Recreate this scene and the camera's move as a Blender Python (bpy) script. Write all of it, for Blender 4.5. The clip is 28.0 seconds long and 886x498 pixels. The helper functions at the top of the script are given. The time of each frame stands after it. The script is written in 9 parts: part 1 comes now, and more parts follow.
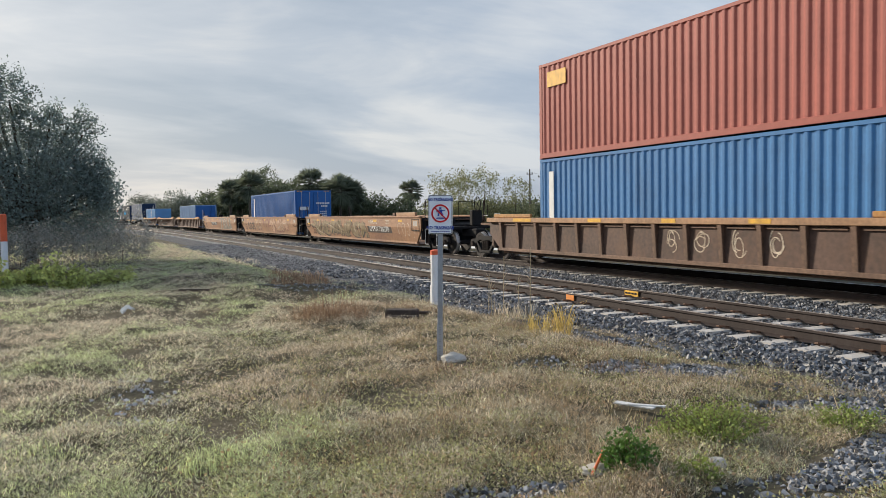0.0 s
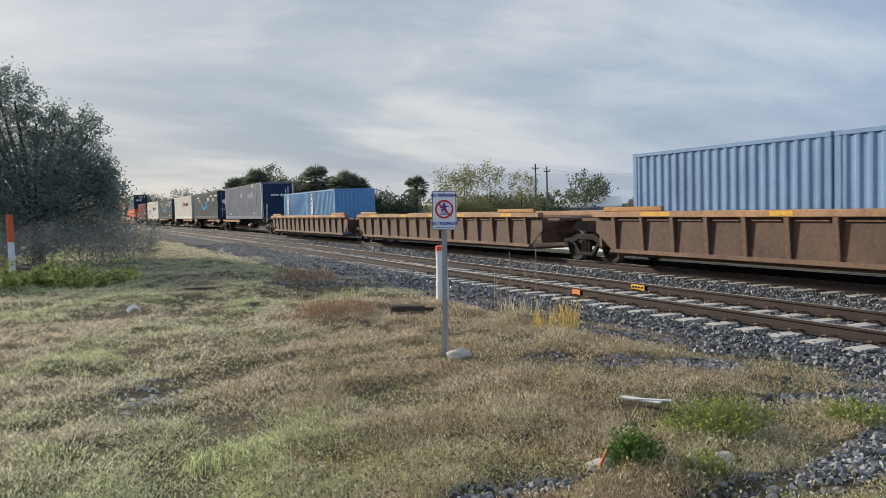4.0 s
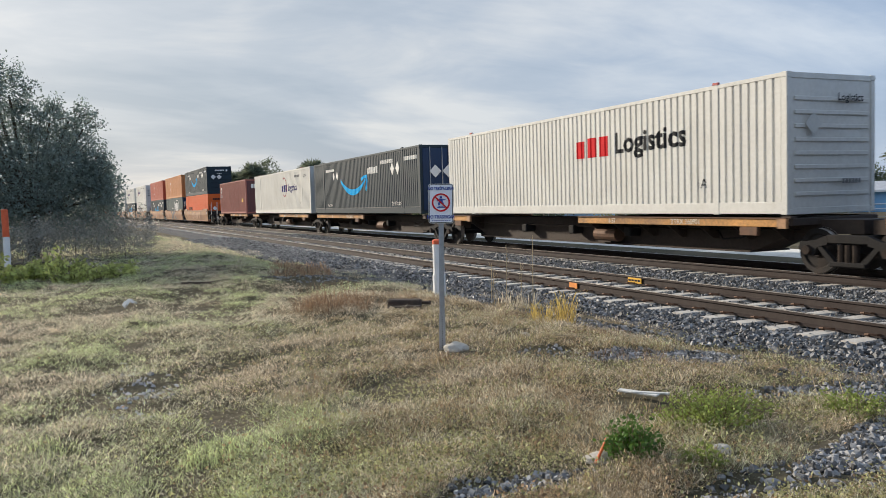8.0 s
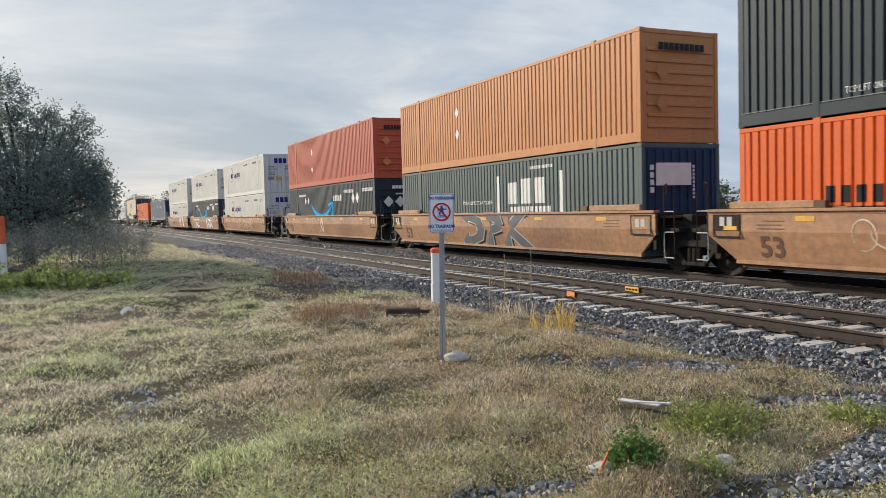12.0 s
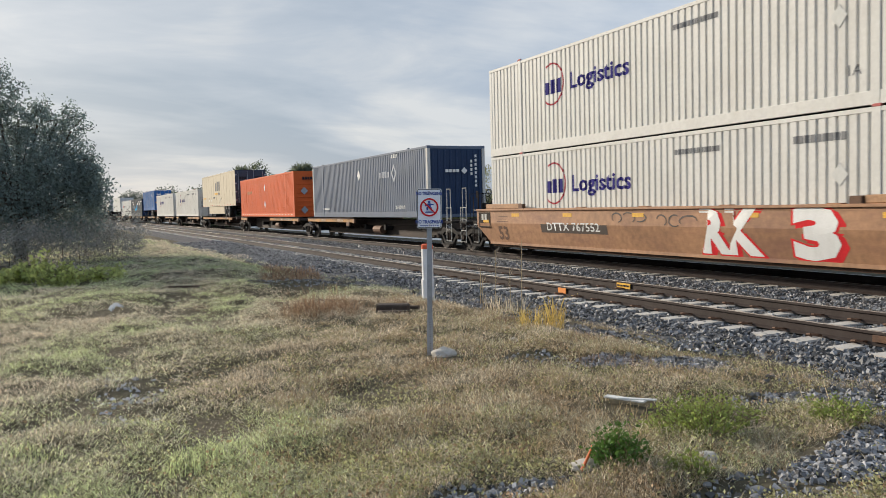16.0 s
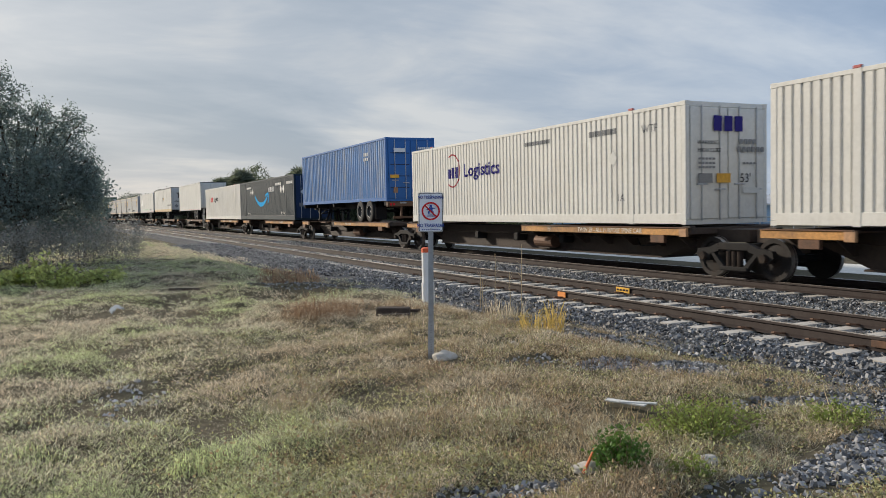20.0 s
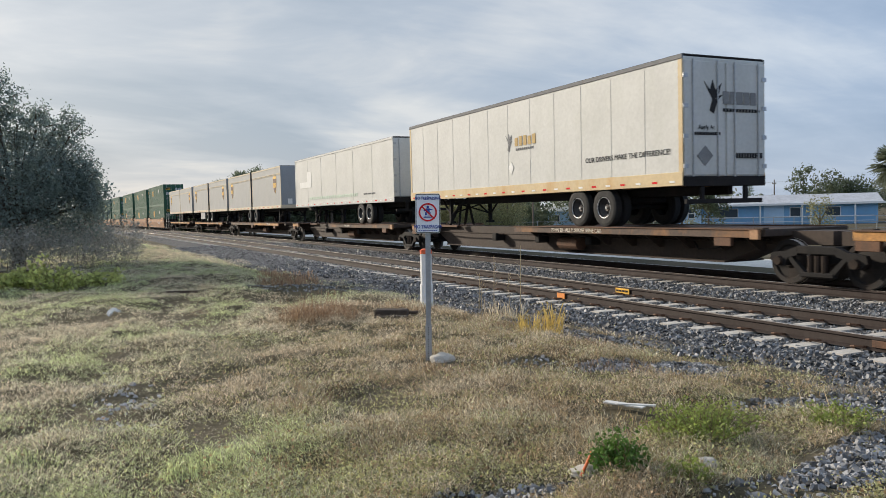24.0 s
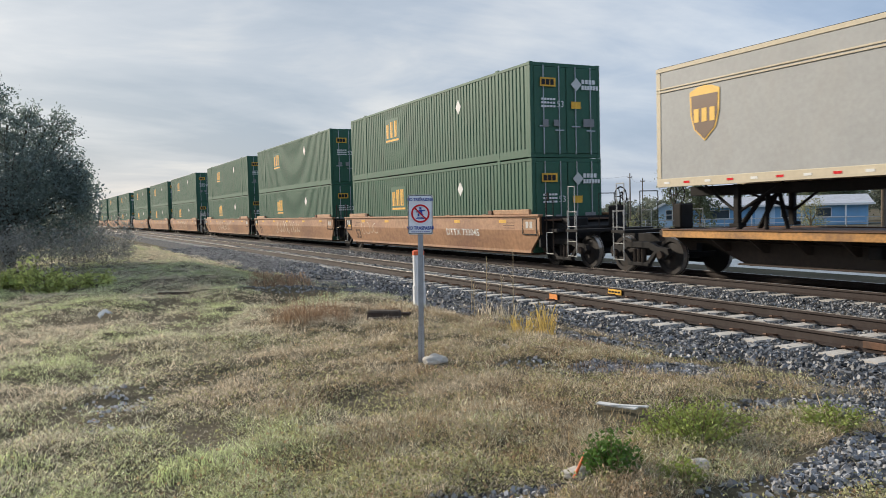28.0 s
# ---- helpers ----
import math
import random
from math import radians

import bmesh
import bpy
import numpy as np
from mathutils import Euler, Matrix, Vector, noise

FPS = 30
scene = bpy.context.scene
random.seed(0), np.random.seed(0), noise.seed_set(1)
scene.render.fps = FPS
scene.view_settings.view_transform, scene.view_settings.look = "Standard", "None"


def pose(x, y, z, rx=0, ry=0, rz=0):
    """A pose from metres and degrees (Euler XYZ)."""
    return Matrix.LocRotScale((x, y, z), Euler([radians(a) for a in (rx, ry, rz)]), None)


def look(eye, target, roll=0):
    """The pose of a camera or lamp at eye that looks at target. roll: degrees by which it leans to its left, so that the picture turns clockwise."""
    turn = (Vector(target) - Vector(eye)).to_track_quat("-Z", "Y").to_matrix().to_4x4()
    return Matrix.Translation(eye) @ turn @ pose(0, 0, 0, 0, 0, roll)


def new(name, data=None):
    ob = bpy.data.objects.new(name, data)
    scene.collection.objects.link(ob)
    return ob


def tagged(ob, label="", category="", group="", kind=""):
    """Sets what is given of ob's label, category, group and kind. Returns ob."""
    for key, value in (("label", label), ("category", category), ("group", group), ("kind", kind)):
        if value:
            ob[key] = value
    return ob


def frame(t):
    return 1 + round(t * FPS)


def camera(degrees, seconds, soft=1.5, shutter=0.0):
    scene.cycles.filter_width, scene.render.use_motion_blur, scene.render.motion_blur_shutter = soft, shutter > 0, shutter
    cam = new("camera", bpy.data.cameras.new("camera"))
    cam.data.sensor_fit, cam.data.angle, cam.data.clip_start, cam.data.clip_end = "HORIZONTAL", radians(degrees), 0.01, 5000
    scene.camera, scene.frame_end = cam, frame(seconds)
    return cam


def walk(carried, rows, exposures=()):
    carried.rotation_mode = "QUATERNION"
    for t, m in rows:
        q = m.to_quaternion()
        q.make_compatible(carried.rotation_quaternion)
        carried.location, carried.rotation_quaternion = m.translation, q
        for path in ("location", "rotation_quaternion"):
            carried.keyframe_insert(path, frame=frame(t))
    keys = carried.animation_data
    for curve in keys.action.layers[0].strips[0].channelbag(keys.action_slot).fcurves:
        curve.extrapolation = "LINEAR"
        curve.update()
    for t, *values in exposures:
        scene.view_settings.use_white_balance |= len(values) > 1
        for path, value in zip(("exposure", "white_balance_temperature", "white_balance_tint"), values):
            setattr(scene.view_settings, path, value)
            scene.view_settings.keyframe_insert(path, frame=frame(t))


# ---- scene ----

# ---- camera: a hand-held phone at standing height; seconds, yaw, pitch, roll, eye ----
cam = camera(58.24, 28.0, soft=0.6, shutter=0.06)


def aim(yaw, pitch, roll, x, y, z):
    a, b = radians(yaw), radians(pitch)
    way = Vector((math.sin(a) * math.cos(b), math.cos(a) * math.cos(b), math.sin(b)))
    return look((x, y, z), Vector((x, y, z)) + way, roll)


WALK = [
    (0, 24.662, -2.664, -0.934, -0.042, -0.036, 1.687),
    (0.5, 24.580, -2.600, -0.998, -0.025, -0.032, 1.689),
    (1, 24.489, -2.559, -1.103, -0.026, -0.023, 1.686),
    (1.5, 24.358, -2.555, -1.171, -0.022, -0.019, 1.684),
    (2, 24.282, -2.588, -1.265, -0.020, -0.011, 1.682),
    (2.5, 24.201, -2.694, -1.379, -0.017, -0.018, 1.686),
    (3, 24.149, -2.801, -1.444, -0.008, -0.014, 1.684),
    (3.5, 24.173, -2.893, -1.514, -0.010, -0.021, 1.686),
    (5.5, 24.126, -3.034, -1.745, 0.006, -0.018, 1.682),
    (6, 24.164, -3.034, -1.697, 0.003, -0.012, 1.678),
    (6.5, 24.167, -3.091, -1.742, 0.008, -0.008, 1.679),
    (7, 24.222, -3.203, -1.700, 0.003, -0.010, 1.681),
    (7.5, 24.300, -3.291, -1.663, 0.001, 0.001, 1.677),
    (8, 24.410, -3.400, -1.720, 0.000, 0.000, 1.679),
    (8.5, 24.539, -3.400, -1.722, -0.001, -0.003, 1.678),
    (9, 24.631, -3.352, -1.682, -0.002, -0.005, 1.679),
    (9.5, 24.692, -3.237, -1.664, -0.003, -0.010, 1.683),
    (10, 24.718, -3.071, -1.582, -0.006, -0.014, 1.680),
    (10.5, 24.713, -2.941, -1.486, -0.010, -0.020, 1.681),
    (11, 24.702, -2.839, -1.428, -0.021, -0.029, 1.685),
    (11.5, 24.753, -2.841, -1.407, -0.039, -0.020, 1.691),
    (12, 24.781, -2.863, -1.535, -0.065, 0.000, 1.701),
    (12.5, 24.787, -2.909, -1.579, -0.071, 0.015, 1.701),
    (14.5, 24.698, -2.926, -1.282, 0.000, -0.007, 1.692),
    (15, 24.872, -2.969, -1.360, 0.008, -0.009, 1.694),
    (15.5, 25.034, -3.044, -1.486, 0.019, -0.001, 1.692),
    (16, 25.121, -3.123, -1.446, 0.031, 0.011, 1.687),
    (16.5, 25.081, -3.187, -1.438, 0.028, 0.002, 1.689),
    (17, 24.980, -3.179, -1.431, 0.024, 0.001, 1.688),
    (17.5, 24.934, -3.114, -1.459, 0.012, -0.003, 1.688),
    (18, 24.952, -3.095, -1.486, 0.008, 0.005, 1.690),
    (18.5, 25.067, -3.045, -1.401, -0.007, 0.002, 1.690),
    (19, 25.136, -2.965, -1.339, -0.012, -0.006, 1.691),
    (19.5, 25.182, -2.911, -1.302, -0.012, -0.008, 1.692),
    (20, 25.241, -2.867, -1.210, -0.014, -0.010, 1.690),
    (20.5, 25.273, -2.864, -1.221, -0.006, -0.004, 1.686),
    (21, 25.262, -2.969, -1.269, 0.004, 0.003, 1.689),
    (21.5, 25.240, -3.018, -1.294, 0.019, 0.010, 1.687),
    (23.5, 25.173, -2.702, -1.412, 0.031, 0.022, 1.687),
    (24, 25.211, -2.751, -1.426, 0.041, 0.026, 1.684),
    (24.5, 25.332, -2.894, -1.454, 0.044, 0.033, 1.682),
    (25, 25.474, -3.066, -1.354, 0.046, 0.046, 1.679),
    (25.5, 25.609, -3.154, -1.308, 0.039, 0.051, 1.681),
    (26, 25.752, -3.172, -1.283, 0.028, 0.052, 1.687),
    (26.5, 25.920, -3.048, -1.221, 0.024, 0.053, 1.682),
    (27, 25.961, -2.990, -1.285, 0.030, 0.047, 1.688),
    (27.5, 25.919, -2.837, -1.333, 0.036, 0.042, 1.685),
    (28, 25.761, -2.689, -1.417, 0.043, 0.036, 1.686),

]
# the phone's automatic exposure: seconds, stops
EXPOSURE = [(0, -0.05), (2, -0.16), (3, -0.15), (6, -0.12), (8, 0.0), (12, 0.0), (14.5, -0.07), (16, -0.05), (17, 0.02), (19, -0.24), (20, -0.20), (21, -0.03), (24, -0.03), (25, -0.08), (26, 0.04), (28, 0.03)]
walk(cam, [(r[0], aim(*r[1:])) for r in WALK], EXPOSURE)

# ---- world, sun ----
SUN_AZ, SUN_EL = -30.0, 21.0   # degrees from the track's far direction, and above the horizon


def link(nt, a, b):
    nt.links.new(a, b)


def build_world():
    w = bpy.data.worlds.new("sky")
    scene.world = w
    w.use_nodes = True
    nt = w.node_tree
    nt.nodes.clear()
    out = nt.nodes.new("ShaderNodeOutputWorld")
    bg = nt.nodes.new("ShaderNodeBackground")
    sky = nt.nodes.new("ShaderNodeTexSky")
    sky.sky_type = 'NISHITA'
    sky.sun_disc = False
    sky.sun_elevation = radians(SUN_EL)
    sky.sun_rotation = radians(SUN_AZ)
    sky.air_density, sky.dust_density = 1.0, 2.0
    dim = nt.nodes.new("ShaderNodeVectorMath")
    dim.operation = 'SCALE'
    dim.inputs[3].default_value = 0.10
    link(nt, sky.outputs[0], dim.inputs[0])
    tc = nt.nodes.new("ShaderNodeTexCoord")
    sep = nt.nodes.new("ShaderNodeSeparateXYZ")
    link(nt, tc.outputs["Generated"], sep.inputs[0])

    def math_node(op, a, b=None):
        n = nt.nodes.new("ShaderNodeMath")
        n.operation = op
        for i, v in enumerate((a, b)):
            if v is None:
                continue
            if isinstance(v, (int, float)):
                n.inputs[i].default_value = v
            else:
                link(nt, v, n.inputs[i])
        return n.outputs[0]

    # a flat cloud layer: the direction met with a high plane
    up = math_node('ADD', math_node('MAXIMUM', sep.outputs[2], 0.0), 0.17)
    u = math_node('DIVIDE', sep.outputs[0], up)
    v = math_node('DIVIDE', sep.outputs[1], up)
    comb = nt.nodes.new("ShaderNodeCombineXYZ")
    link(nt, u, comb.inputs[0])
    link(nt, v, comb.inputs[1])
    turn = nt.nodes.new("ShaderNodeMapping")
    turn.inputs["Rotation"].default_value = (0, 0, radians(28))
    turn.inputs["Scale"].default_value = (0.62, 1.05, 1.0)
    link(nt, comb.outputs[0], turn.inputs[0])

    def noise_tex(scale, detail, rough, dist):
        n = nt.nodes.new("ShaderNodeTexNoise")
        n.inputs["Scale"].default_value = scale
        n.inputs["Detail"].default_value = detail
        n.inputs["Roughness"].default_value = rough
        n.inputs["Distortion"].default_value = dist
        link(nt, turn.outputs[0], n.inputs["Vector"])
        return n.outputs["Fac"]

    big = noise_tex(0.52, 6, 0.52, 0.8)
    fine = noise_tex(2.4, 8, 0.6, 0.5)
    mixed = math_node('ADD', math_node('MULTIPLY', big, 0.82), math_node('MULTIPLY', fine, 0.18))
    ramp = nt.nodes.new("ShaderNodeValToRGB")
    els = ramp.color_ramp.elements
    els[0].position, els[0].color = 0.41, (0.36, 0.46, 0.60, 1)
    els[1].position, els[1].color = 0.59, (0.84, 0.86, 0.89, 1)
    e = els.new(0.5)
    e.color = (0.53, 0.61, 0.73, 1)
    link(nt, mixed, ramp.inputs[0])
    # brighter and warmer towards the veiled sun
    sun = Vector((math.sin(radians(SUN_AZ)) * math.cos(radians(SUN_EL)), math.cos(radians(SUN_AZ)) * math.cos(radians(SUN_EL)), math.sin(radians(SUN_EL))))
    dot = nt.nodes.new("ShaderNodeVectorMath")
    dot.operation = 'DOT_PRODUCT'
    dot.inputs[1].default_value = sun
    link(nt, tc.outputs["Generated"], dot.inputs[0])
    near = math_node('POWER', math_node('MAXIMUM', dot.outputs["Value"], 0.0), 7.0)
    glow = nt.nodes.new("ShaderNodeMix")
    glow.data_type = 'RGBA'
    glow.blend_type = 'ADD'
    link(nt, math_node('MULTIPLY', near, 0.38), glow.inputs[0])
    link(nt, ramp.outputs[0], glow.inputs[6])
    glow.inputs[7].default_value = (1.0, 0.92, 0.78, 1)
    # a pale band above the horizon
    low = math_node('POWER', math_node('SUBTRACT', 1.0, math_node('MINIMUM', math_node('MAXIMUM', sep.outputs[2], 0.0), 1.0)), 14.0)
    haze = nt.nodes.new("ShaderNodeMix")
    haze.data_type = 'RGBA'
    link(nt, math_node('MULTIPLY', low, 0.6), haze.inputs[0])
    link(nt, glow.outputs[2], haze.inputs[6])
    haze.inputs[7].default_value = (0.71, 0.73, 0.78, 1)
    # thin cloud over the clear sky
    cover = nt.nodes.new("ShaderNodeMix")
    cover.data_type = 'RGBA'
    cover.inputs[0].default_value = 0.85
    link(nt, dim.outputs[0], cover.inputs[6])
    link(nt, haze.outputs[2], cover.inputs[7])
    # the sky turned away from the sun is bluer
    away = nt.nodes.new("ShaderNodeMapRange")
    away.interpolation_type = 'SMOOTHSTEP'
    away.inputs[1].default_value, away.inputs[2].default_value = -0.95, -0.05
    away.inputs[3].default_value, away.inputs[4].default_value = 0.0, 1.0
    link(nt, dot.outputs["Value"], away.inputs[0])
    tone = nt.nodes.new("ShaderNodeMix")
    tone.data_type = 'RGBA'
    tone.inputs[6].default_value = (0.98, 1.12, 1.34, 1)
    tone.inputs[7].default_value = (1.0, 1.0, 1.0, 1)
    link(nt, away.outputs[0], tone.inputs[0])
    side = nt.nodes.new("ShaderNodeMapRange")
    side.interpolation_type = 'SMOOTHSTEP'
    side.inputs[1].default_value, side.inputs[2].default_value = 0.0, 0.85
    link(nt, dot.outputs["Value"], side.inputs[0])
    cool = nt.nodes.new("ShaderNodeMix")
    cool.data_type = 'RGBA'
    cool.inputs[6].default_value = (0.88, 0.97, 1.08, 1)
    cool.inputs[7].default_value = (1.02, 1.0, 0.96, 1)
    link(nt, side.outputs[0], cool.inputs[0])
    tint = nt.nodes.new("ShaderNodeVectorMath")
    tint.operation = 'MULTIPLY'
    link(nt, tone.outputs[2], tint.inputs[0])
    link(nt, cool.outputs[2], tint.inputs[1])
    dimmed = nt.nodes.new("ShaderNodeVectorMath")
    dimmed.operation = 'MULTIPLY'
    link(nt, cover.outputs[2], dimmed.inputs[0])
    link(nt, tint.outputs[0], dimmed.inputs[1])
    link(nt, dimmed.outputs[0], bg.inputs[0])
    bg.inputs[1].default_value = 0.95
    link(nt, bg.outputs[0], out.inputs[0])


build_world()
sun_data = bpy.data.lights.new("sun", 'SUN')
sun_data.energy, sun_data.angle, sun_data.color = 5.0, radians(4.0), (1.0, 0.89, 0.74)
sun_ob = new("sun", sun_data)
sd = Vector((math.sin(radians(SUN_AZ)) * math.cos(radians(SUN_EL)), math.cos(radians(SUN_AZ)) * math.cos(radians(SUN_EL)), math.sin(radians(SUN_EL))))
sun_ob.matrix_world = look(sd * 50, (0, 0, 0))

# ---- materials ----


def mat(name, color, rough=0.6, metal=0.0, vary=0.12, scale=3.0, dirt=None, dirt_amt=0.0, dirt_scale=(1.5, 1.5, 0.35), bump=0.0, bump_scale=40.0, fine=None, island=0.0, obj=0.0, spec=0.5):
    """A surface with colour variation at two scales, optional dirt or rust in patches, and fine relief."""
    m = bpy.data.materials.new(name)
    m.use_nodes = True
    nt = m.node_tree
    b = nt.nodes["Principled BSDF"]
    b.inputs["Roughness"].default_value, b.inputs["Metallic"].default_value = rough, metal
    b.inputs["Specular IOR Level"].default_value = spec
    tc = nt.nodes.new("ShaderNodeTexCoord")
    n1 = nt.nodes.new("ShaderNodeTexNoise")
    n1.inputs["Scale"].default_value, n1.inputs["Detail"].default_value = scale, 6
    link(nt, tc.outputs["Object"], n1.inputs["Vector"])
    n2 = nt.nodes.new("ShaderNodeTexNoise")
    n2.inputs["Scale"].default_value, n2.inputs["Detail"].default_value = fine or scale * 14, 4
    link(nt, tc.outputs["Object"], n2.inputs["Vector"])
    add = nt.nodes.new("ShaderNodeMath")
    add.operation = 'ADD'
    link(nt, n1.outputs["Fac"], add.inputs[0])
    link(nt, n2.outputs["Fac"], add.inputs[1])
    ramp = nt.nodes.new("ShaderNodeMapRange")
    ramp.inputs[1].default_value, ramp.inputs[2].default_value = 0.6, 1.4
    ramp.inputs[3].default_value, ramp.inputs[4].default_value = 1 - vary * 1.6, 1 + vary * 1.6
    link(nt, add.outputs[0], ramp.inputs[0])
    last = ramp.outputs[0]
    for amount, kind in ((island, "geo"), (obj, "obj")):
        if amount:
            if kind == "geo":
                g = nt.nodes.new("ShaderNodeNewGeometry")
                src = g.outputs["Random Per Island"]
            else:
                g = nt.nodes.new("ShaderNodeObjectInfo")
                src = g.outputs["Random"]
            r = nt.nodes.new("ShaderNodeMapRange")
            r.inputs[3].default_value, r.inputs[4].default_value = 1 - amount, 1 + amount
            link(nt, src, r.inputs[0])
            mu = nt.nodes.new("ShaderNodeMath")
            mu.operation = 'MULTIPLY'
            link(nt, last, mu.inputs[0])
            link(nt, r.outputs[0], mu.inputs[1])
            last = mu.outputs[0]
    sc = nt.nodes.new("ShaderNodeVectorMath")
    sc.operation = 'SCALE'
    sc.inputs[0].default_value = color
    link(nt, last, sc.inputs[3])
    col = sc.outputs[0]
    if dirt:
        mp = nt.nodes.new("ShaderNodeMapping")
        mp.inputs["Scale"].default_value = dirt_scale
        link(nt, tc.outputs["Object"], mp.inputs[0])
        n3 = nt.nodes.new("ShaderNodeTexNoise")
        n3.inputs["Scale"].default_value, n3.inputs["Detail"].default_value, n3.inputs["Roughness"].default_value = 2.0, 8, 0.7
        link(nt, mp.outputs[0], n3.inputs["Vector"])
        mr = nt.nodes.new("ShaderNodeMapRange")
        mr.inputs[1].default_value, mr.inputs[2].default_value = 0.48, 0.72
        mr.inputs[3].default_value, mr.inputs[4].default_value = 0.0, dirt_amt
        link(nt, n3.outputs["Fac"], mr.inputs[0])
        mx = nt.nodes.new("ShaderNodeMix")
        mx.data_type = 'RGBA'
        link(nt, mr.outputs[0], mx.inputs[0])
        link(nt, col, mx.inputs[6])
        mx.inputs[7].default_value = (*dirt, 1)
        col = mx.outputs[2]
    link(nt, col, b.inputs["Base Color"])
    if bump:
        n4 = nt.nodes.new("ShaderNodeTexNoise")
        n4.inputs["Scale"].default_value, n4.inputs["Detail"].default_value = bump_scale, 5
        link(nt, tc.outputs["Object"], n4.inputs["Vector"])
        bp = nt.nodes.new("ShaderNodeBump")
        bp.inputs["Strength"].default_value, bp.inputs["Distance"].default_value = 0.6, bump
        link(nt, n4.outputs["Fac"], bp.inputs["Height"])
        link(nt, bp.outputs[0], b.inputs["Normal"])
    return m


RUST = (0.13, 0.055, 0.025)
GRIME = (0.045, 0.038, 0.032)
STEEL_RUST = mat("rusted steel", (0.12, 0.062, 0.036), 0.7, 0.3, 0.25, 2.0, GRIME, 0.6, bump=0.002)
RAIL_SIDE = mat("rail web rust", (0.030, 0.019, 0.016), 0.75, 0.2, 0.2, 1.5, (0.06, 0.05, 0.045), 0.5)
RAIL_TOP = mat("worn rail head", (0.42, 0.38, 0.34), 0.40, 0.8, 0.2, 2.0, (0.16, 0.085, 0.05), 0.5)
BLACK = mat("black running gear", (0.013, 0.012, 0.012), 0.8, 0.0, 0.3, 2.5, (0.035, 0.027, 0.022), 0.5, bump=0.002, spec=0.25)
WHEEL = mat("wheel steel", (0.022, 0.019, 0.018), 0.7, 0.2, 0.3, 3.0, (0.06, 0.04, 0.028), 0.5, spec=0.3)
TYRE = mat("tyre rubber", (0.018, 0.018, 0.018), 0.85, 0.0, 0.3, 6.0, (0.09, 0.08, 0.07), 0.4)
HUB = mat("painted steel hub", (0.055, 0.05, 0.048), 0.6, 0.2, 0.2, 5.0, RUST, 0.4)
GALV = mat("galvanised steel", (0.42, 0.43, 0.44), 0.45, 0.7, 0.15, 12.0, (0.25, 0.25, 0.25), 0.3)
WHITE = mat("white paint", (0.72, 0.72, 0.70), 0.6, 0, 0.06, 3.0, (0.4, 0.38, 0.33), 0.25, spec=0.25)
DARKTXT = mat("dark lettering", (0.03, 0.03, 0.032), 0.85, spec=0.15)
NAVYTXT = mat("navy lettering", (0.03, 0.025, 0.16), 0.85, spec=0.15)
REDTXT = mat("red lettering", (0.62, 0.03, 0.035), 0.85, spec=0.15)
CYAN = mat("light blue print", (0.02, 0.42, 0.80), 0.85, spec=0.15)
GREYTXT = mat("grey lettering", (0.22, 0.22, 0.22), 0.85, spec=0.15)
YELLOW = mat("yellow paint", (0.70, 0.38, 0.03), 0.6, 0, 0.2, 4.0, RUST, 0.5)
ORANGE_BEAM = mat("orange yellow deck paint", (0.40, 0.19, 0.045), 0.6, 0, 0.35, 1.2, (0.085, 0.05, 0.034), 1.0, (1.0, 0.42, 0.6))
BROWN_BEAM = mat("worn brown deck edge with orange remains", (0.07, 0.042, 0.028), 0.7, 0, 0.3, 1.0, (0.42, 0.18, 0.04), 0.6, (1.0, 0.5, 0.4))
CHORD = mat("weathered tan chord paint", (0.36, 0.20, 0.10), 0.65, 0, 0.25, 1.0, (0.15, 0.08, 0.045), 0.6)
WELL_TAN = mat("weathered tan yellow well car paint", (0.35, 0.185, 0.095), 0.62, 0, 0.24, 0.5, (0.20, 0.092, 0.062), 0.9, (0.5, 0.22, 0.9), 0.002, 30)
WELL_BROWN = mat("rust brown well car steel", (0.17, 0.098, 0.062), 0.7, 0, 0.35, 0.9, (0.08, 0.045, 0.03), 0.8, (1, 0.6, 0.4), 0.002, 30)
# about half as bright as the ribs, with lighter brown patches
RIB_SHEET = mat("dark brown patchy well side", (0.085, 0.048, 0.034), 0.7, 0, 0.35, 0.7, (0.17, 0.085, 0.045), 0.6, (0.6, 0.6, 0.5), 0.002, 30)
SPINE_BROWN = mat("dusty brown spine", (0.045, 0.030, 0.022), 0.8, 0, 0.25, 0.8, GRIME, 0.6, (1, 0.4, 0.5), 0.002, 30)
GEAR = mat("grimy brown castings", (0.030, 0.022, 0.018), 0.85, 0.0, 0.35, 4.0, (0.075, 0.05, 0.035), 0.5, spec=0.2)
PALEPOST = mat("pale worn post paint", (0.48, 0.47, 0.44), 0.6, 0, 0.12, 2.0, (0.25, 0.24, 0.22), 0.5)
BALLAST = mat("grey granite ballast", (0.22, 0.22, 0.23), 0.85, 0, 0.25, 5.0, None, 0, island=0.55)
CONCRETE = mat("concrete tie", (0.50, 0.47, 0.43), 0.85, 0, 0.15, 6.0, (0.25, 0.22, 0.19), 0.5, bump=0.003)


def paint(name, color, dirt=GRIME, amt=0.3, vary=0.07, rough=0.5):
    return mat(name, color, rough + 0.1, 0.0, vary, 0.8, dirt, amt, (0.9, 0.6, 0.22), 0.0015, 18, spec=0.3)


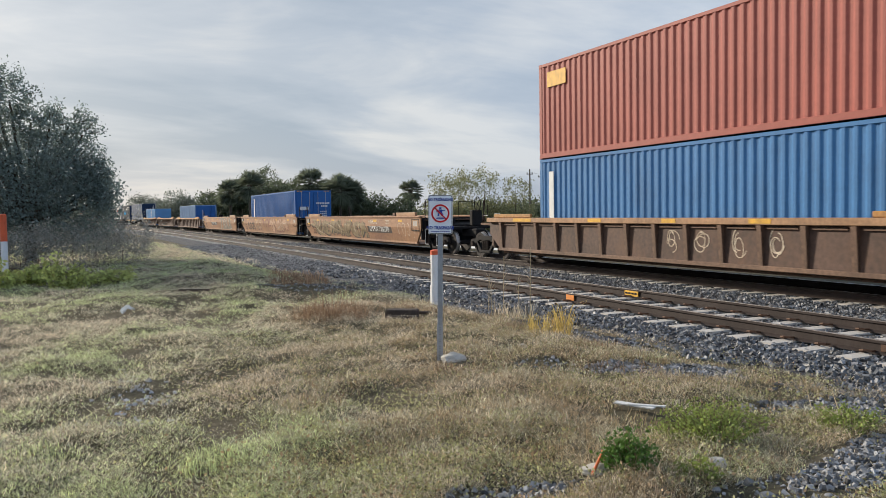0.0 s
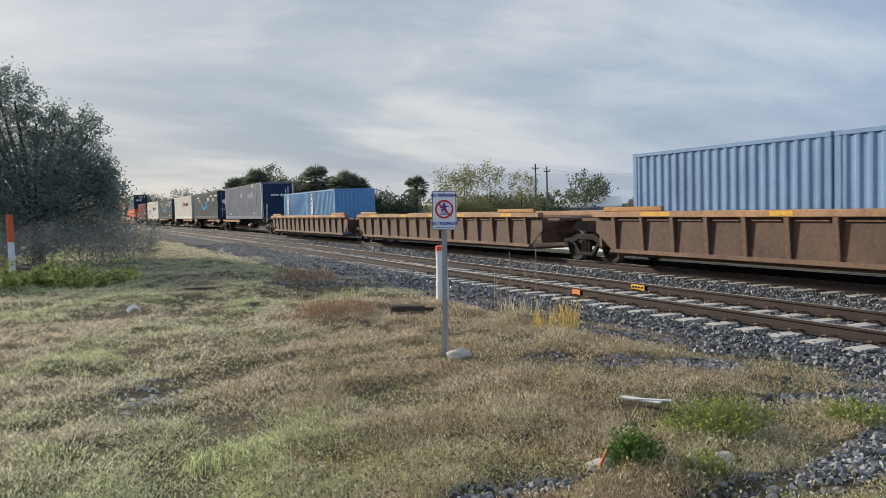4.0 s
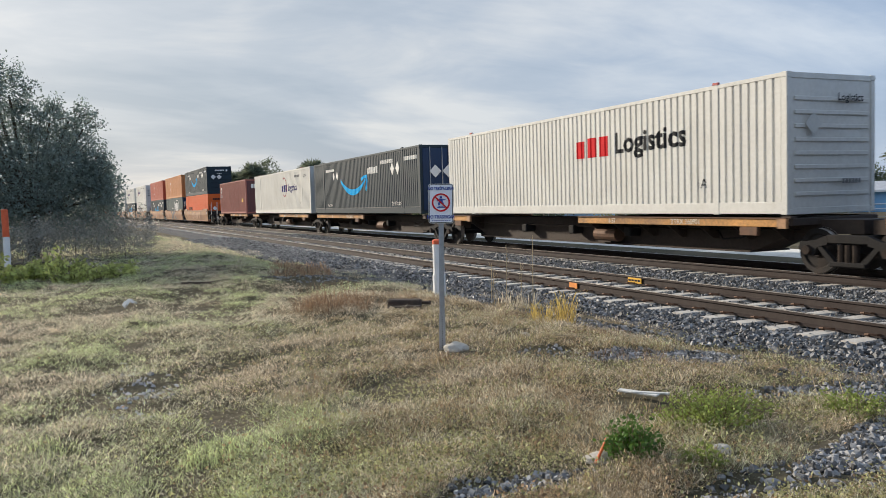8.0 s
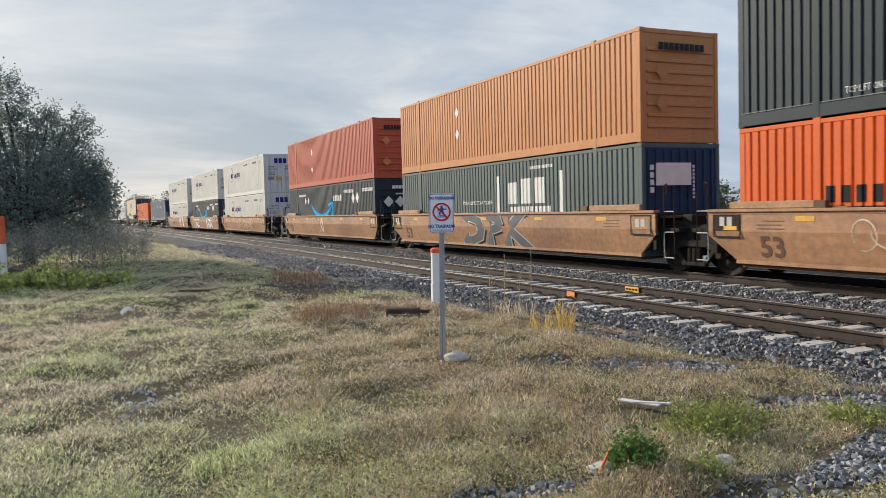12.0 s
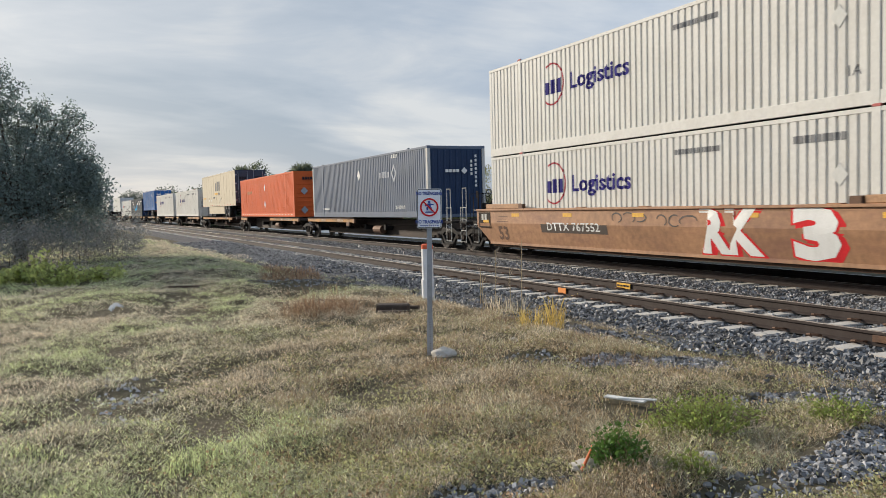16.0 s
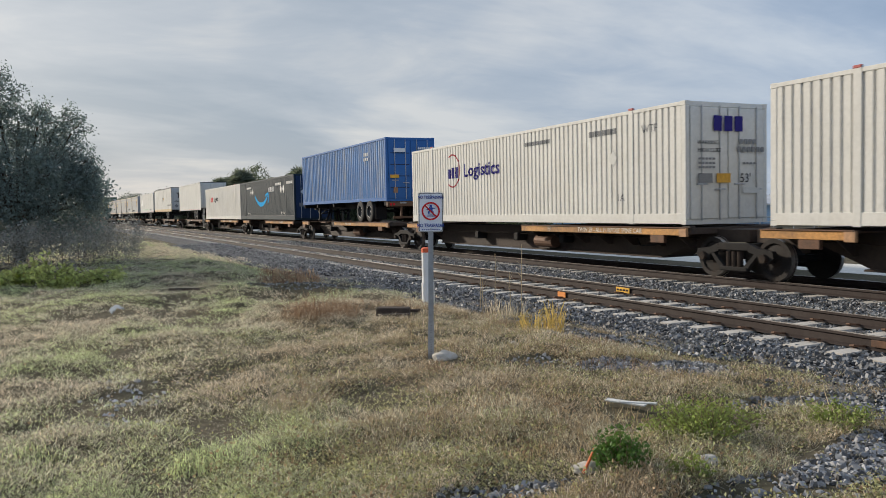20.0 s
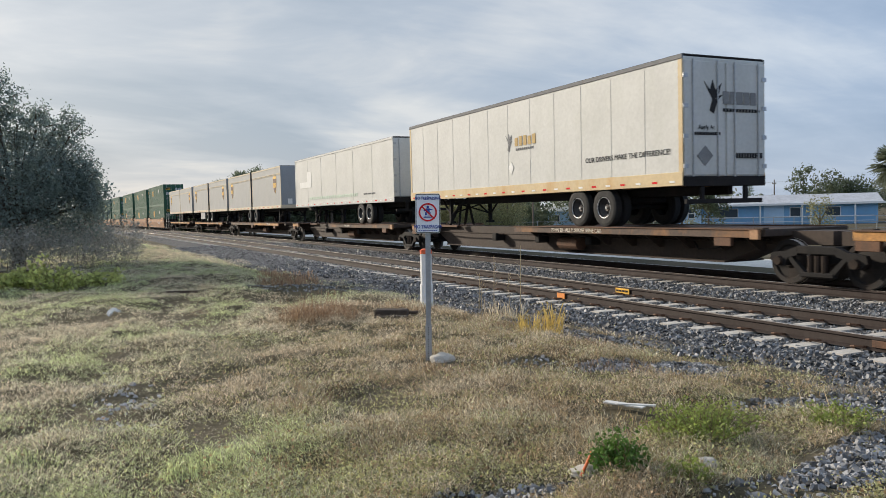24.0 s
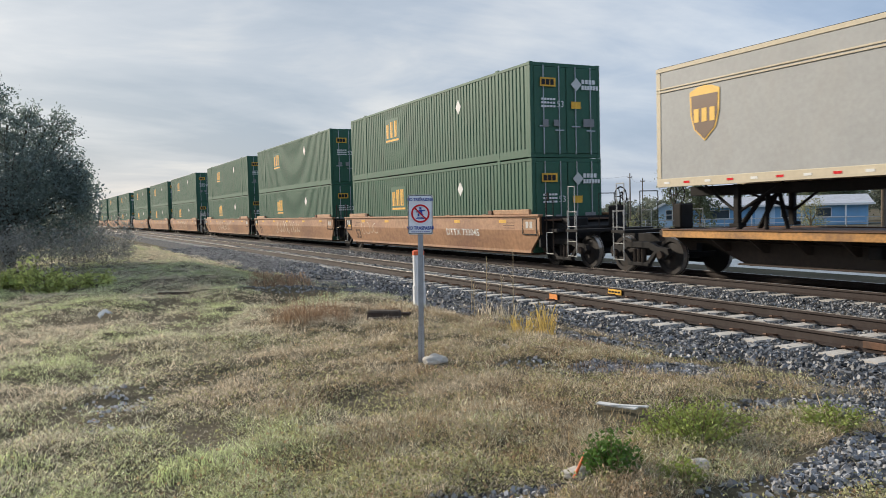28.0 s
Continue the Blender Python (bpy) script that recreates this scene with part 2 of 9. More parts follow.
P_WHITE = paint("off-white container paint", (0.61, 0.60, 0.56), (0.46, 0.41, 0.33), 0.26)
P_CREAM = paint("cream trailer skin", (0.54, 0.47, 0.345), (0.5, 0.4, 0.25), 0.25)
P_TRAILW = paint("white trailer skin", (0.54, 0.54, 0.515), (0.42, 0.43, 0.36), 0.25)
P_GREYT = paint("pale grey trailer skin", (0.345, 0.35, 0.345), (0.38, 0.34, 0.28), 0.22)
P_GREY = paint("slate grey container paint", (0.115, 0.145, 0.20), (0.07, 0.075, 0.085), 0.35)
P_NAVY = paint("charcoal navy container paint", (0.015, 0.030, 0.041), (0.028, 0.040, 0.048), 0.3)
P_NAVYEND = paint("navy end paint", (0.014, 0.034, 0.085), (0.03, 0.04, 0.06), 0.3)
P_GREEN = paint("dark green container paint", (0.035, 0.105, 0.065), (0.06, 0.08, 0.06), 0.35)
P_CSX = paint("grey green container paint", (0.085, 0.115, 0.115), (0.05, 0.06, 0.06), 0.35)
P_ORANGE = paint("bright orange container paint", (0.66, 0.115, 0.018), (0.35, 0.09, 0.03), 0.25)
P_TAN = paint("faded orange container paint", (0.50, 0.21, 0.075), (0.3, 0.12, 0.05), 0.35)
P_RED = paint("orange red container paint", (0.42, 0.085, 0.045), (0.2, 0.06, 0.035), 0.3)
P_MAROON = paint("faded red brown container paint", (0.34, 0.12, 0.095), (0.16, 0.06, 0.05), 0.4)
P_BRICK = paint("brick red container paint", (0.35, 0.10, 0.078), (0.2, 0.06, 0.05), 0.35)
P_BLUE = paint("blue container paint", (0.045, 0.17, 0.38), (0.03, 0.07, 0.13), 0.4)
P_DBLUE = paint("deep blue container paint", (0.028, 0.125, 0.36), (0.03, 0.07, 0.13), 0.35)
P_LBLUE = paint("light blue container paint", (0.14, 0.33, 0.58), (0.2, 0.16, 0.12), 0.3)
P_PALEB = paint("sun-faded blue container paint", (0.17, 0.29, 0.47), (0.08, 0.14, 0.26), 0.6)
P_RAIL = paint("rust-stained cream rail", (0.56, 0.44, 0.26), (0.48, 0.24, 0.06), 0.7)
P_FADEB = mat("sun-faded worn blue container paint", (0.09, 0.22, 0.47), 0.5, 0.0, 0.16, 0.8, (0.46, 0.45, 0.42), 0.85, (0.6, 1.6, 0.16), 0.0015, 18, spec=0.3)

# ---- mesh helpers ----


def bm_new():
    return bmesh.new()


def box(bm, x0, x1, y0, y1, z0, z1, bev=0.0):
    vs = [bm.verts.new(p) for p in ((x0, y0, z0), (x1, y0, z0), (x1, y1, z0), (x0, y1, z0), (x0, y0, z1), (x1, y0, z1), (x1, y1, z1), (x0, y1, z1))]
    fs = [bm.faces.new([vs[i] for i in f]) for f in ((0, 3, 2, 1), (4, 5, 6, 7), (0, 1, 5, 4), (1, 2, 6, 5), (2, 3, 7, 6), (3, 0, 4, 7))]
    if bev:
        es = {e for f in fs for e in f.edges}
        bmesh.ops.bevel(bm, geom=list(es), offset=bev, segments=1, affect='EDGES')
    return bm


def tube(bm, a, b, r, n=10, r2=None):
    a, b = Vector(a), Vector(b)
    d = (b - a).normalized()
    s = d.orthogonal().normalized()
    t = d.cross(s)
    rings = []
    for p, rr in ((a, r), (b, r if r2 is None else r2)):
        rings.append([bm.verts.new(p + (s * math.cos(2 * math.pi * i / n) + t * math.sin(2 * math.pi * i / n)) * rr) for i in range(n)])
    for i in range(n):
        bm.faces.new((rings[0][i], rings[0][(i + 1) % n], rings[1][(i + 1) % n], rings[1][i]))
    bm.faces.new(rings[0][::-1])
    bm.faces.new(rings[1])
    return bm


def prism(bm, pts, axis, lo, hi):
    """Extrudes a closed outline (pairs) along an axis: 'x' takes (y, z), 'y' takes (x, z), 'z' takes (x, y)."""
    def at(p, h):
        return {'x': (h, p[0], p[1]), 'y': (p[0], h, p[1]), 'z': (p[0], p[1], h)}[axis]
    a = [bm.verts.new(at(p, lo)) for p in pts]
    b = [bm.verts.new(at(p, hi)) for p in pts]
    n = len(pts)
    bm.faces.new(a)
    bm.faces.new(b[::-1])
    for i in range(n):
        bm.faces.new((a[i], b[i], b[(i + 1) % n], a[(i + 1) % n]))
    return bm


def mesh_of(name, bm, material, fix=True):
    if fix:
        bmesh.ops.recalc_face_normals(bm, faces=bm.faces)
    me = bpy.data.meshes.new(name)
    bm.to_mesh(me)
    bm.free()
    me.materials.append(material)
    return me


def part(name, bm, material, parent, label="", at=None, smooth=False):
    me = bm if isinstance(bm, bpy.types.Mesh) else mesh_of(name, bm, material)
    if smooth:
        for p in me.polygons:
            p.use_smooth = True
    ob = new(name, me)
    ob.parent = parent
    if at is not None:
        ob.matrix_basis = at
    if label:
        ob["label"] = label
    return ob


def empty(name, label, category, group="", kind=""):
    e = new(name)
    return tagged(e, label, category, group, kind)


def text_mesh(s, size, material, bold=0.0, sx=1.0, shear=0.0, thick=0.002):
    """Flat letters as a thin mesh in the xy plane, centred, of that cap height."""
    cu = bpy.data.curves.new("letters", 'FONT')
    cu.body, cu.size, cu.align_x, cu.align_y = s, size * 1.39, 'CENTER', 'CENTER'
    cu.offset, cu.extrude, cu.shear = bold * size, thick, shear
    cu.resolution_u = 2
    tmp = bpy.data.objects.new("letters", cu)
    me = bpy.data.meshes.new_from_object(tmp)
    bpy.data.objects.remove(tmp)
    bpy.data.curves.remove(cu)
    if sx != 1.0:
        me.transform(Matrix.Diagonal((sx, 1, 1, 1)))
    me.materials.clear()
    me.materials.append(material)
    return me


NEAR_SIDE = Matrix(((0, 0, -1, 0), (-1, 0, 0, 0), (0, 1, 0, 0), (0, 0, 0, 1)))   # letters read on the face towards -x
FRONT_END = Matrix(((1, 0, 0, 0), (0, 0, -1, 0), (0, 1, 0, 0), (0, 0, 0, 1)))   # letters read on the face towards -y


def side_text(thing, s, y, z, size, material, x, bold=0.0, sx=1.0, name="lettering", shear=0.0):
    me = text_mesh(s, size, material, bold, sx, shear, 0.0 if thing.name in FOLDS else 0.002)
    me.transform(Matrix.Translation((x, y, z)) @ NEAR_SIDE)
    part(name, drape(me, thing), material, thing)


def end_text(thing, s, x, z, size, material, y, bold=0.0, sx=1.0, name="lettering"):
    part(name, text_mesh(s, size, material, bold, sx), material, thing, at=Matrix.Translation((x, y, z)) @ FRONT_END)


def flat_side(bm, pts, x):
    """A thin plate on the face towards -x, from an outline of (y, z)."""
    return prism(bm, pts, 'x', x - 0.003, x + 0.003)

# ---- the plan: tracks run along +y and bend gently to the left beyond y = 20 ----
XT, XN = 14.32, 9.76          # centre lines of the main track and of the siding
BEND, BEND_FROM, BEND_TO = 1.38e-4, 20.0, 260.0


def bend(y):
    if y < BEND_FROM:
        return 0.0
    if y < BEND_TO:
        return -BEND * (y - BEND_FROM) ** 2
    return -BEND * (BEND_TO - BEND_FROM) ** 2 - 2 * BEND * (BEND_TO - BEND_FROM) * (y - BEND_TO)


def slope(y):
    return -2 * BEND * (min(max(y, BEND_FROM), BEND_TO) - BEND_FROM)


def step01(a, b, v):
    t = np.clip((v - a) / (b - a), 0.0, 1.0)
    return t * t * (3 - 2 * t)


def bend_np(y):
    return np.where(y < BEND_FROM, 0.0, np.where(y < BEND_TO, -BEND * (y - BEND_FROM) ** 2, -BEND * (BEND_TO - BEND_FROM) ** 2 - 2 * BEND * (BEND_TO - BEND_FROM) * (y - BEND_TO)))


GRIDS = {}


def cloud(x, y, step, seed):
    """Smooth value noise between 0 and 1 on a random grid of that step."""
    if seed not in GRIDS:
        GRIDS[seed] = np.random.default_rng(seed).random((256, 256))
    g = GRIDS[seed]
    u, v = x / step + 100.0, y / step + 100.0
    i, j = np.floor(u).astype(int), np.floor(v).astype(int)
    a, b = u - i, v - j
    a, b = a * a * (3 - 2 * a), b * b * (3 - 2 * b)
    i, j = i % 255, j % 255
    return (g[i, j] * (1 - a) + g[i + 1, j] * a) * (1 - b) + (g[i, j + 1] * (1 - a) + g[i + 1, j + 1] * a) * b


def gz(x, y):
    """Height of the ground: a hummocky lawn by the camera, the ballast bed, lower land beyond the tracks."""
    x, y = np.asarray(x, float), np.asarray(y, float)
    d = x - bend_np(y)
    k = step01(14, 26, y)
    z = 0.03 - 0.25 * step01(4.8 - 0.7 * k, 7.6 - 1.7 * k, d)
    z = z - 0.10 * step01(16.4, 18.5, d) - 0.40 * step01(21, 34, d) - 0.20 * step01(34, 80, d)
    lawn = (1 - step01(5.0, 7.0, d)) * step01(-12, -6, x) * (1 - step01(30, 45, y))
    rough = 0.07 * (cloud(x, y, 1.1, 31) - 0.5) + 0.075 * (cloud(x, y, 0.46, 32) - 0.5) + 0.03 * (cloud(x, y, 0.2, 33) - 0.5)
    mounds = step01(12.5, 16, y) * (1 - step01(26, 30, y)) * (0.30 * (cloud(x, y, 1.9, 34) - 0.45) + 0.10 * (cloud(x, y, 0.8, 35) - 0.5))
    return z + lawn * (rough + mounds)


def ground_z(x, y):
    return float(gz(x, y))


def strip(name, profile, y_from, y_to, step, material, x0, closed=True):
    """Sweeps a cross section (x, z) along the bent track."""
    ys = []
    y = y_from
    while y < y_to - 1e-6:
        ys.append(y)
        y += step if y < 120 else step * 4
    ys.append(y_to)
    vs, fs, n = [], [], len(profile)
    for y in ys:
        for px, pz in profile:
            vs.append((x0 + bend(y) + px, y, pz))
    for i in range(len(ys) - 1):
        for j in range(n if closed else n - 1):
            k = (j + 1) % n
            fs.append((i * n + j, i * n + k, (i + 1) * n + k, (i + 1) * n + j))
    if closed:
        fs.append(tuple(range(n)))
        fs.append(tuple(range((len(ys) - 1) * n, len(ys) * n))[::-1])
    me = bpy.data.meshes.new(name)
    me.from_pydata(vs, [], fs)
    me.materials.append(material)
    return me


RAIL = [(-0.07, -0.172), (0.07, -0.172), (0.07, -0.160), (0.012, -0.135), (0.009, -0.045), (0.036, -0.034), (0.036, -0.006), (0.028, 0.0), (-0.028, 0.0), (-0.036, -0.006), (-0.036, -0.034), (-0.009, -0.045), (-0.012, -0.135), (-0.07, -0.160)]


def build_track(x0, label):
    track = empty("railway_track", label, "railway track", "railway tracks", "structure")
    for off in (-0.7525, 0.7525):
        rail = part("rail", strip("rail", RAIL, -14, 420, 2.0, RAIL_SIDE, x0 + off), RAIL_SIDE, track)
        cap = [(-0.029, 0.0005), (0.029, 0.0005), (0.027, 0.003), (-0.027, 0.003)]
        part("rail_head", strip("rail_head", cap, -14, 420, 2.0, RAIL_TOP, x0 + off), RAIL_TOP, rail, "worn running surface")
    return track


main_track = build_track(XT, "rust-brown steel rails of the main line on concrete ties")
siding = build_track(XN, "rust-brown steel rails of the siding on pale concrete ties")

# ---- rolling stock ----
DARKSTEN = mat("dark stencil paint", (0.12, 0.06, 0.035), 0.7, 0, 0.3, 6.0)
CACHE = {}


def cached(key, make):
    if key not in CACHE:
        CACHE[key] = make()
    return CACHE[key]


def corrugated(L, H, z0, z1, pitch, depth, material):
    """A side sheet with trapezoid corrugations, in the plane x = 0, outside towards -x."""
    n = max(4, int(round(L / pitch)))
    p = L / n
    cut = (0.24, 0.5, 0.76) if L < 15 else (0.15, 0.24, 0.91)   # domestic boxes have wide flats and narrow grooves
    ys = []
    for i in range(n):
        a = -L / 2 + i * p
        ys += [(a, depth), (a + cut[0] * p, depth), (a + cut[1] * p, 0.0), (a + cut[2] * p, 0.0)]
    ys.append((L / 2, depth))
    vs = [(x, y, z) for y, x in ys for z in (z0, z1)]
    fs = [(2 * i, 2 * i + 1, 2 * i + 3, 2 * i + 2) for i in range(len(ys) - 1)]
    me = bpy.data.meshes.new("side_panel")
    me.from_pydata(vs, [], fs)
    me.materials.append(material)
    return me


FOLDS = {}      # corrugation of each container's side: length, folds, depth, break points


def drape(me, thing):
    """Presses a flat print into the corrugations of the container's side."""
    if thing.name not in FOLDS:
        return me
    L, n, depth, cut = FOLDS[thing.name]
    p = L / n
    ys = [v.co.y for v in me.vertices]
    lo, hi = min(ys), max(ys)
    if hi - lo > 9:
        return me
    bm = bmesh.new()
    bm.from_mesh(me)
    for i in range(int((lo + L / 2) // p), int((hi + L / 2) // p) + 1):
        for c in (0.0,) + cut:
            y = -L / 2 + (i + c) * p
            if lo < y < hi:
                bmesh.ops.bisect_plane(bm, geom=bm.verts[:] + bm.edges[:] + bm.faces[:], plane_co=(0, y, 0), plane_no=(0, 1, 0), dist=1e-5)
    for v in bm.verts:
        k = ((v.co.y + L / 2) / p) % 1.0
        v.co.x += depth * np.interp(k, (0.0, cut[0], cut[1], cut[2], 1.0), (1.0, 1.0, 0.0, 0.0, 1.0))
    bm.to_mesh(me)
    bm.free()
    return me


def container(label, L, W, H, pm, end="ribs", posts=True, rail_mat=None, pitch=None, end_mat=None, group="freight containers", front_post=None):
    """A freight container; origin at the middle of its underside, front end at -y, seen side at -x."""
    thing = empty("freight_container", label, "freight container", group)
    pitch = pitch or (0.28 if L < 15 else 0.22)
    rm, em = rail_mat or pm, end_mat or pm
    w, l = W / 2, L / 2
    key = (L, W, H, pm.name, rm.name)
    n_fold = max(4, int(round((L - 0.24) / pitch)))
    FOLDS[thing.name] = (L - 0.24, n_fold, 0.036, (0.24, 0.5, 0.76) if L < 15 else (0.15, 0.24, 0.91))
    side = cached(("side",) + key, lambda: corrugated(L - 0.24, H, 0.14, H - 0.09, pitch, 0.036, pm))
    part("side_panel", side, pm, thing, at=pose(-w + 0.012, 0, 0))
    part("side_panel", side, pm, thing, at=pose(w - 0.012, 0, 0, 0, 0, 180))
    part("roof", cached(("roof",) + key, lambda: mesh_of("roof", box(bm_new(), -w + 0.05, w - 0.05, -l + 0.05, l - 0.05, H - 0.05, H - 0.015), pm)), pm, thing)
    part("floor", cached(("floor",) + key, lambda: mesh_of("floor", box(bm_new(), -w + 0.08, w - 0.08, -l + 0.08, l - 0.08, 0.05, 0.16), BLACK)), BLACK, thing)
    top = cached(("top",) + key, lambda: mesh_of("top_rail", box(bm_new(), -0.03, 0.03, -l + 0.12, l - 0.12, H - 0.10, H - 0.01, 0.008), rm))
    bot = cached(("bot",) + key, lambda: mesh_of("bottom_rail", box(bm_new(), -0.03, 0.03, -l + 0.12, l - 0.12, 0.02, 0.27 if L > 15 else 0.17, 0.008), rm))
    post = cached(("post",) + key, lambda: mesh_of("corner_post", box(bm_new(), -0.06, 0.06, -0.08, 0.08, 0.11, H - 0.11, 0.01), rm))
    cast = cached(("cast", rm.name), lambda: mesh_of("corner_casting", box(bm_new(), -0.075, 0.075, -0.085, 0.085, -0.055, 0.06, 0.012), rm))
    for sx in (-1, 1):
        part("top_rail", top, rm, thing, at=pose(sx * (w - 0.03), 0, 0))
        part("bottom_rail", bot, rm, thing, at=pose(sx * (w - 0.03), 0, 0))
        for sy in (-1, 1):
            fp = front_post or rm
            pmesh = post if fp is rm else cached(("fpost", H, fp.name), lambda: mesh_of("corner_post", box(bm_new(), -0.065, 0.065, -0.085, 0.085, 0.11, H - 0.11, 0.01), fp))
            part("corner_post", pmesh, fp, thing, at=pose(sx * (w - 0.062), sy * (l - 0.082), 0))
            for z in (0.055, H - 0.06):
                part("corner_casting", cast, rm, thing, at=pose(sx * (w - 0.073), sy * (l - 0.083), z))
            if posts and L > 15:
                lift = cached(("lift",) + key, lambda: mesh_of("lift_post", box(bm_new(), -0.035, 0.035, -0.09, 0.09, 0.0, H + 0.03, 0.01), rm))
                part("lift_post", lift, rm, thing, at=pose(sx * (w - 0.028), sy * (l - 1.98), 0))
    for sy in (-1, 1):
        hw = w - 0.12

        def sheet():
            bm = box(bm_new(), -hw, hw, -0.02, 0.02, 0.12, H - 0.12)
            return mesh_of("end_panel", bm, em)
        e = part("end_panel", cached(("endp", W, H, em.name), sheet), em, thing, at=pose(0, sy * (l - 0.05), 0))
        part("end_sill", cached(("sill", W, rm.name), lambda: mesh_of("end_sill", box(bm_new(), -hw, hw, -0.05, 0.05, 0.0, 0.14, 0.01), rm)), rm, thing, at=pose(0, sy * (l - 0.06), 0))
        part("end_header", cached(("head", W, H, rm.name), lambda: mesh_of("end_header", box(bm_new(), -hw, hw, -0.05, 0.05, H - 0.13, H - 0.01, 0.01), rm)), rm, thing, at=pose(0, sy * (l - 0.06), 0))
        if sy > 0:
            continue
        if end == "ribs":
            for k in range(8):
                z = 0.42 + k * (H - 0.95) / 7
                part("end_rib", cached(("rib", W, em.name), lambda: mesh_of("end_rib", box(bm_new(), -hw + 0.1, hw - 0.1, -0.035, 0.0, -0.045, 0.045, 0.012), em)), em, e, at=pose(0, -0.022, z))
        elif end == "corr":
            for k in range(9):
                x = -hw + 0.12 + k * (2 * hw - 0.24) / 8
                part("end_rib", cached(("crib", H, em.name), lambda: mesh_of("end_rib", box(bm_new(), -0.06, 0.06, -0.03, 0.0, 0.16, H - 0.16, 0.02), em)), em, e, at=pose(x, -0.022, 0))
        else:
            door = cached(("door", W, H, em.name), lambda: mesh_of("door", box(bm_new(), 0.012, hw - 0.015, -0.04, 0.0, 0.13, H - 0.14, 0.012), em))
            for sx in (-1, 1):
                d = part("door", door, em, thing, at=pose(0 if sx > 0 else -hw - 0.0, -l + 0.02, 0))
                for k in range(2):
                    rod = cached(("rod", H), lambda: mesh_of("lock_rod", tube(bm_new(), (0, 0, 0.1), (0, 0, H - 0.1), 0.018, 8), GALV))
                    part("lock_rod", rod, GALV, d, at=pose(hw * (0.28 + 0.48 * k), -0.065, 0))
                    part("lock_handle", cached("lockh", lambda: mesh_of("lock_handle", box(bm_new(), -0.02, 0.30, -0.02, 0.01, -0.02, 0.02, 0.006), GALV)), GALV, d, at=pose(hw * (0.28 + 0.48 * k) - 0.14, -0.07, 0.95 - 0.12 * k))
    return thing


def wheel_mesh():
    bm = bm_new()
    n = 24
    prof = [(0.0, 0.07), (0.10, 0.075), (0.15, 0.03), (0.33, 0.015), (0.36, 0.055), (0.455, 0.058), (0.46, -0.05), (0.485, -0.055), (0.485, -0.075), (0.0, -0.06)]
    rings = []
    for r, h in prof:
        rings.append([bm.verts.new((-h, r * math.cos(2 * math.pi * i / n), r * math.sin(2 * math.pi * i / n))) for i in range(n)] if r else [bm.verts.new((-h, 0, 0))])
    for a, b in zip(rings, rings[1:]):
        for i in range(n):
            j = (i + 1) % n
            if len(a) == 1:
                bm.faces.new((a[0], b[i], b[j]))
            elif len(b) == 1:
                bm.faces.new((a[i], b[0], a[j]))
            else:
                bm.faces.new((a[i], b[i], b[j], a[j]))
    me = mesh_of("wheel", bm, WHEEL)
    me.materials.append(RAIL_TOP)
    for p in me.polygons:      # the worn bright tread
        if math.hypot(p.center.y, p.center.z) > 0.40 and abs(p.normal.x) < 0.5:
            p.material_index = 1
    return me


def side_frame_mesh():
    bm = bm_new()
    # built as two halves so that the concave outline stays clean
    prism(bm, [(-1.12, 0.52), (-0.98, 0.40), (-0.74, 0.40), (-0.68, 0.56), (-0.44, 0.62), (-0.45, 0.80), (-0.72, 0.70), (-1.08, 0.66)], 'x', -0.06, 0.06)
    prism(bm, [(1.12, 0.52), (0.98, 0.40), (0.74, 0.40), (0.68, 0.56), (0.44, 0.62), (0.45, 0.80), (0.72, 0.70), (1.08, 0.66)], 'x', -0.06, 0.06)
    box(bm, -0.06, 0.06, -0.46, 0.46, 0.64, 0.81, 0.02)
    box(bm, -0.07, 0.07, -0.40, 0.40, 0.19, 0.29, 0.02)
    prism(bm, [(-0.72, 0.60), (-0.60, 0.60), (-0.26, 0.27), (-0.38, 0.23)], 'x', -0.05, 0.05)
    prism(bm, [(0.72, 0.60), (0.60, 0.60), (0.26, 0.27), (0.38, 0.23)], 'x', -0.05, 0.05)
    return mesh_of("side_frame", bm, BLACK)


def truck(car, y):
    """A two-axle truck under a car, at its place along the car."""
    t = part("truck", cached("bolster", lambda: mesh_of("truck", box(bm_new(), -0.95, 0.95, -0.22, 0.22, 0.45, 0.78, 0.03), BLACK)), BLACK, car, at=pose(0, y, 0))
    sf = cached("sideframe", side_frame_mesh)
    wm = cached("wheel", wheel_mesh)
    ax = cached("axle", lambda: mesh_of("axle", tube(bm_new(), (-1.0, 0, 0), (1.0, 0, 0), 0.08, 10), BLACK))
    cap = cached("bearing", lambda: mesh_of("bearing_cap", tube(bm_new(), (0.06, 0, 0), (-0.10, 0, 0), 0.11, 12, 0.09), GEAR))
    sp = cached("spring", lambda: mesh_of("spring", tube(tube(tube(bm_new(), (0, -0.16, 0.28), (0, -0.16, 0.62), 0.065, 8), (0, 0, 0.28), (0, 0, 0.62), 0.065, 8), (0, 0.16, 0.28), (0, 0.16, 0.62), 0.065, 8), GEAR))
    for s in (-1, 1):
        part("side_frame", sf, BLACK, t, at=pose(s * 1.02, 0, 0))
        part("spring", sp, GEAR, t, at=pose(s * 1.02, 0, 0))
        for k in (-1, 1):
            part("wheel", wm, WHEEL, t, at=pose(s * 0.735, k * 0.88, 0.46, 0, 0, 0 if s < 0 else 180))
            part("bearing_cap", cap, GEAR, t, at=pose(s * 1.06, k * 0.88, 0.5, 0, 0, 0 if s < 0 else 180))
    for k in (-1, 1):
        part("axle", ax, BLACK, t, at=pose(0, k * 0.88, 0.46))


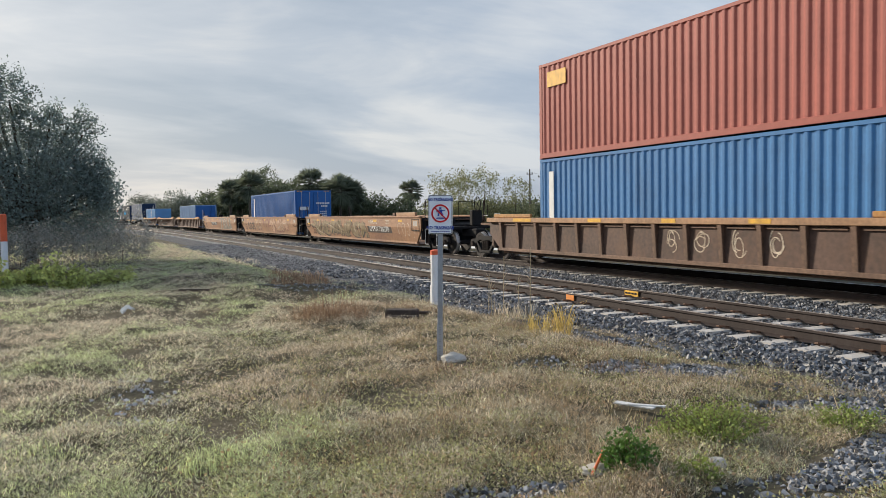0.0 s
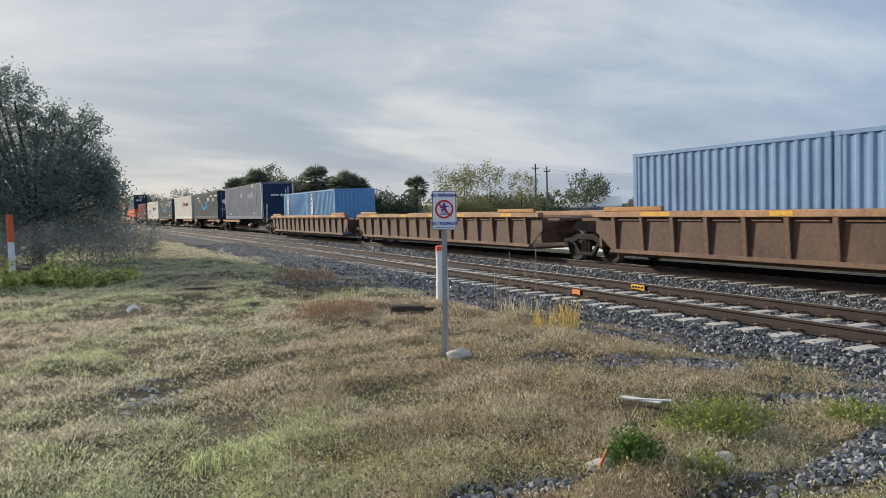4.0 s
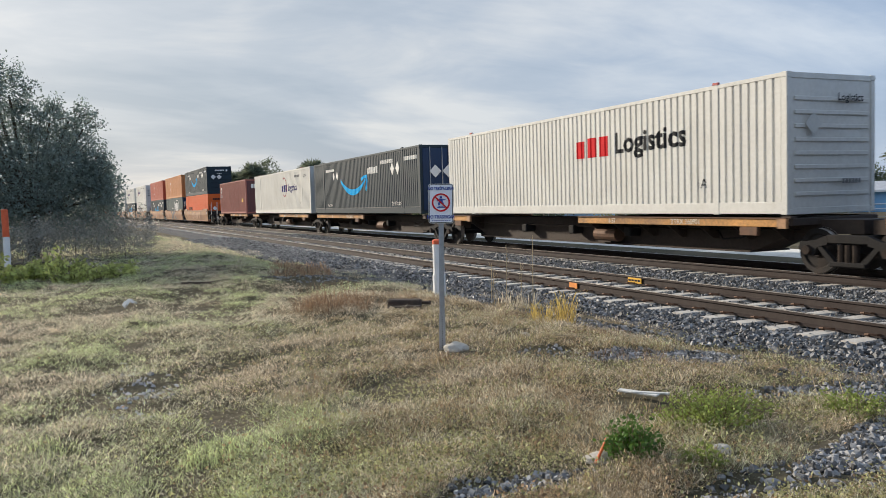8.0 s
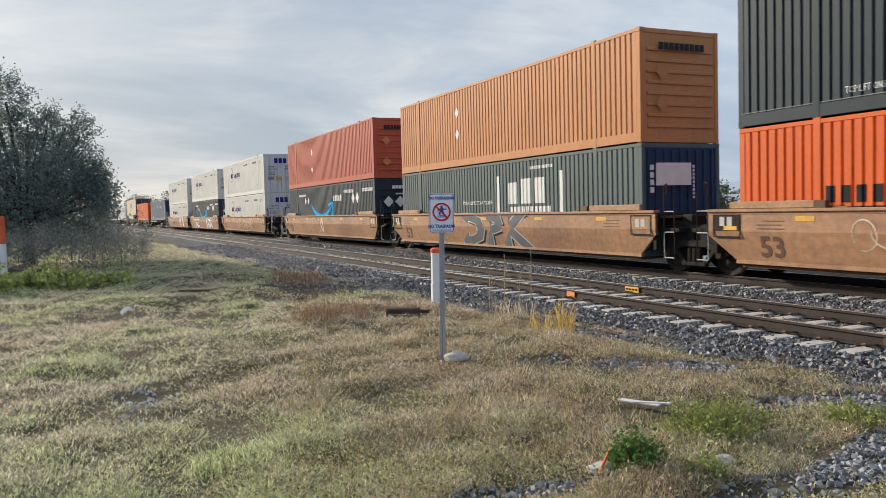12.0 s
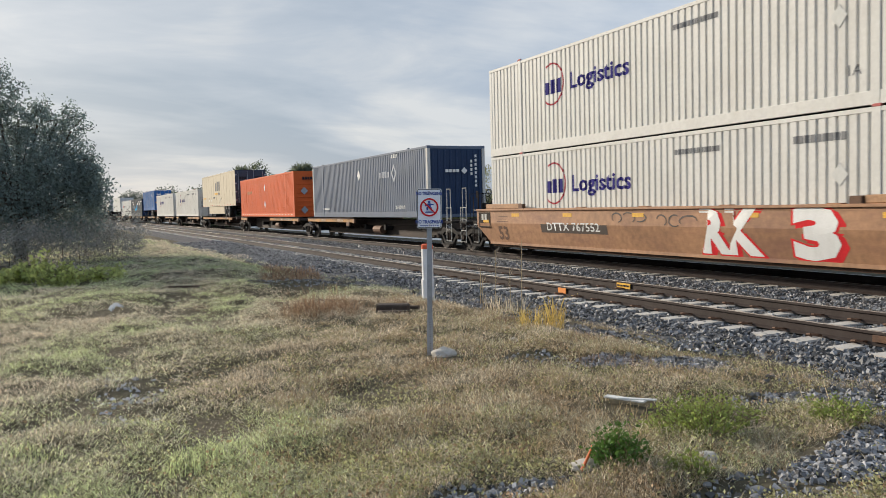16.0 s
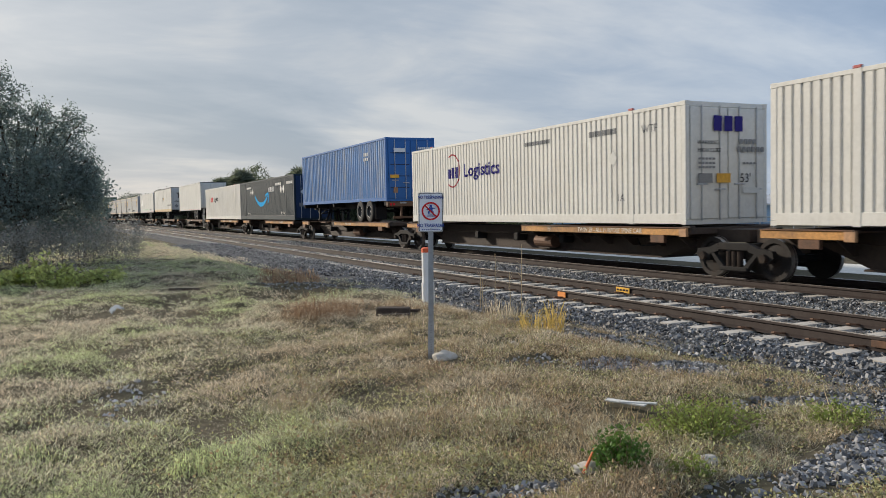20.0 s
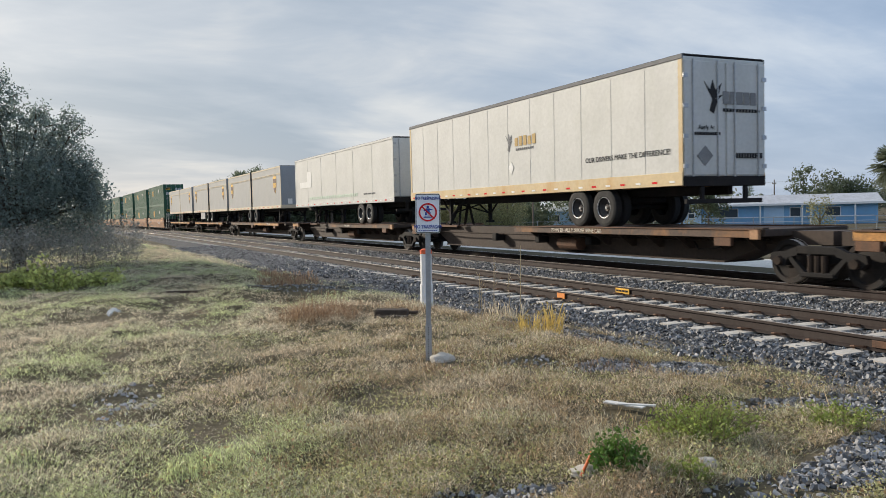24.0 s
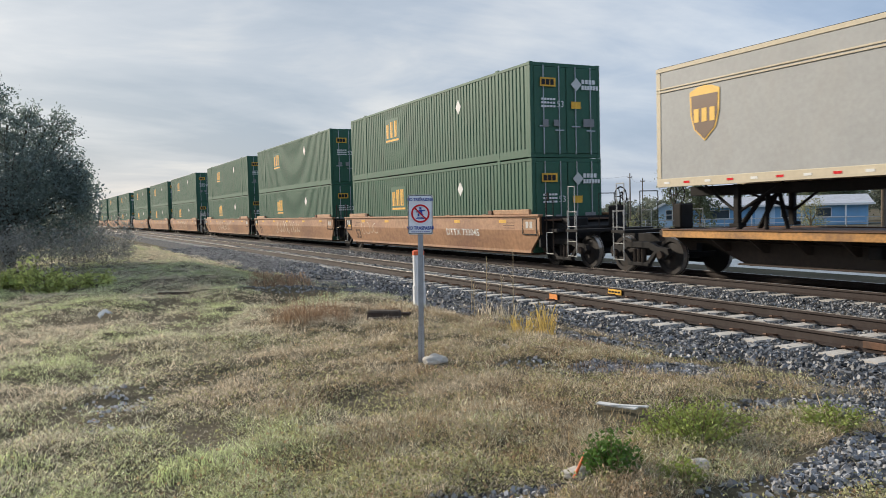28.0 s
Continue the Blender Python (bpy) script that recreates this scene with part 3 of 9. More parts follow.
def handrail(name, pts, r=0.016):
    bm = bm_new()
    for a, b in zip(pts, pts[1:]):
        tube(bm, a, b, r, 6)
    return bm


def ladder(car, x, y, z0, z1, n=4, wide=0.42):
    bm = bm_new()
    for s in (-1, 1):
        tube(bm, (x, y + s * wide / 2, z0), (x, y + s * wide / 2, z1), 0.012, 6)
    l = part("ladder", bm, PALEPOST, car, "pale grab-iron ladder")
    for i in range(n):
        z = z0 + 0.03 + (z1 - z0 - 0.06) * i / (n - 1)
        part("rung", tube(bm_new(), (x, y - wide / 2, z), (x, y + wide / 2, z), 0.011, 6), PALEPOST, l)


def well_side(a, material):
    """One sloped side of a smooth well car, outside towards -x."""
    bm = bm_new()
    for dx in (0.0, 0.07):
        up = [(-1.50 + dx, -a, 1.48), (-1.50 + dx, -a, 1.06), (-1.50 + dx, a, 1.06), (-1.50 + dx, a, 1.48)]
        lo = [(-1.50 + dx, -a, 1.06), (-1.48 + dx, -a, 0.95), (-1.36 + dx, -a + 0.75, 0.40), (-1.36 + dx, a - 0.75, 0.40), (-1.48 + dx, a, 0.95), (-1.50 + dx, a, 1.06)]
        bm.faces.new([bm.verts.new(p) for p in up])
        bm.faces.new([bm.verts.new(p) for p in lo])
    box(bm, -1.375, -1.25, -a + 0.7, a - 0.7, 0.36, 0.44)
    return mesh_of("side_sill", bm, material)


def well_car(label, pitch_len, front_truck=False, front_gear=False, rear_gear=False):
    """A smooth tan well unit; its rear truck is shared with the next unit."""
    car = empty("well_car", label, "well car", "train cars")
    a = pitch_len / 2 - 0.95
    side = cached(("wside", round(a, 2)), lambda: well_side(a, WELL_TAN))
    part("side_sill", side, WELL_TAN, car)
    part("side_sill", side, WELL_TAN, car, at=pose(0, 0, 0, 0, 0, 180))
    top = cached(("wtop", round(a, 2)), lambda: mesh_of("top_chord", box(bm_new(), -0.09, 0.09, -a, a, -0.03, 0.035, 0.01), WELL_TAN))
    for s in (-1, 1):
        part("top_chord", top, WELL_TAN, car, at=pose(s * 1.46, 0, 1.50))
    part("well_floor", cached(("wfl", round(a, 2)), lambda: mesh_of("well_floor", box(bm_new(), -1.28, 1.28, -a + 0.8, a - 0.8, 0.28, 0.34), STEEL_RUST)), STEEL_RUST, car)
    for y in (-5.4, -2.7, 0.0, 2.7, 5.4):
        part("stacking_pad", cached("wpad", lambda: mesh_of("stacking_pad", box(bm_new(), -0.05, 0.11, -0.16, 0.16, 0.0, 0.02, 0.004), WELL_TAN)), WELL_TAN, car, at=pose(-1.47, y, 1.535))
    for s in (-1, 1):
        # guide rails on the top chord near the ends, end bulkhead and platform
        part("guide_rail", cached("wguide", lambda: mesh_of("guide_rail", box(bm_new(), -0.05, 0.05, -1.1, 1.1, 0.0, 0.16, 0.02), CHORD)), CHORD, car, "tan container guide", at=pose(-1.43, s * (a - 1.7), 1.532))
        part("bulkhead", cached("wbulk", lambda: mesh_of("bulkhead", box(bm_new(), -1.42, 1.42, -0.06, 0.06, 0.55, 1.46, 0.01), BLACK)), BLACK, car, at=pose(0, s * (a - 0.12), 0))
        part("slope_sheet", cached("wslope", lambda: mesh_of("slope_sheet", prism(bm_new(), [(-0.3, 1.40), (0.85, 1.12), (0.85, 0.72), (-0.3, 0.62)], 'x', -1.05, 1.05), BLACK)), BLACK, car, at=pose(0, s * (a + 0.0), 0, 0, 0, 0 if s > 0 else 180))
        for x in (-1.36, 1.36):
            yy = s * (a + 0.16)
            part("end_post", handrail("post", [(x, yy, 1.0), (x, yy, 2.12), (x, yy + s * 0.10, 2.16), (x, yy + s * 0.10, 1.92)], 0.022), GEAR, car)
            part("end_post", handrail("post", [(x, yy + s * 0.36, 0.36), (x, yy + s * 0.36, 1.96)], 0.016), GEAR, car)
            part("end_step", handrail("step", [(x, yy, 1.5), (x, yy + s * 0.36, 1.5), (x, yy + s * 0.36, 1.0), (x, yy, 1.0), (x, yy, 0.38), (x, yy + s * 0.36, 0.38)], 0.013), PALEPOST, car)
        part("hose_box", cached("whose", lambda: mesh_of("hose_box", box(bm_new(), -0.9, -0.2, -0.2, 0.2, 1.08, 1.42, 0.04), BLACK)), BLACK, car, at=pose(0, s * (a + 0.45), 0))
        part("end_platform", cached("wplat", lambda: mesh_of("end_platform", box(box(bm_new(), -0.75, 0.75, -0.5, 0.5, 0.80, 1.18, 0.03), -1.3, 1.3, -0.22, 0.3, 1.0, 1.1, 0.01), BLACK)), BLACK, car, at=pose(0, s * (a + 0.42), 0))
        part("grating", cached("wgrate", lambda: mesh_of("grating", box(bm_new(), -1.3, 1.3, -0.18, 0.18, 1.34, 1.39), STEEL_RUST)), STEEL_RUST, car, at=pose(0, s * (a + 0.1), 0))
        fr = bm_new()
        y0 = s * (a - 0.55)
        for b in ((-0.40, -0.37, 0.92, 1.42), (0.37, 0.40, 0.92, 1.42), (-0.40, 0.40, 0.92, 0.95), (-0.40, 0.40, 1.39, 1.42)):
            box(fr, -1.512, -1.500, y0 + b[0], y0 + b[1], b[2], b[3])
        part("end_frame", fr, BLACK, car, "dark outlined end panel")
        pm = GEAR if s > 0 else CHORD
        part("end_plate", cached(("wendp", s), lambda: mesh_of("end_plate", box(bm_new(), -0.006, 0.0, -0.36, 0.36, 1.065, 1.385), pm)), pm, car, "dark end plate" if s > 0 else "", at=pose(-1.502, y0, 0))
        if s > 0:
            part("reflector", cached("wendr", lambda: mesh_of("reflector", box(bm_new(), -0.004, 0.0, -0.30, 0.08, 1.08, 1.17), YELLOW)), YELLOW, car, "yellow reflector strip", at=pose(-1.509, y0, 0))
        part("small_print", cached("wsp", lambda: mesh_of("small_print", box(box(bm_new(), -0.004, 0.0, -0.16, -0.02, -0.10, 0.10), -0.004, 0.0, 0.06, 0.20, -0.10, 0.10), PALEPOST)), PALEPOST, car, at=pose(-1.509, y0, 1.27 if s > 0 else 1.22))
        part("stencil_print", cached("wsl", lambda: mesh_of("stencil_print", box(box(box(bm_new(), -0.003, 0.0, -0.36, 0.36, -0.01, 0.01), -0.003, 0.0, -0.30, 0.36, 0.07, 0.09), -0.003, 0.0, -0.36, 0.22, 0.15, 0.17), DARKSTEN)), DARKSTEN, car, at=pose(-1.502, s * (a - 1.75), 1.12))
        part("gusset", cached("wguss", lambda: mesh_of("gusset", box(bm_new(), -0.06, 0.06, -0.14, 0.14, -0.10, 0.12, 0.02), STEEL_RUST)), STEEL_RUST, car, at=pose(-1.46, s * (a - 2.95), 1.56))
    for y in (-6.6, -3.4, 0.2, 3.3, 6.2):
        part("reflector", cached("wrefl", lambda: mesh_of("reflector", box(bm_new(), -0.004, 0.004, -0.22, 0.22, -0.05, 0.05), YELLOW)), YELLOW, car, "yellow reflector strip", at=pose(-1.503, y, 1.33))
    part("weld_seam", cached(("wseam", round(a, 2)), lambda: mesh_of("weld_seam", box(bm_new(), -0.006, 0.006, -a + 0.1, a - 0.1, -0.008, 0.008), WELL_TAN)), WELL_TAN, car, at=pose(-1.502, 0, 1.43))
    me53 = cached("t53", lambda: text_mesh("53", 0.44, DARKSTEN, 0.035, 1.1))
    part("stencil_number", me53, DARKSTEN, car, at=Matrix.Translation((-1.434, a - 1.75, 0.72)) @ Matrix.Rotation(radians(-12), 4, 'Y') @ NEAR_SIDE)
    if front_truck:
        truck(car, -pitch_len / 2 + 0.35)
    truck(car, pitch_len / 2)
    for flag, s in ((front_gear, -1), (rear_gear, 1)):
        if flag:
            end_gear(car, s * (pitch_len / 2 + 0.1), s)
    return car


def end_gear(car, y, s):
    """Coupler end: ladders, handrails, hand brake wheel, coupler and hose."""
    part("coupler", box(box(bm_new(), -0.14, 0.14, -0.6, 0.6, 0.72, 0.98, 0.03), -0.2, 0.2, 0.45 if s > 0 else -0.85, 0.85 if s > 0 else -0.45, 0.66, 1.02, 0.05), BLACK, car, at=pose(0, y + s * 0.6, 0))
    part("end_deck", box(bm_new(), -1.35, 1.35, -0.28, 0.28, 1.02, 1.10, 0.01), BLACK, car, at=pose(0, y + s * 0.35, 0))
    for x in (-1.33, 1.33):
        ladder(car, x, y + s * 0.35, 0.32, 1.62)
    part("handrail", handrail("handrail", [(-1.3, y + s * 0.15, 1.05), (-1.3, y + s * 0.15, 2.3), (-1.3, y + s * 0.45, 2.3), (-1.3, y + s * 0.45, 1.05)], 0.013), PALEPOST, car)
    part("handrail", handrail("handrail", [(-0.5, y + s * 0.5, 1.05), (-0.5, y + s * 0.5, 2.1), (0.1, y + s * 0.5, 2.1), (0.1, y + s * 0.5, 1.05)], 0.013), BLACK, car)
    bm = bm_new()
    n = 20
    for i in range(n):
        a0, a1 = 2 * math.pi * i / n, 2 * math.pi * (i + 1) / n
        tube(bm, (0, 0.28 * math.cos(a0), 0.28 * math.sin(a0)), (0, 0.28 * math.cos(a1), 0.28 * math.sin(a1)), 0.018, 6)
    for i in range(5):
        a0 = 2 * math.pi * i / 5
        tube(bm, (0, 0, 0), (0, 0.28 * math.cos(a0), 0.28 * math.sin(a0)), 0.012, 5)
    part("brake_wheel", bm, BLACK, car, "black hand brake wheel", at=pose(0.5, y + s * 0.2, 2.0))
    part("brake_housing", box(bm_new(), 0.3, 0.75, y - 0.15, y + 0.15, 1.1, 1.75, 0.04), BLACK, car)


def rib_well(label, pitch_len):
    """A ribbed brown well unit with a yellow top chord."""
    car = empty("well_car", label, "well car", "train cars")
    a = pitch_len / 2 - 1.0
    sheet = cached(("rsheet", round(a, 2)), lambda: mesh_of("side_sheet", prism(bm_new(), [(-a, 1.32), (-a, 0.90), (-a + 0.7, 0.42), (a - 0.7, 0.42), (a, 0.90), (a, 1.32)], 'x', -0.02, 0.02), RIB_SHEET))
    chord = cached(("rchord", round(a, 2)), lambda: mesh_of("top_chord", box(bm_new(), -0.10, 0.10, -a, a, 1.31, 1.46, 0.012), CHORD))
    sill = cached(("rsill", round(a, 2)), lambda: mesh_of("bottom_sill", box(bm_new(), -0.09, 0.05, -a + 0.7, a - 0.7, 0.36, 0.46, 0.01), WELL_BROWN))
    rib = cached("rrib", lambda: mesh_of("side_rib", prism(bm_new(), [(-1.50, 1.32), (-1.36, 1.32), (-1.36, 0.46), (-1.43, 0.46)], 'y', -0.06, 0.06), WELL_BROWN))
    for s in (-1, 1):
        turn = pose(0, 0, 0, 0, 0, 0 if s < 0 else 180)
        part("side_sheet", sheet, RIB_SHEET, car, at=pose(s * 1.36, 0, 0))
        part("top_chord", chord, CHORD, car, "worn tan top chord", at=pose(s * 1.42, 0, 0))
        part("bottom_sill", sill, WELL_BROWN, car, at=turn @ pose(-1.36, 0, 0))
        n = int(round((2 * a - 1.8) / 1.14))
        for i in range(n + 1):
            y = -a + 0.9 + (2 * a - 1.8) * i / n
            part("side_rib", rib, WELL_BROWN, car, at=turn @ pose(0, y, 0))
        part("bulkhead", cached("rbulk", lambda: mesh_of("bulkhead", box(bm_new(), -1.36, 1.36, -0.06, 0.06, 0.5, 1.30, 0.01), WELL_BROWN)), WELL_BROWN, car, at=pose(0, s * (a - 0.15), 0))
        part("end_platform", cached("rplat", lambda: mesh_of("end_platform", box(box(bm_new(), -0.75, 0.75, -0.5, 0.5, 0.80, 1.18, 0.03), -1.35, 1.35, -0.5, 0.3, 1.20, 1.28, 0.01), STEEL_RUST)), STEEL_RUST, car, at=pose(0, s * (a + 0.45), 0))
        part("guide_rail", cached("rguide", lambda: mesh_of("guide_rail", box(bm_new(), -0.04, 0.04, -1.2, 1.2, 0.0, 0.12, 0.02), ORANGE_BEAM)), ORANGE_BEAM, car, at=pose(-1.40, s * (a - 1.6), 1.46))
    for y, h in ((-6.9, 0.35), (-3.4, 0.3), (-0.6, 0.25), (2.4, 0.3), (6.3, 0.55)):
        part("reflector", box(bm_new(), -1.526, -1.519, y - h, y + h, 1.34, 1.44), YELLOW, car, "yellow paint patch on the chord")
    for k in range(n):
        y = -a + 0.9 + (2 * a - 1.8) * (k + 0.5) / n
        part("side_brace", cached("rbrace", lambda: mesh_of("side_brace", box(bm_new(), -0.03, 0.03, -0.40, 0.40, -0.02, 0.02, 0.006), WELL_BROWN)), WELL_BROWN, car, at=pose(-1.40, y, 1.24))
    part("well_floor", cached(("wfl", round(a, 2)), lambda: mesh_of("well_floor", box(bm_new(), -1.28, 1.28, -a + 0.8, a - 0.8, 0.28, 0.34), STEEL_RUST)), STEEL_RUST, car)
    truck(car, pitch_len / 2)
    return car


def spine_car(label, lo, hi, beam=(-1, 0), front_truck=False, hitch=None):
    """A spine unit from y = lo to hi (its joints): deep centre beam, side deck beams, container pedestals."""
    car = empty("spine_car", label, "spine car", "train cars")
    bm = bm_new()
    a, b = lo + 0.9, hi - 0.9
    prism(bm, [(a - 0.8, 1.08), (a - 0.8, 0.80), (a + 0.9, 0.78), (a + 2.0, 0.36), (b - 2.0, 0.36), (b - 0.9, 0.78), (b + 0.8, 0.80), (b + 0.8, 1.08)], 'x', -0.46, 0.46)
    part("centre_beam", bm, SPINE_BROWN, car, "dusty brown fishbelly centre beam")
    part("lower_flange", box(bm_new(), -0.62, 0.62, a + 1.95, b - 1.95, 0.33, 0.37, 0.005), SPINE_BROWN, car)
    part("air_tank", tube(bm_new(), (-0.72, -1.9, 0.62), (-0.72, -0.9, 0.62), 0.19, 14), STEEL_RUST, car, "rusty brake air tank")
    for y0, y1 in beam:
        for s in (-1, 1):
            bb = part("deck_beam", box(bm_new(), s * 1.30 - 0.03, s * 1.30 + 0.03, y0, y1, 0.95, 1.12, 0.008), BROWN_BEAM if y1 - y0 > 8.7 else ORANGE_BEAM, car, "worn brown deck edge with orange remains" if y1 - y0 > 8.7 else "worn orange-yellow deck beam")
            part("deck_edge", box(bm_new(), s * 1.27 - 0.09, s * 1.27 + 0.09, y0, y1, 1.122, 1.145), STEEL_RUST, bb)
            part("beam_foot", box(bm_new(), s * 1.29 - 0.05, s * 1.29 + 0.05, y0 + 0.75, y0 + 1.25, 0.76, 0.948, 0.01), STEEL_RUST, bb)
            part("end_pad", box(bm_new(), s * 1.31 - 0.04, s * 1.31 + 0.04, y0 - 0.02, y0 + 0.22, 0.92, 1.13, 0.008), CHORD, bb, "pale end plate")
        part("deck", box(bm_new(), -1.27, 1.27, y0, y1, 1.085, 1.118), STEEL_RUST, car)
        k = y0 + 0.6
        while k < y1:
            part("deck_bracket", prism(bm_new(), [(-1.28, 1.08), (-0.46, 1.08), (-0.46, 0.62), (-0.62, 0.62)], 'y', k - 0.02, k + 0.02), SPINE_BROWN, car)
            k += 1.1
    for y in (lo + 1.25, hi - 1.25):
        part("pedestal", box(box(bm_new(), -1.25, 1.25, y - 0.16, y + 0.16, 0.98, 1.13, 0.01), -1.28, -1.10, y - 0.13, y + 0.13, 1.12, 1.17, 0.01), SPINE_BROWN, car, "container pedestal")
    if hitch is not None:
        st = bm_new()
        for s in (-1, 1):
            tube(st, (s * 0.34, hitch + 0.75, 1.05), (s * 0.16, hitch, 2.02), 0.06, 8)
            tube(st, (s * 0.34, hitch - 0.10, 1.05), (s * 0.16, hitch, 2.02), 0.05, 8)
        part("hitch_stand", st, BLACK, car, "black trailer hitch stand")
        part("hitch_plate", box(bm_new(), -0.32, 0.32, hitch - 0.35, hitch + 0.30, 2.02, 2.09, 0.01), BLACK, car)
        part("hitch_base", box(bm_new(), -0.62, 0.62, hitch - 0.5, hitch + 1.0, 1.03, 1.10, 0.01), STEEL_RUST, car)
    for y in (-2.4, 0.3, 3.1):
        part("valve_box", box(bm_new(), -0.86, -0.48, y - 0.14, y + 0.14, 0.60, 0.86, 0.03), BLACK, car)
    part("train_pipe", handrail("pipe", [(-0.72, lo + 1.4, 0.88), (-0.74, lo + 4.0, 0.84), (-0.74, hi - 4.0, 0.84), (-0.70, hi - 1.4, 0.90)], 0.022), GEAR, car)
    part("brake_pipe", handrail("pipe", [(-0.6, lo + 2.2, 0.95), (-0.75, lo + 3.0, 0.66), (-0.7, lo + 3.6, 0.62), (-0.5, lo + 4.0, 0.85)], 0.02), BLACK, car)
    if front_truck:
        truck(car, lo + 0.1)
    truck(car, hi)
    return car


def tyre_mesh(R=0.51, half=0.13):
    bm = bm_new()
    n = 28
    prof = [(0.26, half * 0.7), (0.30, half), (R - 0.08, half), (R - 0.015, half * 0.82), (R, half * 0.6), (R, -half * 0.6), (R - 0.08, -half), (0.26, -half)]
    rings = [[bm.verts.new((-h, r * math.cos(2 * math.pi * i / n), r * math.sin(2 * math.pi * i / n))) for i in range(n)] for r, h in prof]
    for a, b in zip(rings, rings[1:] + rings[:1]):
        for i in range(n):
            bm.faces.new((a[i], b[i], b[(i + 1) % n], a[(i + 1) % n]))
    return mesh_of("tyre", bm, TYRE)


def hub_mesh():
    bm = bm_new()
    n = 20
    prof = [(0.0, 0.02), (0.09, 0.03), (0.10, -0.02), (0.17, -0.04), (0.24, 0.05), (0.275, 0.09), (0.275, -0.1)]
    rings = [[bm.verts.new((-h, r * math.cos(2 * math.pi * i / n), r * math.sin(2 * math.pi * i / n))) for i in range(n)] if r else [bm.verts.new((-h, 0, 0))] for r, h in prof]
    for a, b in zip(rings, rings[1:]):
        for i in range(n):
            j = (i + 1) % n
            bm.faces.new((a[0], b[i], b[j]) if len(a) == 1 else (a[i], b[i], b[j], a[j]))
    return mesh_of("rim", bm, HUB)


def rim_edge_mesh():
    bm = bm_new()
    n = 24
    for i in range(n):
        a, b = 2 * math.pi * i / n, 2 * math.pi * (i + 1) / n
        tube(bm, (-0.125, 0.278 * math.cos(a), 0.278 * math.sin(a)), (-0.125, 0.278 * math.cos(b), 0.278 * math.sin(b)), 0.010, 5)
    tube(bm, (-0.02, 0, 0), (-0.06, 0, 0), 0.035, 8)
    return mesh_of("rim_edge", bm, GALV)


def road_axle(thing, y, z=0.51):
    for s in (-1, 1):
        for k in (0.0, 0.31):
            w = part("road_wheel", cached("tyre", tyre_mesh), TYRE, thing, "dusty black truck tyre", at=pose(s * (1.14 - k), y, z, 0, 0, 0 if s < 0 else 180))
            if k == 0:
                part("rim", cached("hub", hub_mesh), HUB, w)
                part("rim_edge", cached("rimedge", rim_edge_mesh), GALV, w, "bright worn rim edge")
    part("axle", cached("raxle", lambda: mesh_of("axle", tube(bm_new(), (-1.1, 0, 0), (1.1, 0, 0), 0.07, 10), BLACK)), BLACK, thing, at=pose(0, y, z))


def landing_gear(thing, y, floor):
    for s in (-1, 1):
        leg = part("landing_leg", box(box(bm_new(), s * 0.85 - 0.06, s * 0.85 + 0.06, y - 0.07, y + 0.07, 0.12, floor, 0.01), s * 0.85 - 0.12, s * 0.85 + 0.12, y - 0.14, y + 0.14, 0.04, 0.12, 0.01), BLACK, thing)
        bm = bm_new()
        tube(bm, (s * 0.85, y, 0.35), (s * 0.7, y - 1.1, floor), 0.035, 8)
        tube(bm, (s * 0.85, y, 0.35), (s * 0.7, y + 1.1, floor), 0.035, 8)
        part("leg_brace", bm, BLACK, leg)
    bm = bm_new()
    tube(bm, (-0.85, y, 0.4), (0.85, y, floor - 0.1), 0.03, 8)
    tube(bm, (0.85, y, 0.4), (-0.85, y, floor - 0.1), 0.03, 8)
    part("cross_brace", bm, BLACK, thing)


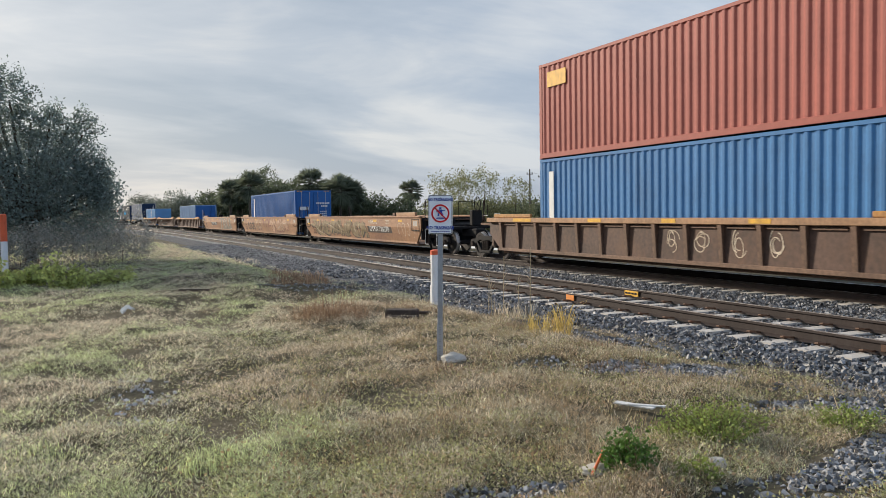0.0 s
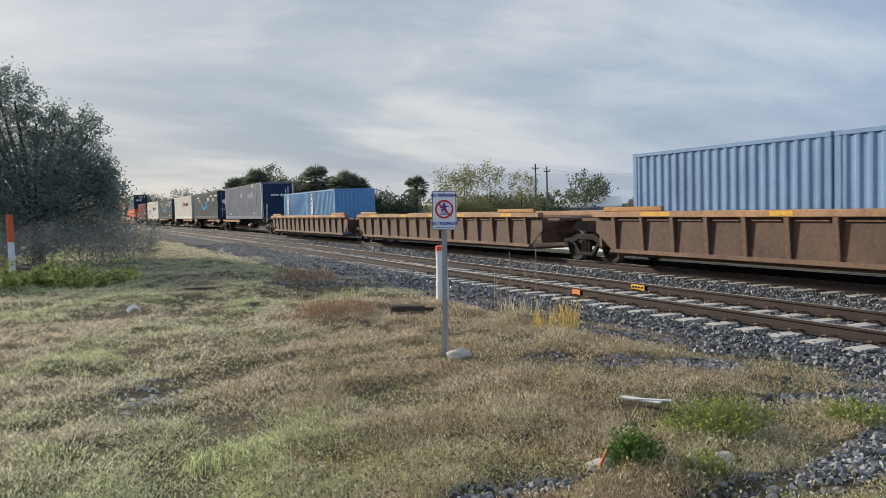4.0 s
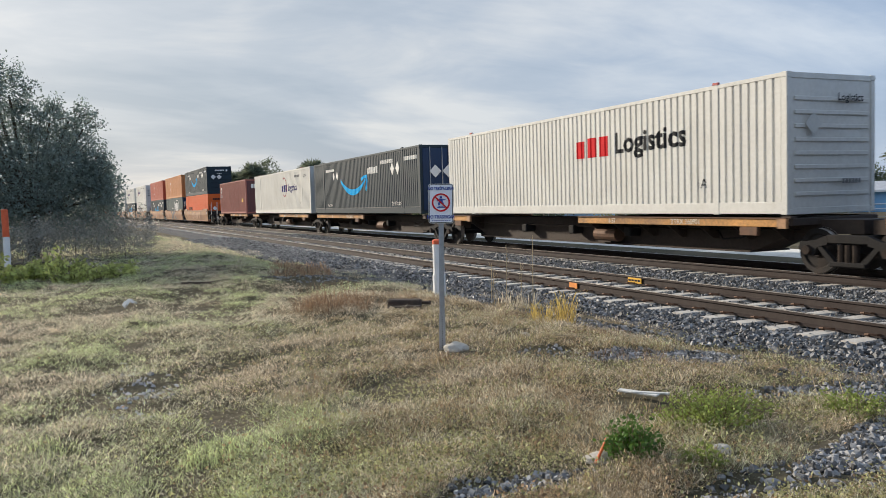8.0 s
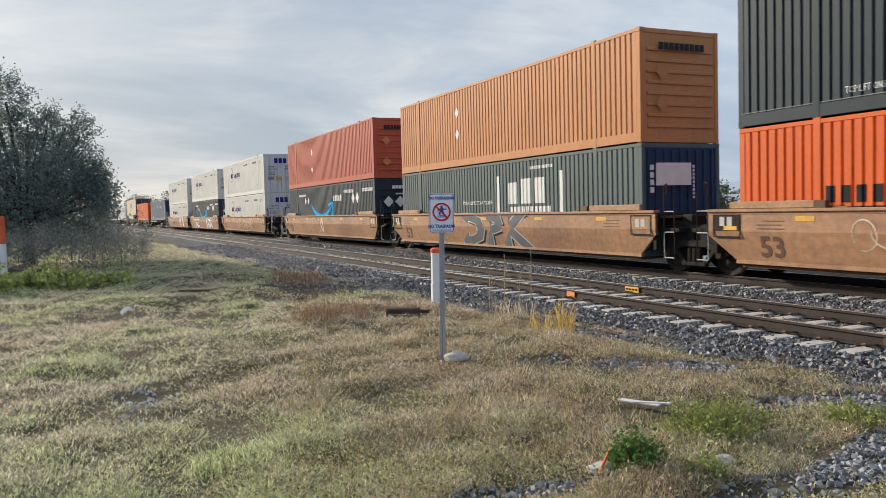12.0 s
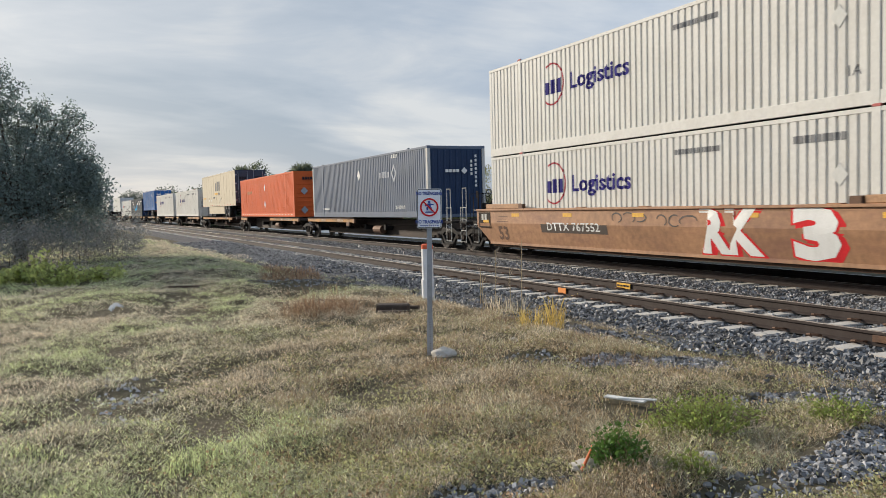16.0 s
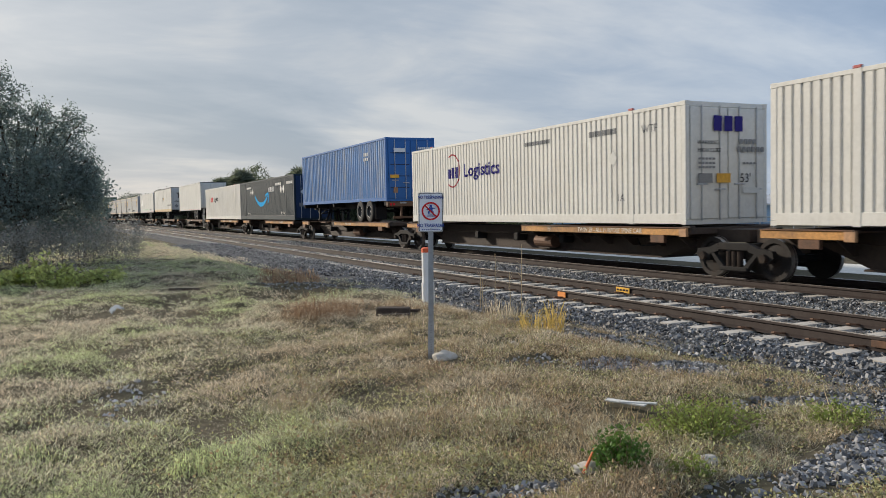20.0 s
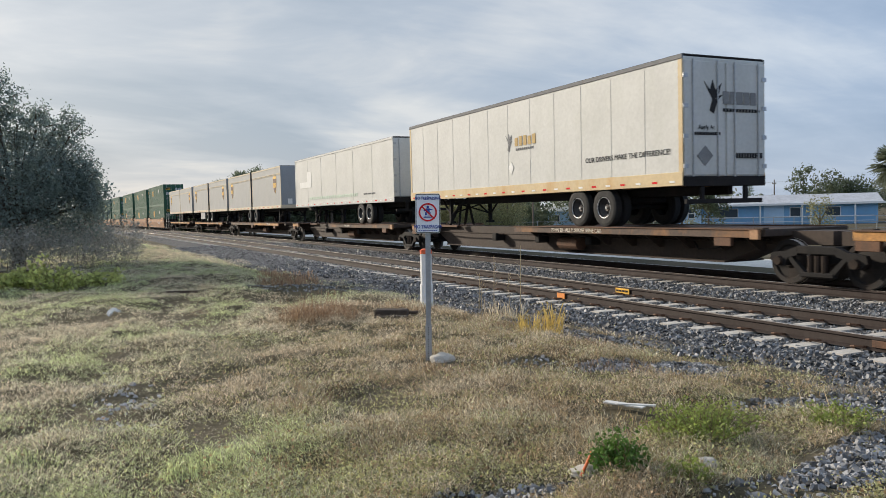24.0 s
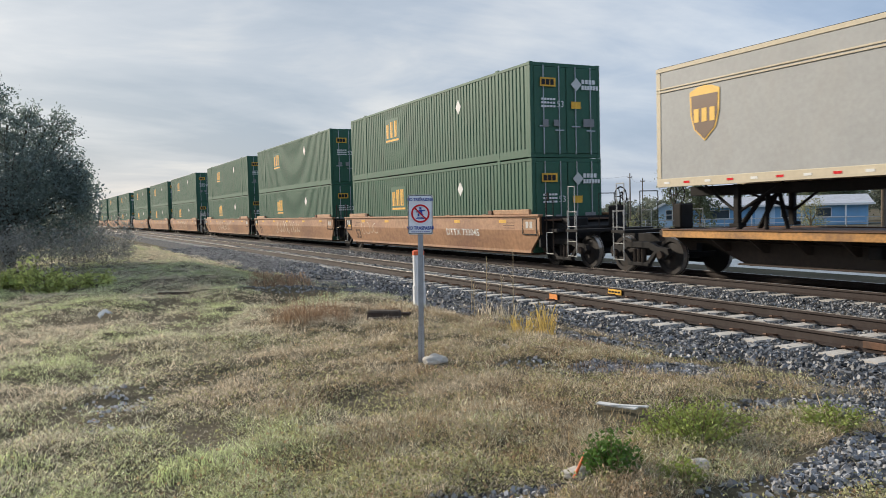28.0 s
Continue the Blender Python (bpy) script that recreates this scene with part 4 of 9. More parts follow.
def trailer(label, L, H, skin, wheels_y, legs_y, doors=True, panel=1.22, floor=0.98, skirt=None, rail_mat=None, reflectors=True, seam=True, door_mat=None, rail_h=0.20):
    """A road trailer; origin on the deck under its middle, front end at -y."""
    thing = empty("trailer", label, "semi-trailer", "road trailers on the train")
    w, l = 1.29, L / 2
    z0, z1 = floor, floor + H
    rm = rail_mat or skin
    body = part("body", box(bm_new(), -w, w, -l, l, z0 + 0.18, z1 - 0.06, 0.02), skin, thing)
    part("roof", box(bm_new(), -w + 0.01, w - 0.01, -l + 0.01, l - 0.01, z1 - 0.06, z1, 0.02), BLACK, thing, "dark roof edge")
    for s in (-1, 1):
        part("bottom_rail", box(bm_new(), s * w - 0.025, s * w + 0.025, -l, l, z0, z0 + rail_h, 0.008), rm, thing)
        part("top_rail", box(bm_new(), s * w - 0.02, s * w + 0.02, -l, l, z1 - 0.12, z1 - 0.02, 0.008), GREYTXT if rail_h > 0.25 else rm, thing)
        for e in (-1, 1):
            part("corner_post", box(bm_new(), s * w - 0.012, s * w + 0.012, e * (l - 0.07) - 0.07, e * (l - 0.07) + 0.07, z0 + 0.21, z1 - 0.13, 0.004), rm, thing)
    if seam:
        n = int(L / panel)
        for i in range(1, n):
            y = -l + L * i / n
            part("panel_seam", cached(("seam", round(H, 2), skin.name), lambda: mesh_of("panel_seam", box(bm_new(), -0.003, 0.006, -0.011, 0.011, 0.20, H - 0.16), skin)), skin, body, at=pose(-w - 0.004, y, z0))
    if reflectors:
        n = int(L / 0.62)
        for i in range(n):
            y = -l + 0.35 + (L - 0.7) * i / (n - 1)
            m = REDTXT if i % 2 else WHITE
            part("reflector", cached(("refl", m.name), lambda: mesh_of("reflector", box(bm_new(), -0.004, 0.004, -0.09, 0.09, -0.025, 0.025), m)), m, thing, at=pose(-w - 0.028, y, z0 + 0.10))
    part("chassis_rail", box(box(bm_new(), -0.55, -0.4, -l + 0.3, l - 0.3, z0 - 0.22, z0, 0.01), 0.4, 0.55, -l + 0.3, l - 0.3, z0 - 0.22, z0, 0.01), BLACK, thing)
    if door_mat:
        part("end_panel", box(bm_new(), -w - 0.004, w + 0.004, -l - 0.02, -l + 0.03, z0 + 0.22, z1 - 0.02), door_mat, thing)
    part("end_frame", box(bm_new(), -w, w, -l - 0.03, -l + 0.04, z0 - 0.02, z0 + 0.22, 0.01), BLACK if doors else rm, thing)
    if doors:
        for s in (-1, 1):
            d = part("door", box(bm_new(), s * 0.65 - 0.62, s * 0.65 + 0.62, -l - 0.035, -l + 0.01, z0 + 0.24, z1 - 0.16, 0.012), door_mat or skin, thing)
            for k in (-0.38, 0.38):
                part("lock_rod", tube(bm_new(), (s * 0.65 + k * (1 if s > 0 else 1), -l - 0.06, z0 + 0.2), (s * 0.65 + k, -l - 0.06, z1 - 0.12), 0.017, 8), GALV, d)
            for k in range(4):
                part("hinge", box(bm_new(), s * 1.24 - 0.07, s * 1.24 + 0.07, -l - 0.05, -l - 0.03, z0 + 0.4 + k * 0.7, z0 + 0.5 + k * 0.7), GALV, d)
        part("bumper", box(box(box(bm_new(), -1.2, 1.2, -l - 0.02, -l + 0.08, 0.55, 0.66, 0.01), -0.75, -0.63, -l, -l + 0.08, 0.6, z0, 0.01), 0.63, 0.75, -l, -l + 0.08, 0.6, z0, 0.01), BLACK, thing, "rear underride bar")
    for y in wheels_y:
        road_axle(thing, y)
        part("suspension", box(bm_new(), -0.6, 0.6, y - 0.35, y + 0.35, 0.6, z0 - 0.2, 0.05), BLACK, thing)
    landing_gear(thing, legs_y, z0)
    if skirt:
        part("side_skirt", box(bm_new(), -w + 0.02, -w + 0.05, skirt[0], skirt[1], 0.30, z0, 0.005), skin, thing, "pale side skirt")
    return thing

# ---- ground ----


def ground_material():
    m = bpy.data.materials.new("dry lawn and gravel ground")
    m.use_nodes = True
    nt = m.node_tree
    b = nt.nodes["Principled BSDF"]
    b.inputs["Roughness"].default_value = 0.95
    b.inputs["Specular IOR Level"].default_value = 0.1
    tc = nt.nodes.new("ShaderNodeTexCoord")
    big = nt.nodes.new("ShaderNodeTexNoise")
    big.inputs["Scale"].default_value, big.inputs["Detail"].default_value = 0.45, 6
    link(nt, tc.outputs["Object"], big.inputs["Vector"])
    small = nt.nodes.new("ShaderNodeTexNoise")
    small.inputs["Scale"].default_value, small.inputs["Detail"].default_value = 18.0, 8
    link(nt, tc.outputs["Object"], small.inputs["Vector"])
    ramp = nt.nodes.new("ShaderNodeValToRGB")
    e = ramp.color_ramp.elements
    e[0].position, e[0].color = 0.35, (0.075, 0.068, 0.042, 1)
    e[1].position, e[1].color = 0.65, (0.15, 0.125, 0.085, 1)
    link(nt, big.outputs["Fac"], ramp.inputs[0])
    mul = nt.nodes.new("ShaderNodeMix")
    mul.data_type, mul.blend_type = 'RGBA', 'MULTIPLY'
    mul.inputs[0].default_value = 0.8
    link(nt, ramp.outputs[0], mul.inputs[6])
    r2 = nt.nodes.new("ShaderNodeMapRange")
    r2.inputs[1].default_value, r2.inputs[2].default_value = 0.3, 0.7
    r2.inputs[3].default_value, r2.inputs[4].default_value = 0.45, 1.35
    link(nt, small.outputs["Fac"], r2.inputs[0])
    link(nt, r2.outputs[0], mul.inputs[7])
    link(nt, mul.outputs[2], b.inputs["Base Color"])
    return m


GROUND = ground_material()


def axis(steps):
    out = []
    for a, b, s in steps:
        v = a
        while v < b - 1e-6:
            out.append(v)
            v += s
    out.append(steps[-1][1])
    return out


gx = axis([(-900, -100, 100), (-100, -20, 10), (-20, -4, 1.0), (-4, 8, 0.1), (8, 20, 0.75), (20, 60, 4), (60, 200, 20), (200, 2000, 200)])
gy = axis([(-300, -20, 40), (-20, 2, 2), (2, 14, 0.1), (14, 30, 0.25), (30, 40, 1.0), (40, 260, 5), (260, 600, 40), (600, 3000, 300)])
mx, my = np.meshgrid(np.array(gx), np.array(gy))
vs = np.stack([mx.ravel(), my.ravel(), gz(mx.ravel(), my.ravel())], 1).tolist()
nx = len(gx)
fs = [(j * nx + i, j * nx + i + 1, (j + 1) * nx + i + 1, (j + 1) * nx + i) for j in range(len(gy) - 1) for i in range(nx - 1)]
me = bpy.data.meshes.new("ground")
me.from_pydata(vs, [], fs)
me.materials.append(GROUND)
for p in me.polygons:
    p.use_smooth = True
tagged(new("ground", me), "dry patchy lawn and earth beside the railway", "ground", kind="structure")

# ---- the train: every car and load, with its place along the train (metres behind the first point) ----
TRAIN = []          # (thing, place along the train, height above the rail)


def ride(thing, u, z=0.0):
    TRAIN.append((thing, u, z))
    thing.matrix_basis = Matrix.Translation((XT, u, z))
    return thing


def travelled(t):
    k = t / 28.0
    return 22.6159 * t + 0.7834 * k ** 2 + 1.1899 * k ** 3 + 2.1034 * k ** 4


WELL_Z = 0.36
SP_Z = 1.20


def c53(label, u_front, z, pm, end="ribs", **kw):
    return ride(container(label, 16.15, 2.59, 2.896, pm, end, **kw), u_front + 8.075, z)


def stack(u_front, low, high):
    a = c53(low[0], u_front, WELL_Z, low[1], low[2], end_mat=low[3] if len(low) > 3 else None)
    b = c53(high[0], u_front + 0.02, WELL_Z + 2.906, high[1], high[2]) if high else None
    return a, b


SF = -1.2895      # seen side of a 53 ft container, for lettering


def smile(thing, x=SF):
    """A bow with a hooked tip, printed along the side."""
    bm = bm_new()
    n = 18
    lo, hi = [], []
    for i in range(n + 1):
        k = i / n
        yy = 2.92 - 4.1 * k
        sag = -0.56 * (1 - abs(2 * k - 1.0) ** 2.1) - 0.06 * k
        lo.append((yy, 1.78 + sag - 0.24 * math.sin(math.pi * min(1, 0.08 + 0.92 * k)) ** 0.8))
        hi.append((yy, 1.84 + sag + 0.02 * k))
    for i in range(n):
        flat_side(bm, [lo[i], lo[i + 1], hi[i + 1], hi[i]], x)
    flat_side(bm, [(-0.42, 1.78), (-0.95, 1.92), (-1.40, 1.93), (-1.36, 1.78), (-0.95, 1.77), (-0.52, 1.64)], x - 0.002)
    flat_side(bm, [(-1.40, 1.93), (-1.44, 1.60), (-1.24, 1.12), (-1.07, 1.20), (-1.27, 1.60), (-1.24, 1.85)], x - 0.003)
    part("arrow_print", drape(mesh_of("arrow_print", bm, CYAN), thing), CYAN, thing, "light blue curved arrow")


def blocks(thing, y0, y1, z0, z1, n, material, x=SF, name="name_print", shear=0.0):
    """A name drawn as plain blocks from y0 (reading start) to y1."""
    bm = bm_new()
    w = (y0 - y1) / n
    for i in range(n):
        a = y0 - i * w
        b = a - w * 0.70
        top = z1 if (i * 7) % 3 else z1 - 0.12 * (z1 - z0)
        flat_side(bm, [(a, z0), (b, z0), (b - shear, top), (a - shear, top)], x)
    part(name, drape(mesh_of(name, bm, material), thing), material, thing)


def diamond(thing, y, z, r, material=None, x=SF):
    m = material or WHITE
    part("placard", flat_side(bm_new(), [(y - r * 0.8, z), (y, z - r), (y + r * 0.8, z), (y, z + r)], x - 0.002), m, thing, "diamond placard")


def end_diamond(thing, xx, z, r, y, material=None):
    m = material or WHITE
    part("placard", prism(bm_new(), [(xx - r, z), (xx, z - r), (xx + r, z), (xx, z + r)], 'y', y - 0.003, y + 0.003), m, thing, "diamond placard")


def end_plate(thing, x0, x1, z0, z1, y, material):
    part("label_plate", box(bm_new(), x0, x1, y - 0.003, y + 0.003, z0, z1), material, thing)


def bars(thing, y, z, n, w, h, material, x=SF, gap=1.35):
    """A row of plain bars in place of small writing, running along the side."""
    bm = bm_new()
    for i in range(n):
        yy = y - i * w * gap
        flat_side(bm, [(yy, z), (yy - w, z), (yy - w, z + h), (yy, z + h)], x)
    part("small_print", drape(mesh_of("small_print", bm, material), thing), material, thing)


def end_bars(thing, x, z, n, w, h, material, y, gap=1.35):
    bm = bm_new()
    for i in range(n):
        box(bm, x + i * w * gap, x + i * w * gap + w, y - 0.003, y + 0.003, z, z + h)
    part("small_print", bm, material, thing)


def prime_print(c, doors=True):
    smile(c)
    blocks(c, -1.45, -2.95, 1.95, 2.28, 5, WHITE)
    for y, r in ((4.16, 0.22), (3.53, 0.22), (-4.85, 0.29), (-5.5, 0.29)):
        diamond(c, y, 2.05, r)
    bars(c, -3.35, 2.33, 14, 0.085, 0.17, WHITE)
    bars(c, 5.65, 2.33, 14, 0.085, 0.14, WHITE)
    side_text(c, "TOP LIFT ONLY", -5.25, 0.45, 0.17, WHITE, SF, 0.01, 0.72)
    side_text(c, "TOP LIFT ONLY", 5.0, 0.44, 0.13, WHITE, SF, 0.01, 0.72)
    bars(c, -6.3, 2.33, 11, 0.10, 0.17, WHITE)
    part("trim_line", box(bm_new(), SF - 0.004, SF + 0.02, -7.95, 7.95, 0.285, 0.305), GREYTXT, c, "pale grey trim line")
    e = -8.075 - 0.075
    for x in (-0.62, -0.02):
        end_diamond(c, x, 1.78, 0.27, e)
    if doors:
        end_bars(c, 0.40, 2.28, 8, 0.07, 0.14, WHITE, e)
        for k in range(5):
            end_bars(c, 0.45, 1.75 - 0.12 * k, 5, 0.07, 0.06, GREYTXT, e)
        end_plate(c, 0.5, 0.95, 0.85, 1.08, e, WHITE)
        end_plate(c, -0.98, -0.55, 0.85, 1.08, e, GREYTXT)
    else:
        end_bars(c, -0.42, 2.40, 6, 0.14, 0.15, WHITE, e, 1.15)
        end_plate(c, 0.70, 0.88, 2.36, 2.56, e, WHITE)
        end_bars(c, -0.25, 2.12, 7, 0.06, 0.07, WHITE, e)
        end_plate(c, 0.72, 0.96, 0.55, 0.85, e, WHITE)


PADRED = mat("faded red paint", (0.42, 0.10, 0.09), 0.7, 0, 0.15, 5.0)
RINGRED = mat("dull red print", (0.35, 0.05, 0.07), 0.85, spec=0.15)


def ring(thing, y, z, r, w, material, x=SF, a0=0, a1=360, n=28):
    bm = bm_new()
    for i in range(n):
        b0, b1 = radians(a0 + (a1 - a0) * i / n), radians(a0 + (a1 - a0) * (i + 1) / n)
        flat_side(bm, [(y + r * math.cos(b0), z + r * math.sin(b0)), (y + r * math.cos(b1), z + r * math.sin(b1)), (y + (r - w) * math.cos(b1), z + (r - w) * math.sin(b1)), (y + (r - w) * math.cos(b0), z + (r - w) * math.sin(b0))], x)
    part("ring_print", drape(mesh_of("ring_print", bm, material), thing), material, thing)


def stg_print(c, doors=True, forward=False):
    """A ring mark, a short name in blocks and the word that follows it."""
    if forward:
        ring(c, -1.50, 1.80, 0.66, 0.06, RINGRED, a0=60, a1=310)
        blocks(c, -0.83, -2.37, 1.48, 1.95, 3, NAVYTXT)
        side_text(c, "Logistics", -3.65, 1.72, 0.46, NAVYTXT, SF - 0.002, 0.025, 1.06)
    else:
        ring(c, 4.28, 1.90, 0.62, 0.05, RINGRED, a0=60, a1=310)
        blocks(c, 4.66, 3.72, 1.62, 2.02, 3, NAVYTXT)
        side_text(c, "Logistics", 2.05, 1.84, 0.46, NAVYTXT, SF - 0.002, 0.03, 1.22)
    if not forward:
        bars(c, -0.9, 2.38, 12, 0.09, 0.12, GREYTXT)
    side_text(c, "WTP", -6.8, 2.36, 0.20, GREYTXT, SF)
    bars(c, -4.3, 2.36, 9, 0.10, 0.15, GREYTXT)
    if not forward:
        diamond(c, -5.35, 1.72, 0.22, P_TRAILW)
    side_text(c, "1A", -5.65, 0.68, 0.20, GREYTXT, SF)
    e = -8.075 - 0.075
    if doors:
        end_bars(c, -0.50, 2.20, 3, 0.25, 0.36, NAVYTXT, e, 1.32)
        end_text(c, "WARNING", -0.68, 1.92, 0.10, DARKTXT, e)
        end_text(c, "HIGH CUBE", -0.64, 1.74, 0.10, DARKTXT, e)
        end_bars(c, 0.30, 1.90, 4, 0.11, 0.12, GREYTXT, e)
        end_bars(c, 0.25, 1.72, 6, 0.11, 0.12, GREYTXT, e)
        end_plate(c, -0.42, 0.02, 0.98, 1.2, e, YELLOW)
        end_plate(c, -0.98, -0.55, 0.98, 1.2, e, GREYTXT)
        end_text(c, "53'", 0.5, 1.08, 0.22, DARKTXT, e)
        for k in range(3):
            end_bars(c, -0.98, 1.52 - 0.1 * k, 5, 0.08, 0.05, GREYTXT, e)
        end_bars(c, 0.42, 1.42, 4, 0.08, 0.05, GREYTXT, e)
        end_plate(c, 0.42, 0.95, 0.72, 0.86, e, P_TRAILW)
    for y in (-6.1, 6.1):
        part("lift_pad", box(bm_new(), -1.31, -1.25, y - 0.09, y + 0.09, 2.88, 2.94, 0.01), PADRED, c, "faded red lift pad")


def umax_print(c):
    blocks(c, -2.7, -4.0, 1.80, 2.08, 4, PALEPRINT)
    r, cy, cz = 0.40, -4.45, 1.95
    lozenge = [(0, r), (r * 0.8, 0), (0, -r), (-r * 0.8, 0)]
    for i in range(4):
        (a, b), (c0, d0) = lozenge[i], lozenge[(i + 1) % 4]
        part("lozenge_print", flat_side(bm_new(), [(cy + a, cz + b), (cy + c0, cz + d0), (cy + c0 * 0.6, cz + d0 * 0.6), (cy + a * 0.6, cz + b * 0.6)], SF), PALEPRINT, c)
    diamond(c, 0.13, 2.05, 0.27)
    bars(c, -4.2, 2.62, 4, 0.14, 0.16, WHITE)
    bars(c, 6.3, 0.40, 9, 0.10, 0.12, WHITE)
    side_text(c, "TOP LIFT ONLY", -5.1, 0.45, 0.16, WHITE, SF, 0.01, 0.7)
    e = -8.075 - 0.075
    end_bars(c, -0.55, 1.82, 4, 0.13, 0.12, WHITE, e, 1.25)
    end_diamond(c, 0.30, 1.88, 0.14, e)
    bm = bm_new()
    for i in range(8):
        box(bm, 0.78, 0.87, e - 0.003, e + 0.003, 2.42 - i * 0.17, 2.53 - i * 0.17)
        if 2 < i < 7:
            box(bm, 0.58, 0.67, e - 0.003, e + 0.003, 2.72 - i * 0.17, 2.83 - i * 0.17)
    part("small_print", bm, WHITE, c)


def emp_print(c, top=True):
    end_plate(c, -0.98, -0.42, 2.15, 2.42, -8.15, YELLOW)
    end_bars(c, -0.93, 2.20, 3, 0.13, 0.17, DARKTXT, -8.157, 1.2)
    end_diamond(c, 0.35, 2.25, 0.2, -8.15, P_TRAILW)
    end_bars(c, 0.55, 2.28, 4, 0.10, 0.13, WHITE, -8.15)
    end_bars(c, 0.55, 2.10, 6, 0.08, 0.13, WHITE, -8.15)
    end_text(c, "53", -0.25, 1.62, 0.2, WHITE, -8.15)
    for k in range(3):
        end_bars(c, -0.95, 1.74 - 0.11 * k, 5, 0.08, 0.06, WHITE, -8.15)
    end_plate(c, 0.15, 0.5, 1.5, 1.72, -8.15, YELLOW)
    end_plate(c, 0.6, 1.0, 0.95, 1.2, -8.15, GREYTXT)
    end_plate(c, -0.9, -0.7, 0.95, 1.15, -8.15, GREYTXT)
    end_plate(c, -0.5, -0.3, 0.95, 1.15, -8.15, GREYTXT)
    y = 2.9 if top else 2.4
    part("logo_plate", flat_side(bm_new(), [(y - 0.74, 1.40), (y + 0.74, 1.40), (y + 0.74, 2.42), (y - 0.74, 2.42)], SF + 0.004), P_GREEN, c)
    blocks(c, y + 0.66, y - 0.66, 1.62, 2.30, 3, YELLOW, SF - 0.004)
    part("logo_bar", flat_side(bm_new(), [(y - 0.70, 1.46), (y + 0.70, 1.46), (y + 0.70, 1.54), (y - 0.70, 1.54)], SF - 0.004), YELLOW, c)
    diamond(c, -3.31, 2.11, 0.26)


def shield(thing, y, z, s, x):
    bm = bm_new()
    out = [(-0.42, 0.48), (-0.40, 0.0), (-0.30, -0.30), (0.0, -0.55), (0.30, -0.30), (0.40, 0.0), (0.42, 0.48), (0.2, 0.56), (0.0, 0.58), (-0.2, 0.56)]
    flat_side(bm, [(y + a * s, z + b * s) for a, b in out], x)
    part("shield_print", bm, mat_gold, thing, "brown and gold shield print")
    bm = bm_new()
    flat_side(bm, [(y + a * s * 0.88, z + b * s * 0.88 - 0.03 * s) for a, b in out[:7]] , x - 0.005)
    part("shield_field", bm, mat_brown, thing)
    for k in (-0.22, 0.0, 0.22):
        part("shield_mark", flat_side(bm_new(), [(y - k * s - 0.07 * s, z - 0.16 * s), (y - k * s + 0.07 * s, z - 0.16 * s), (y - k * s + 0.07 * s, z + 0.12 * s), (y - k * s - 0.07 * s, z + 0.12 * s)], x - 0.010), mat_gold, thing)


mat_gold = mat("gold print", (0.72, 0.42, 0.04), 0.5)
mat_brown = mat("dark brown print", (0.10, 0.045, 0.018), 0.5)


P_SMOKE = paint("dark slate door paint", (0.045, 0.056, 0.078), (0.08, 0.088, 0.10), 0.4)
CHALK = mat("pale chalk paint", (0.62, 0.52, 0.40), 0.8, 0, 0.2, 3.0, (0.45, 0.25, 0.12), 0.5)
INK = mat("dark spray paint", (0.06, 0.05, 0.045), 0.7, 0, 0.3, 3.0, (0.3, 0.16, 0.08), 0.4)
FADED = mat("faded brown spray paint", (0.27, 0.13, 0.075), 0.75, 0, 0.3, 2.0, (0.4, 0.22, 0.11), 0.4)
CHALKW = mat("worn white stencil paint", (0.66, 0.60, 0.50), 0.8, 0, 0.15, 3.0, (0.3, 0.17, 0.09), 0.5)
OLIVEG = mat("olive grey spray paint", (0.29, 0.215, 0.12), 0.75, 0, 0.3, 1.5, (0.17, 0.13, 0.09), 0.7)
MAUVE = mat("faded mauve brown spray paint", (0.24, 0.11, 0.085), 0.75, 0, 0.25, 1.5, (0.4, 0.2, 0.11), 0.4)
CHALKP = mat("faded pink cream spray paint", (0.50, 0.31, 0.20), 0.75, 0, 0.25, 1.5, (0.36, 0.18, 0.10), 0.5)
SMOKEG = mat("smoke grey spray paint", (0.20, 0.18, 0.15), 0.75, 0, 0.25, 1.2, (0.36, 0.2, 0.12), 0.5)
SLATE = mat("slate spray paint", (0.10, 0.10, 0.11), 0.7, 0, 0.2, 2.0, (0.05, 0.05, 0.055), 0.4)


def well_x(z):
    """The outer face of a smooth well car's side at that height."""
    return -1.50 if z > 1.06 else -1.50 + 0.14 * (1.06 - z) / 0.66


def well_text(car, s, y, z, size, material, bold=0.0, sx=1.0, off=0.006, name="painted_letters"):
    me = text_mesh(s, size, material, bold, sx, thick=0.0)
    me.transform(Matrix.Translation((0, y, z)) @ NEAR_SIDE)
    for v in me.vertices:
        v.co.x = well_x(v.co.z) - off
    part(name, me, material, car)


def outlined(car, s, y, z, size, fill, edge, sx):
    well_text(car, s, y, z, size, edge, 0.10, sx, 0.005, "graffiti_outline")
    well_text(car, s, y, z, size, fill, 0.05, sx, 0.010, "graffiti_letters")


def stroke(bm, pts, w, off=0.006):
    """A painted line on the side, through (y, z) points."""
    n = len(pts)
    rows = []
    for i in range(n):
        a, b = pts[max(0, i - 1)], pts[min(n - 1, i + 1)]
        dy, dz = b[0] - a[0], b[1] - a[1]
        l = math.hypot(dy, dz) or 1.0
        ww = w * (0.55 + 0.45 * math.sin(math.pi * (i + 0.5) / n))
        py, pz = -dz / l * ww / 2, dy / l * ww / 2
        rows.append([bm.verts.new((well_x(pts[i][1] + s * pz) - off, pts[i][0] + s * py, pts[i][1] + s * pz)) for s in (-1, 1)])
    for p, q in zip(rows, rows[1:]):
        bm.faces.new((p[0], p[1], q[1], q[0]))


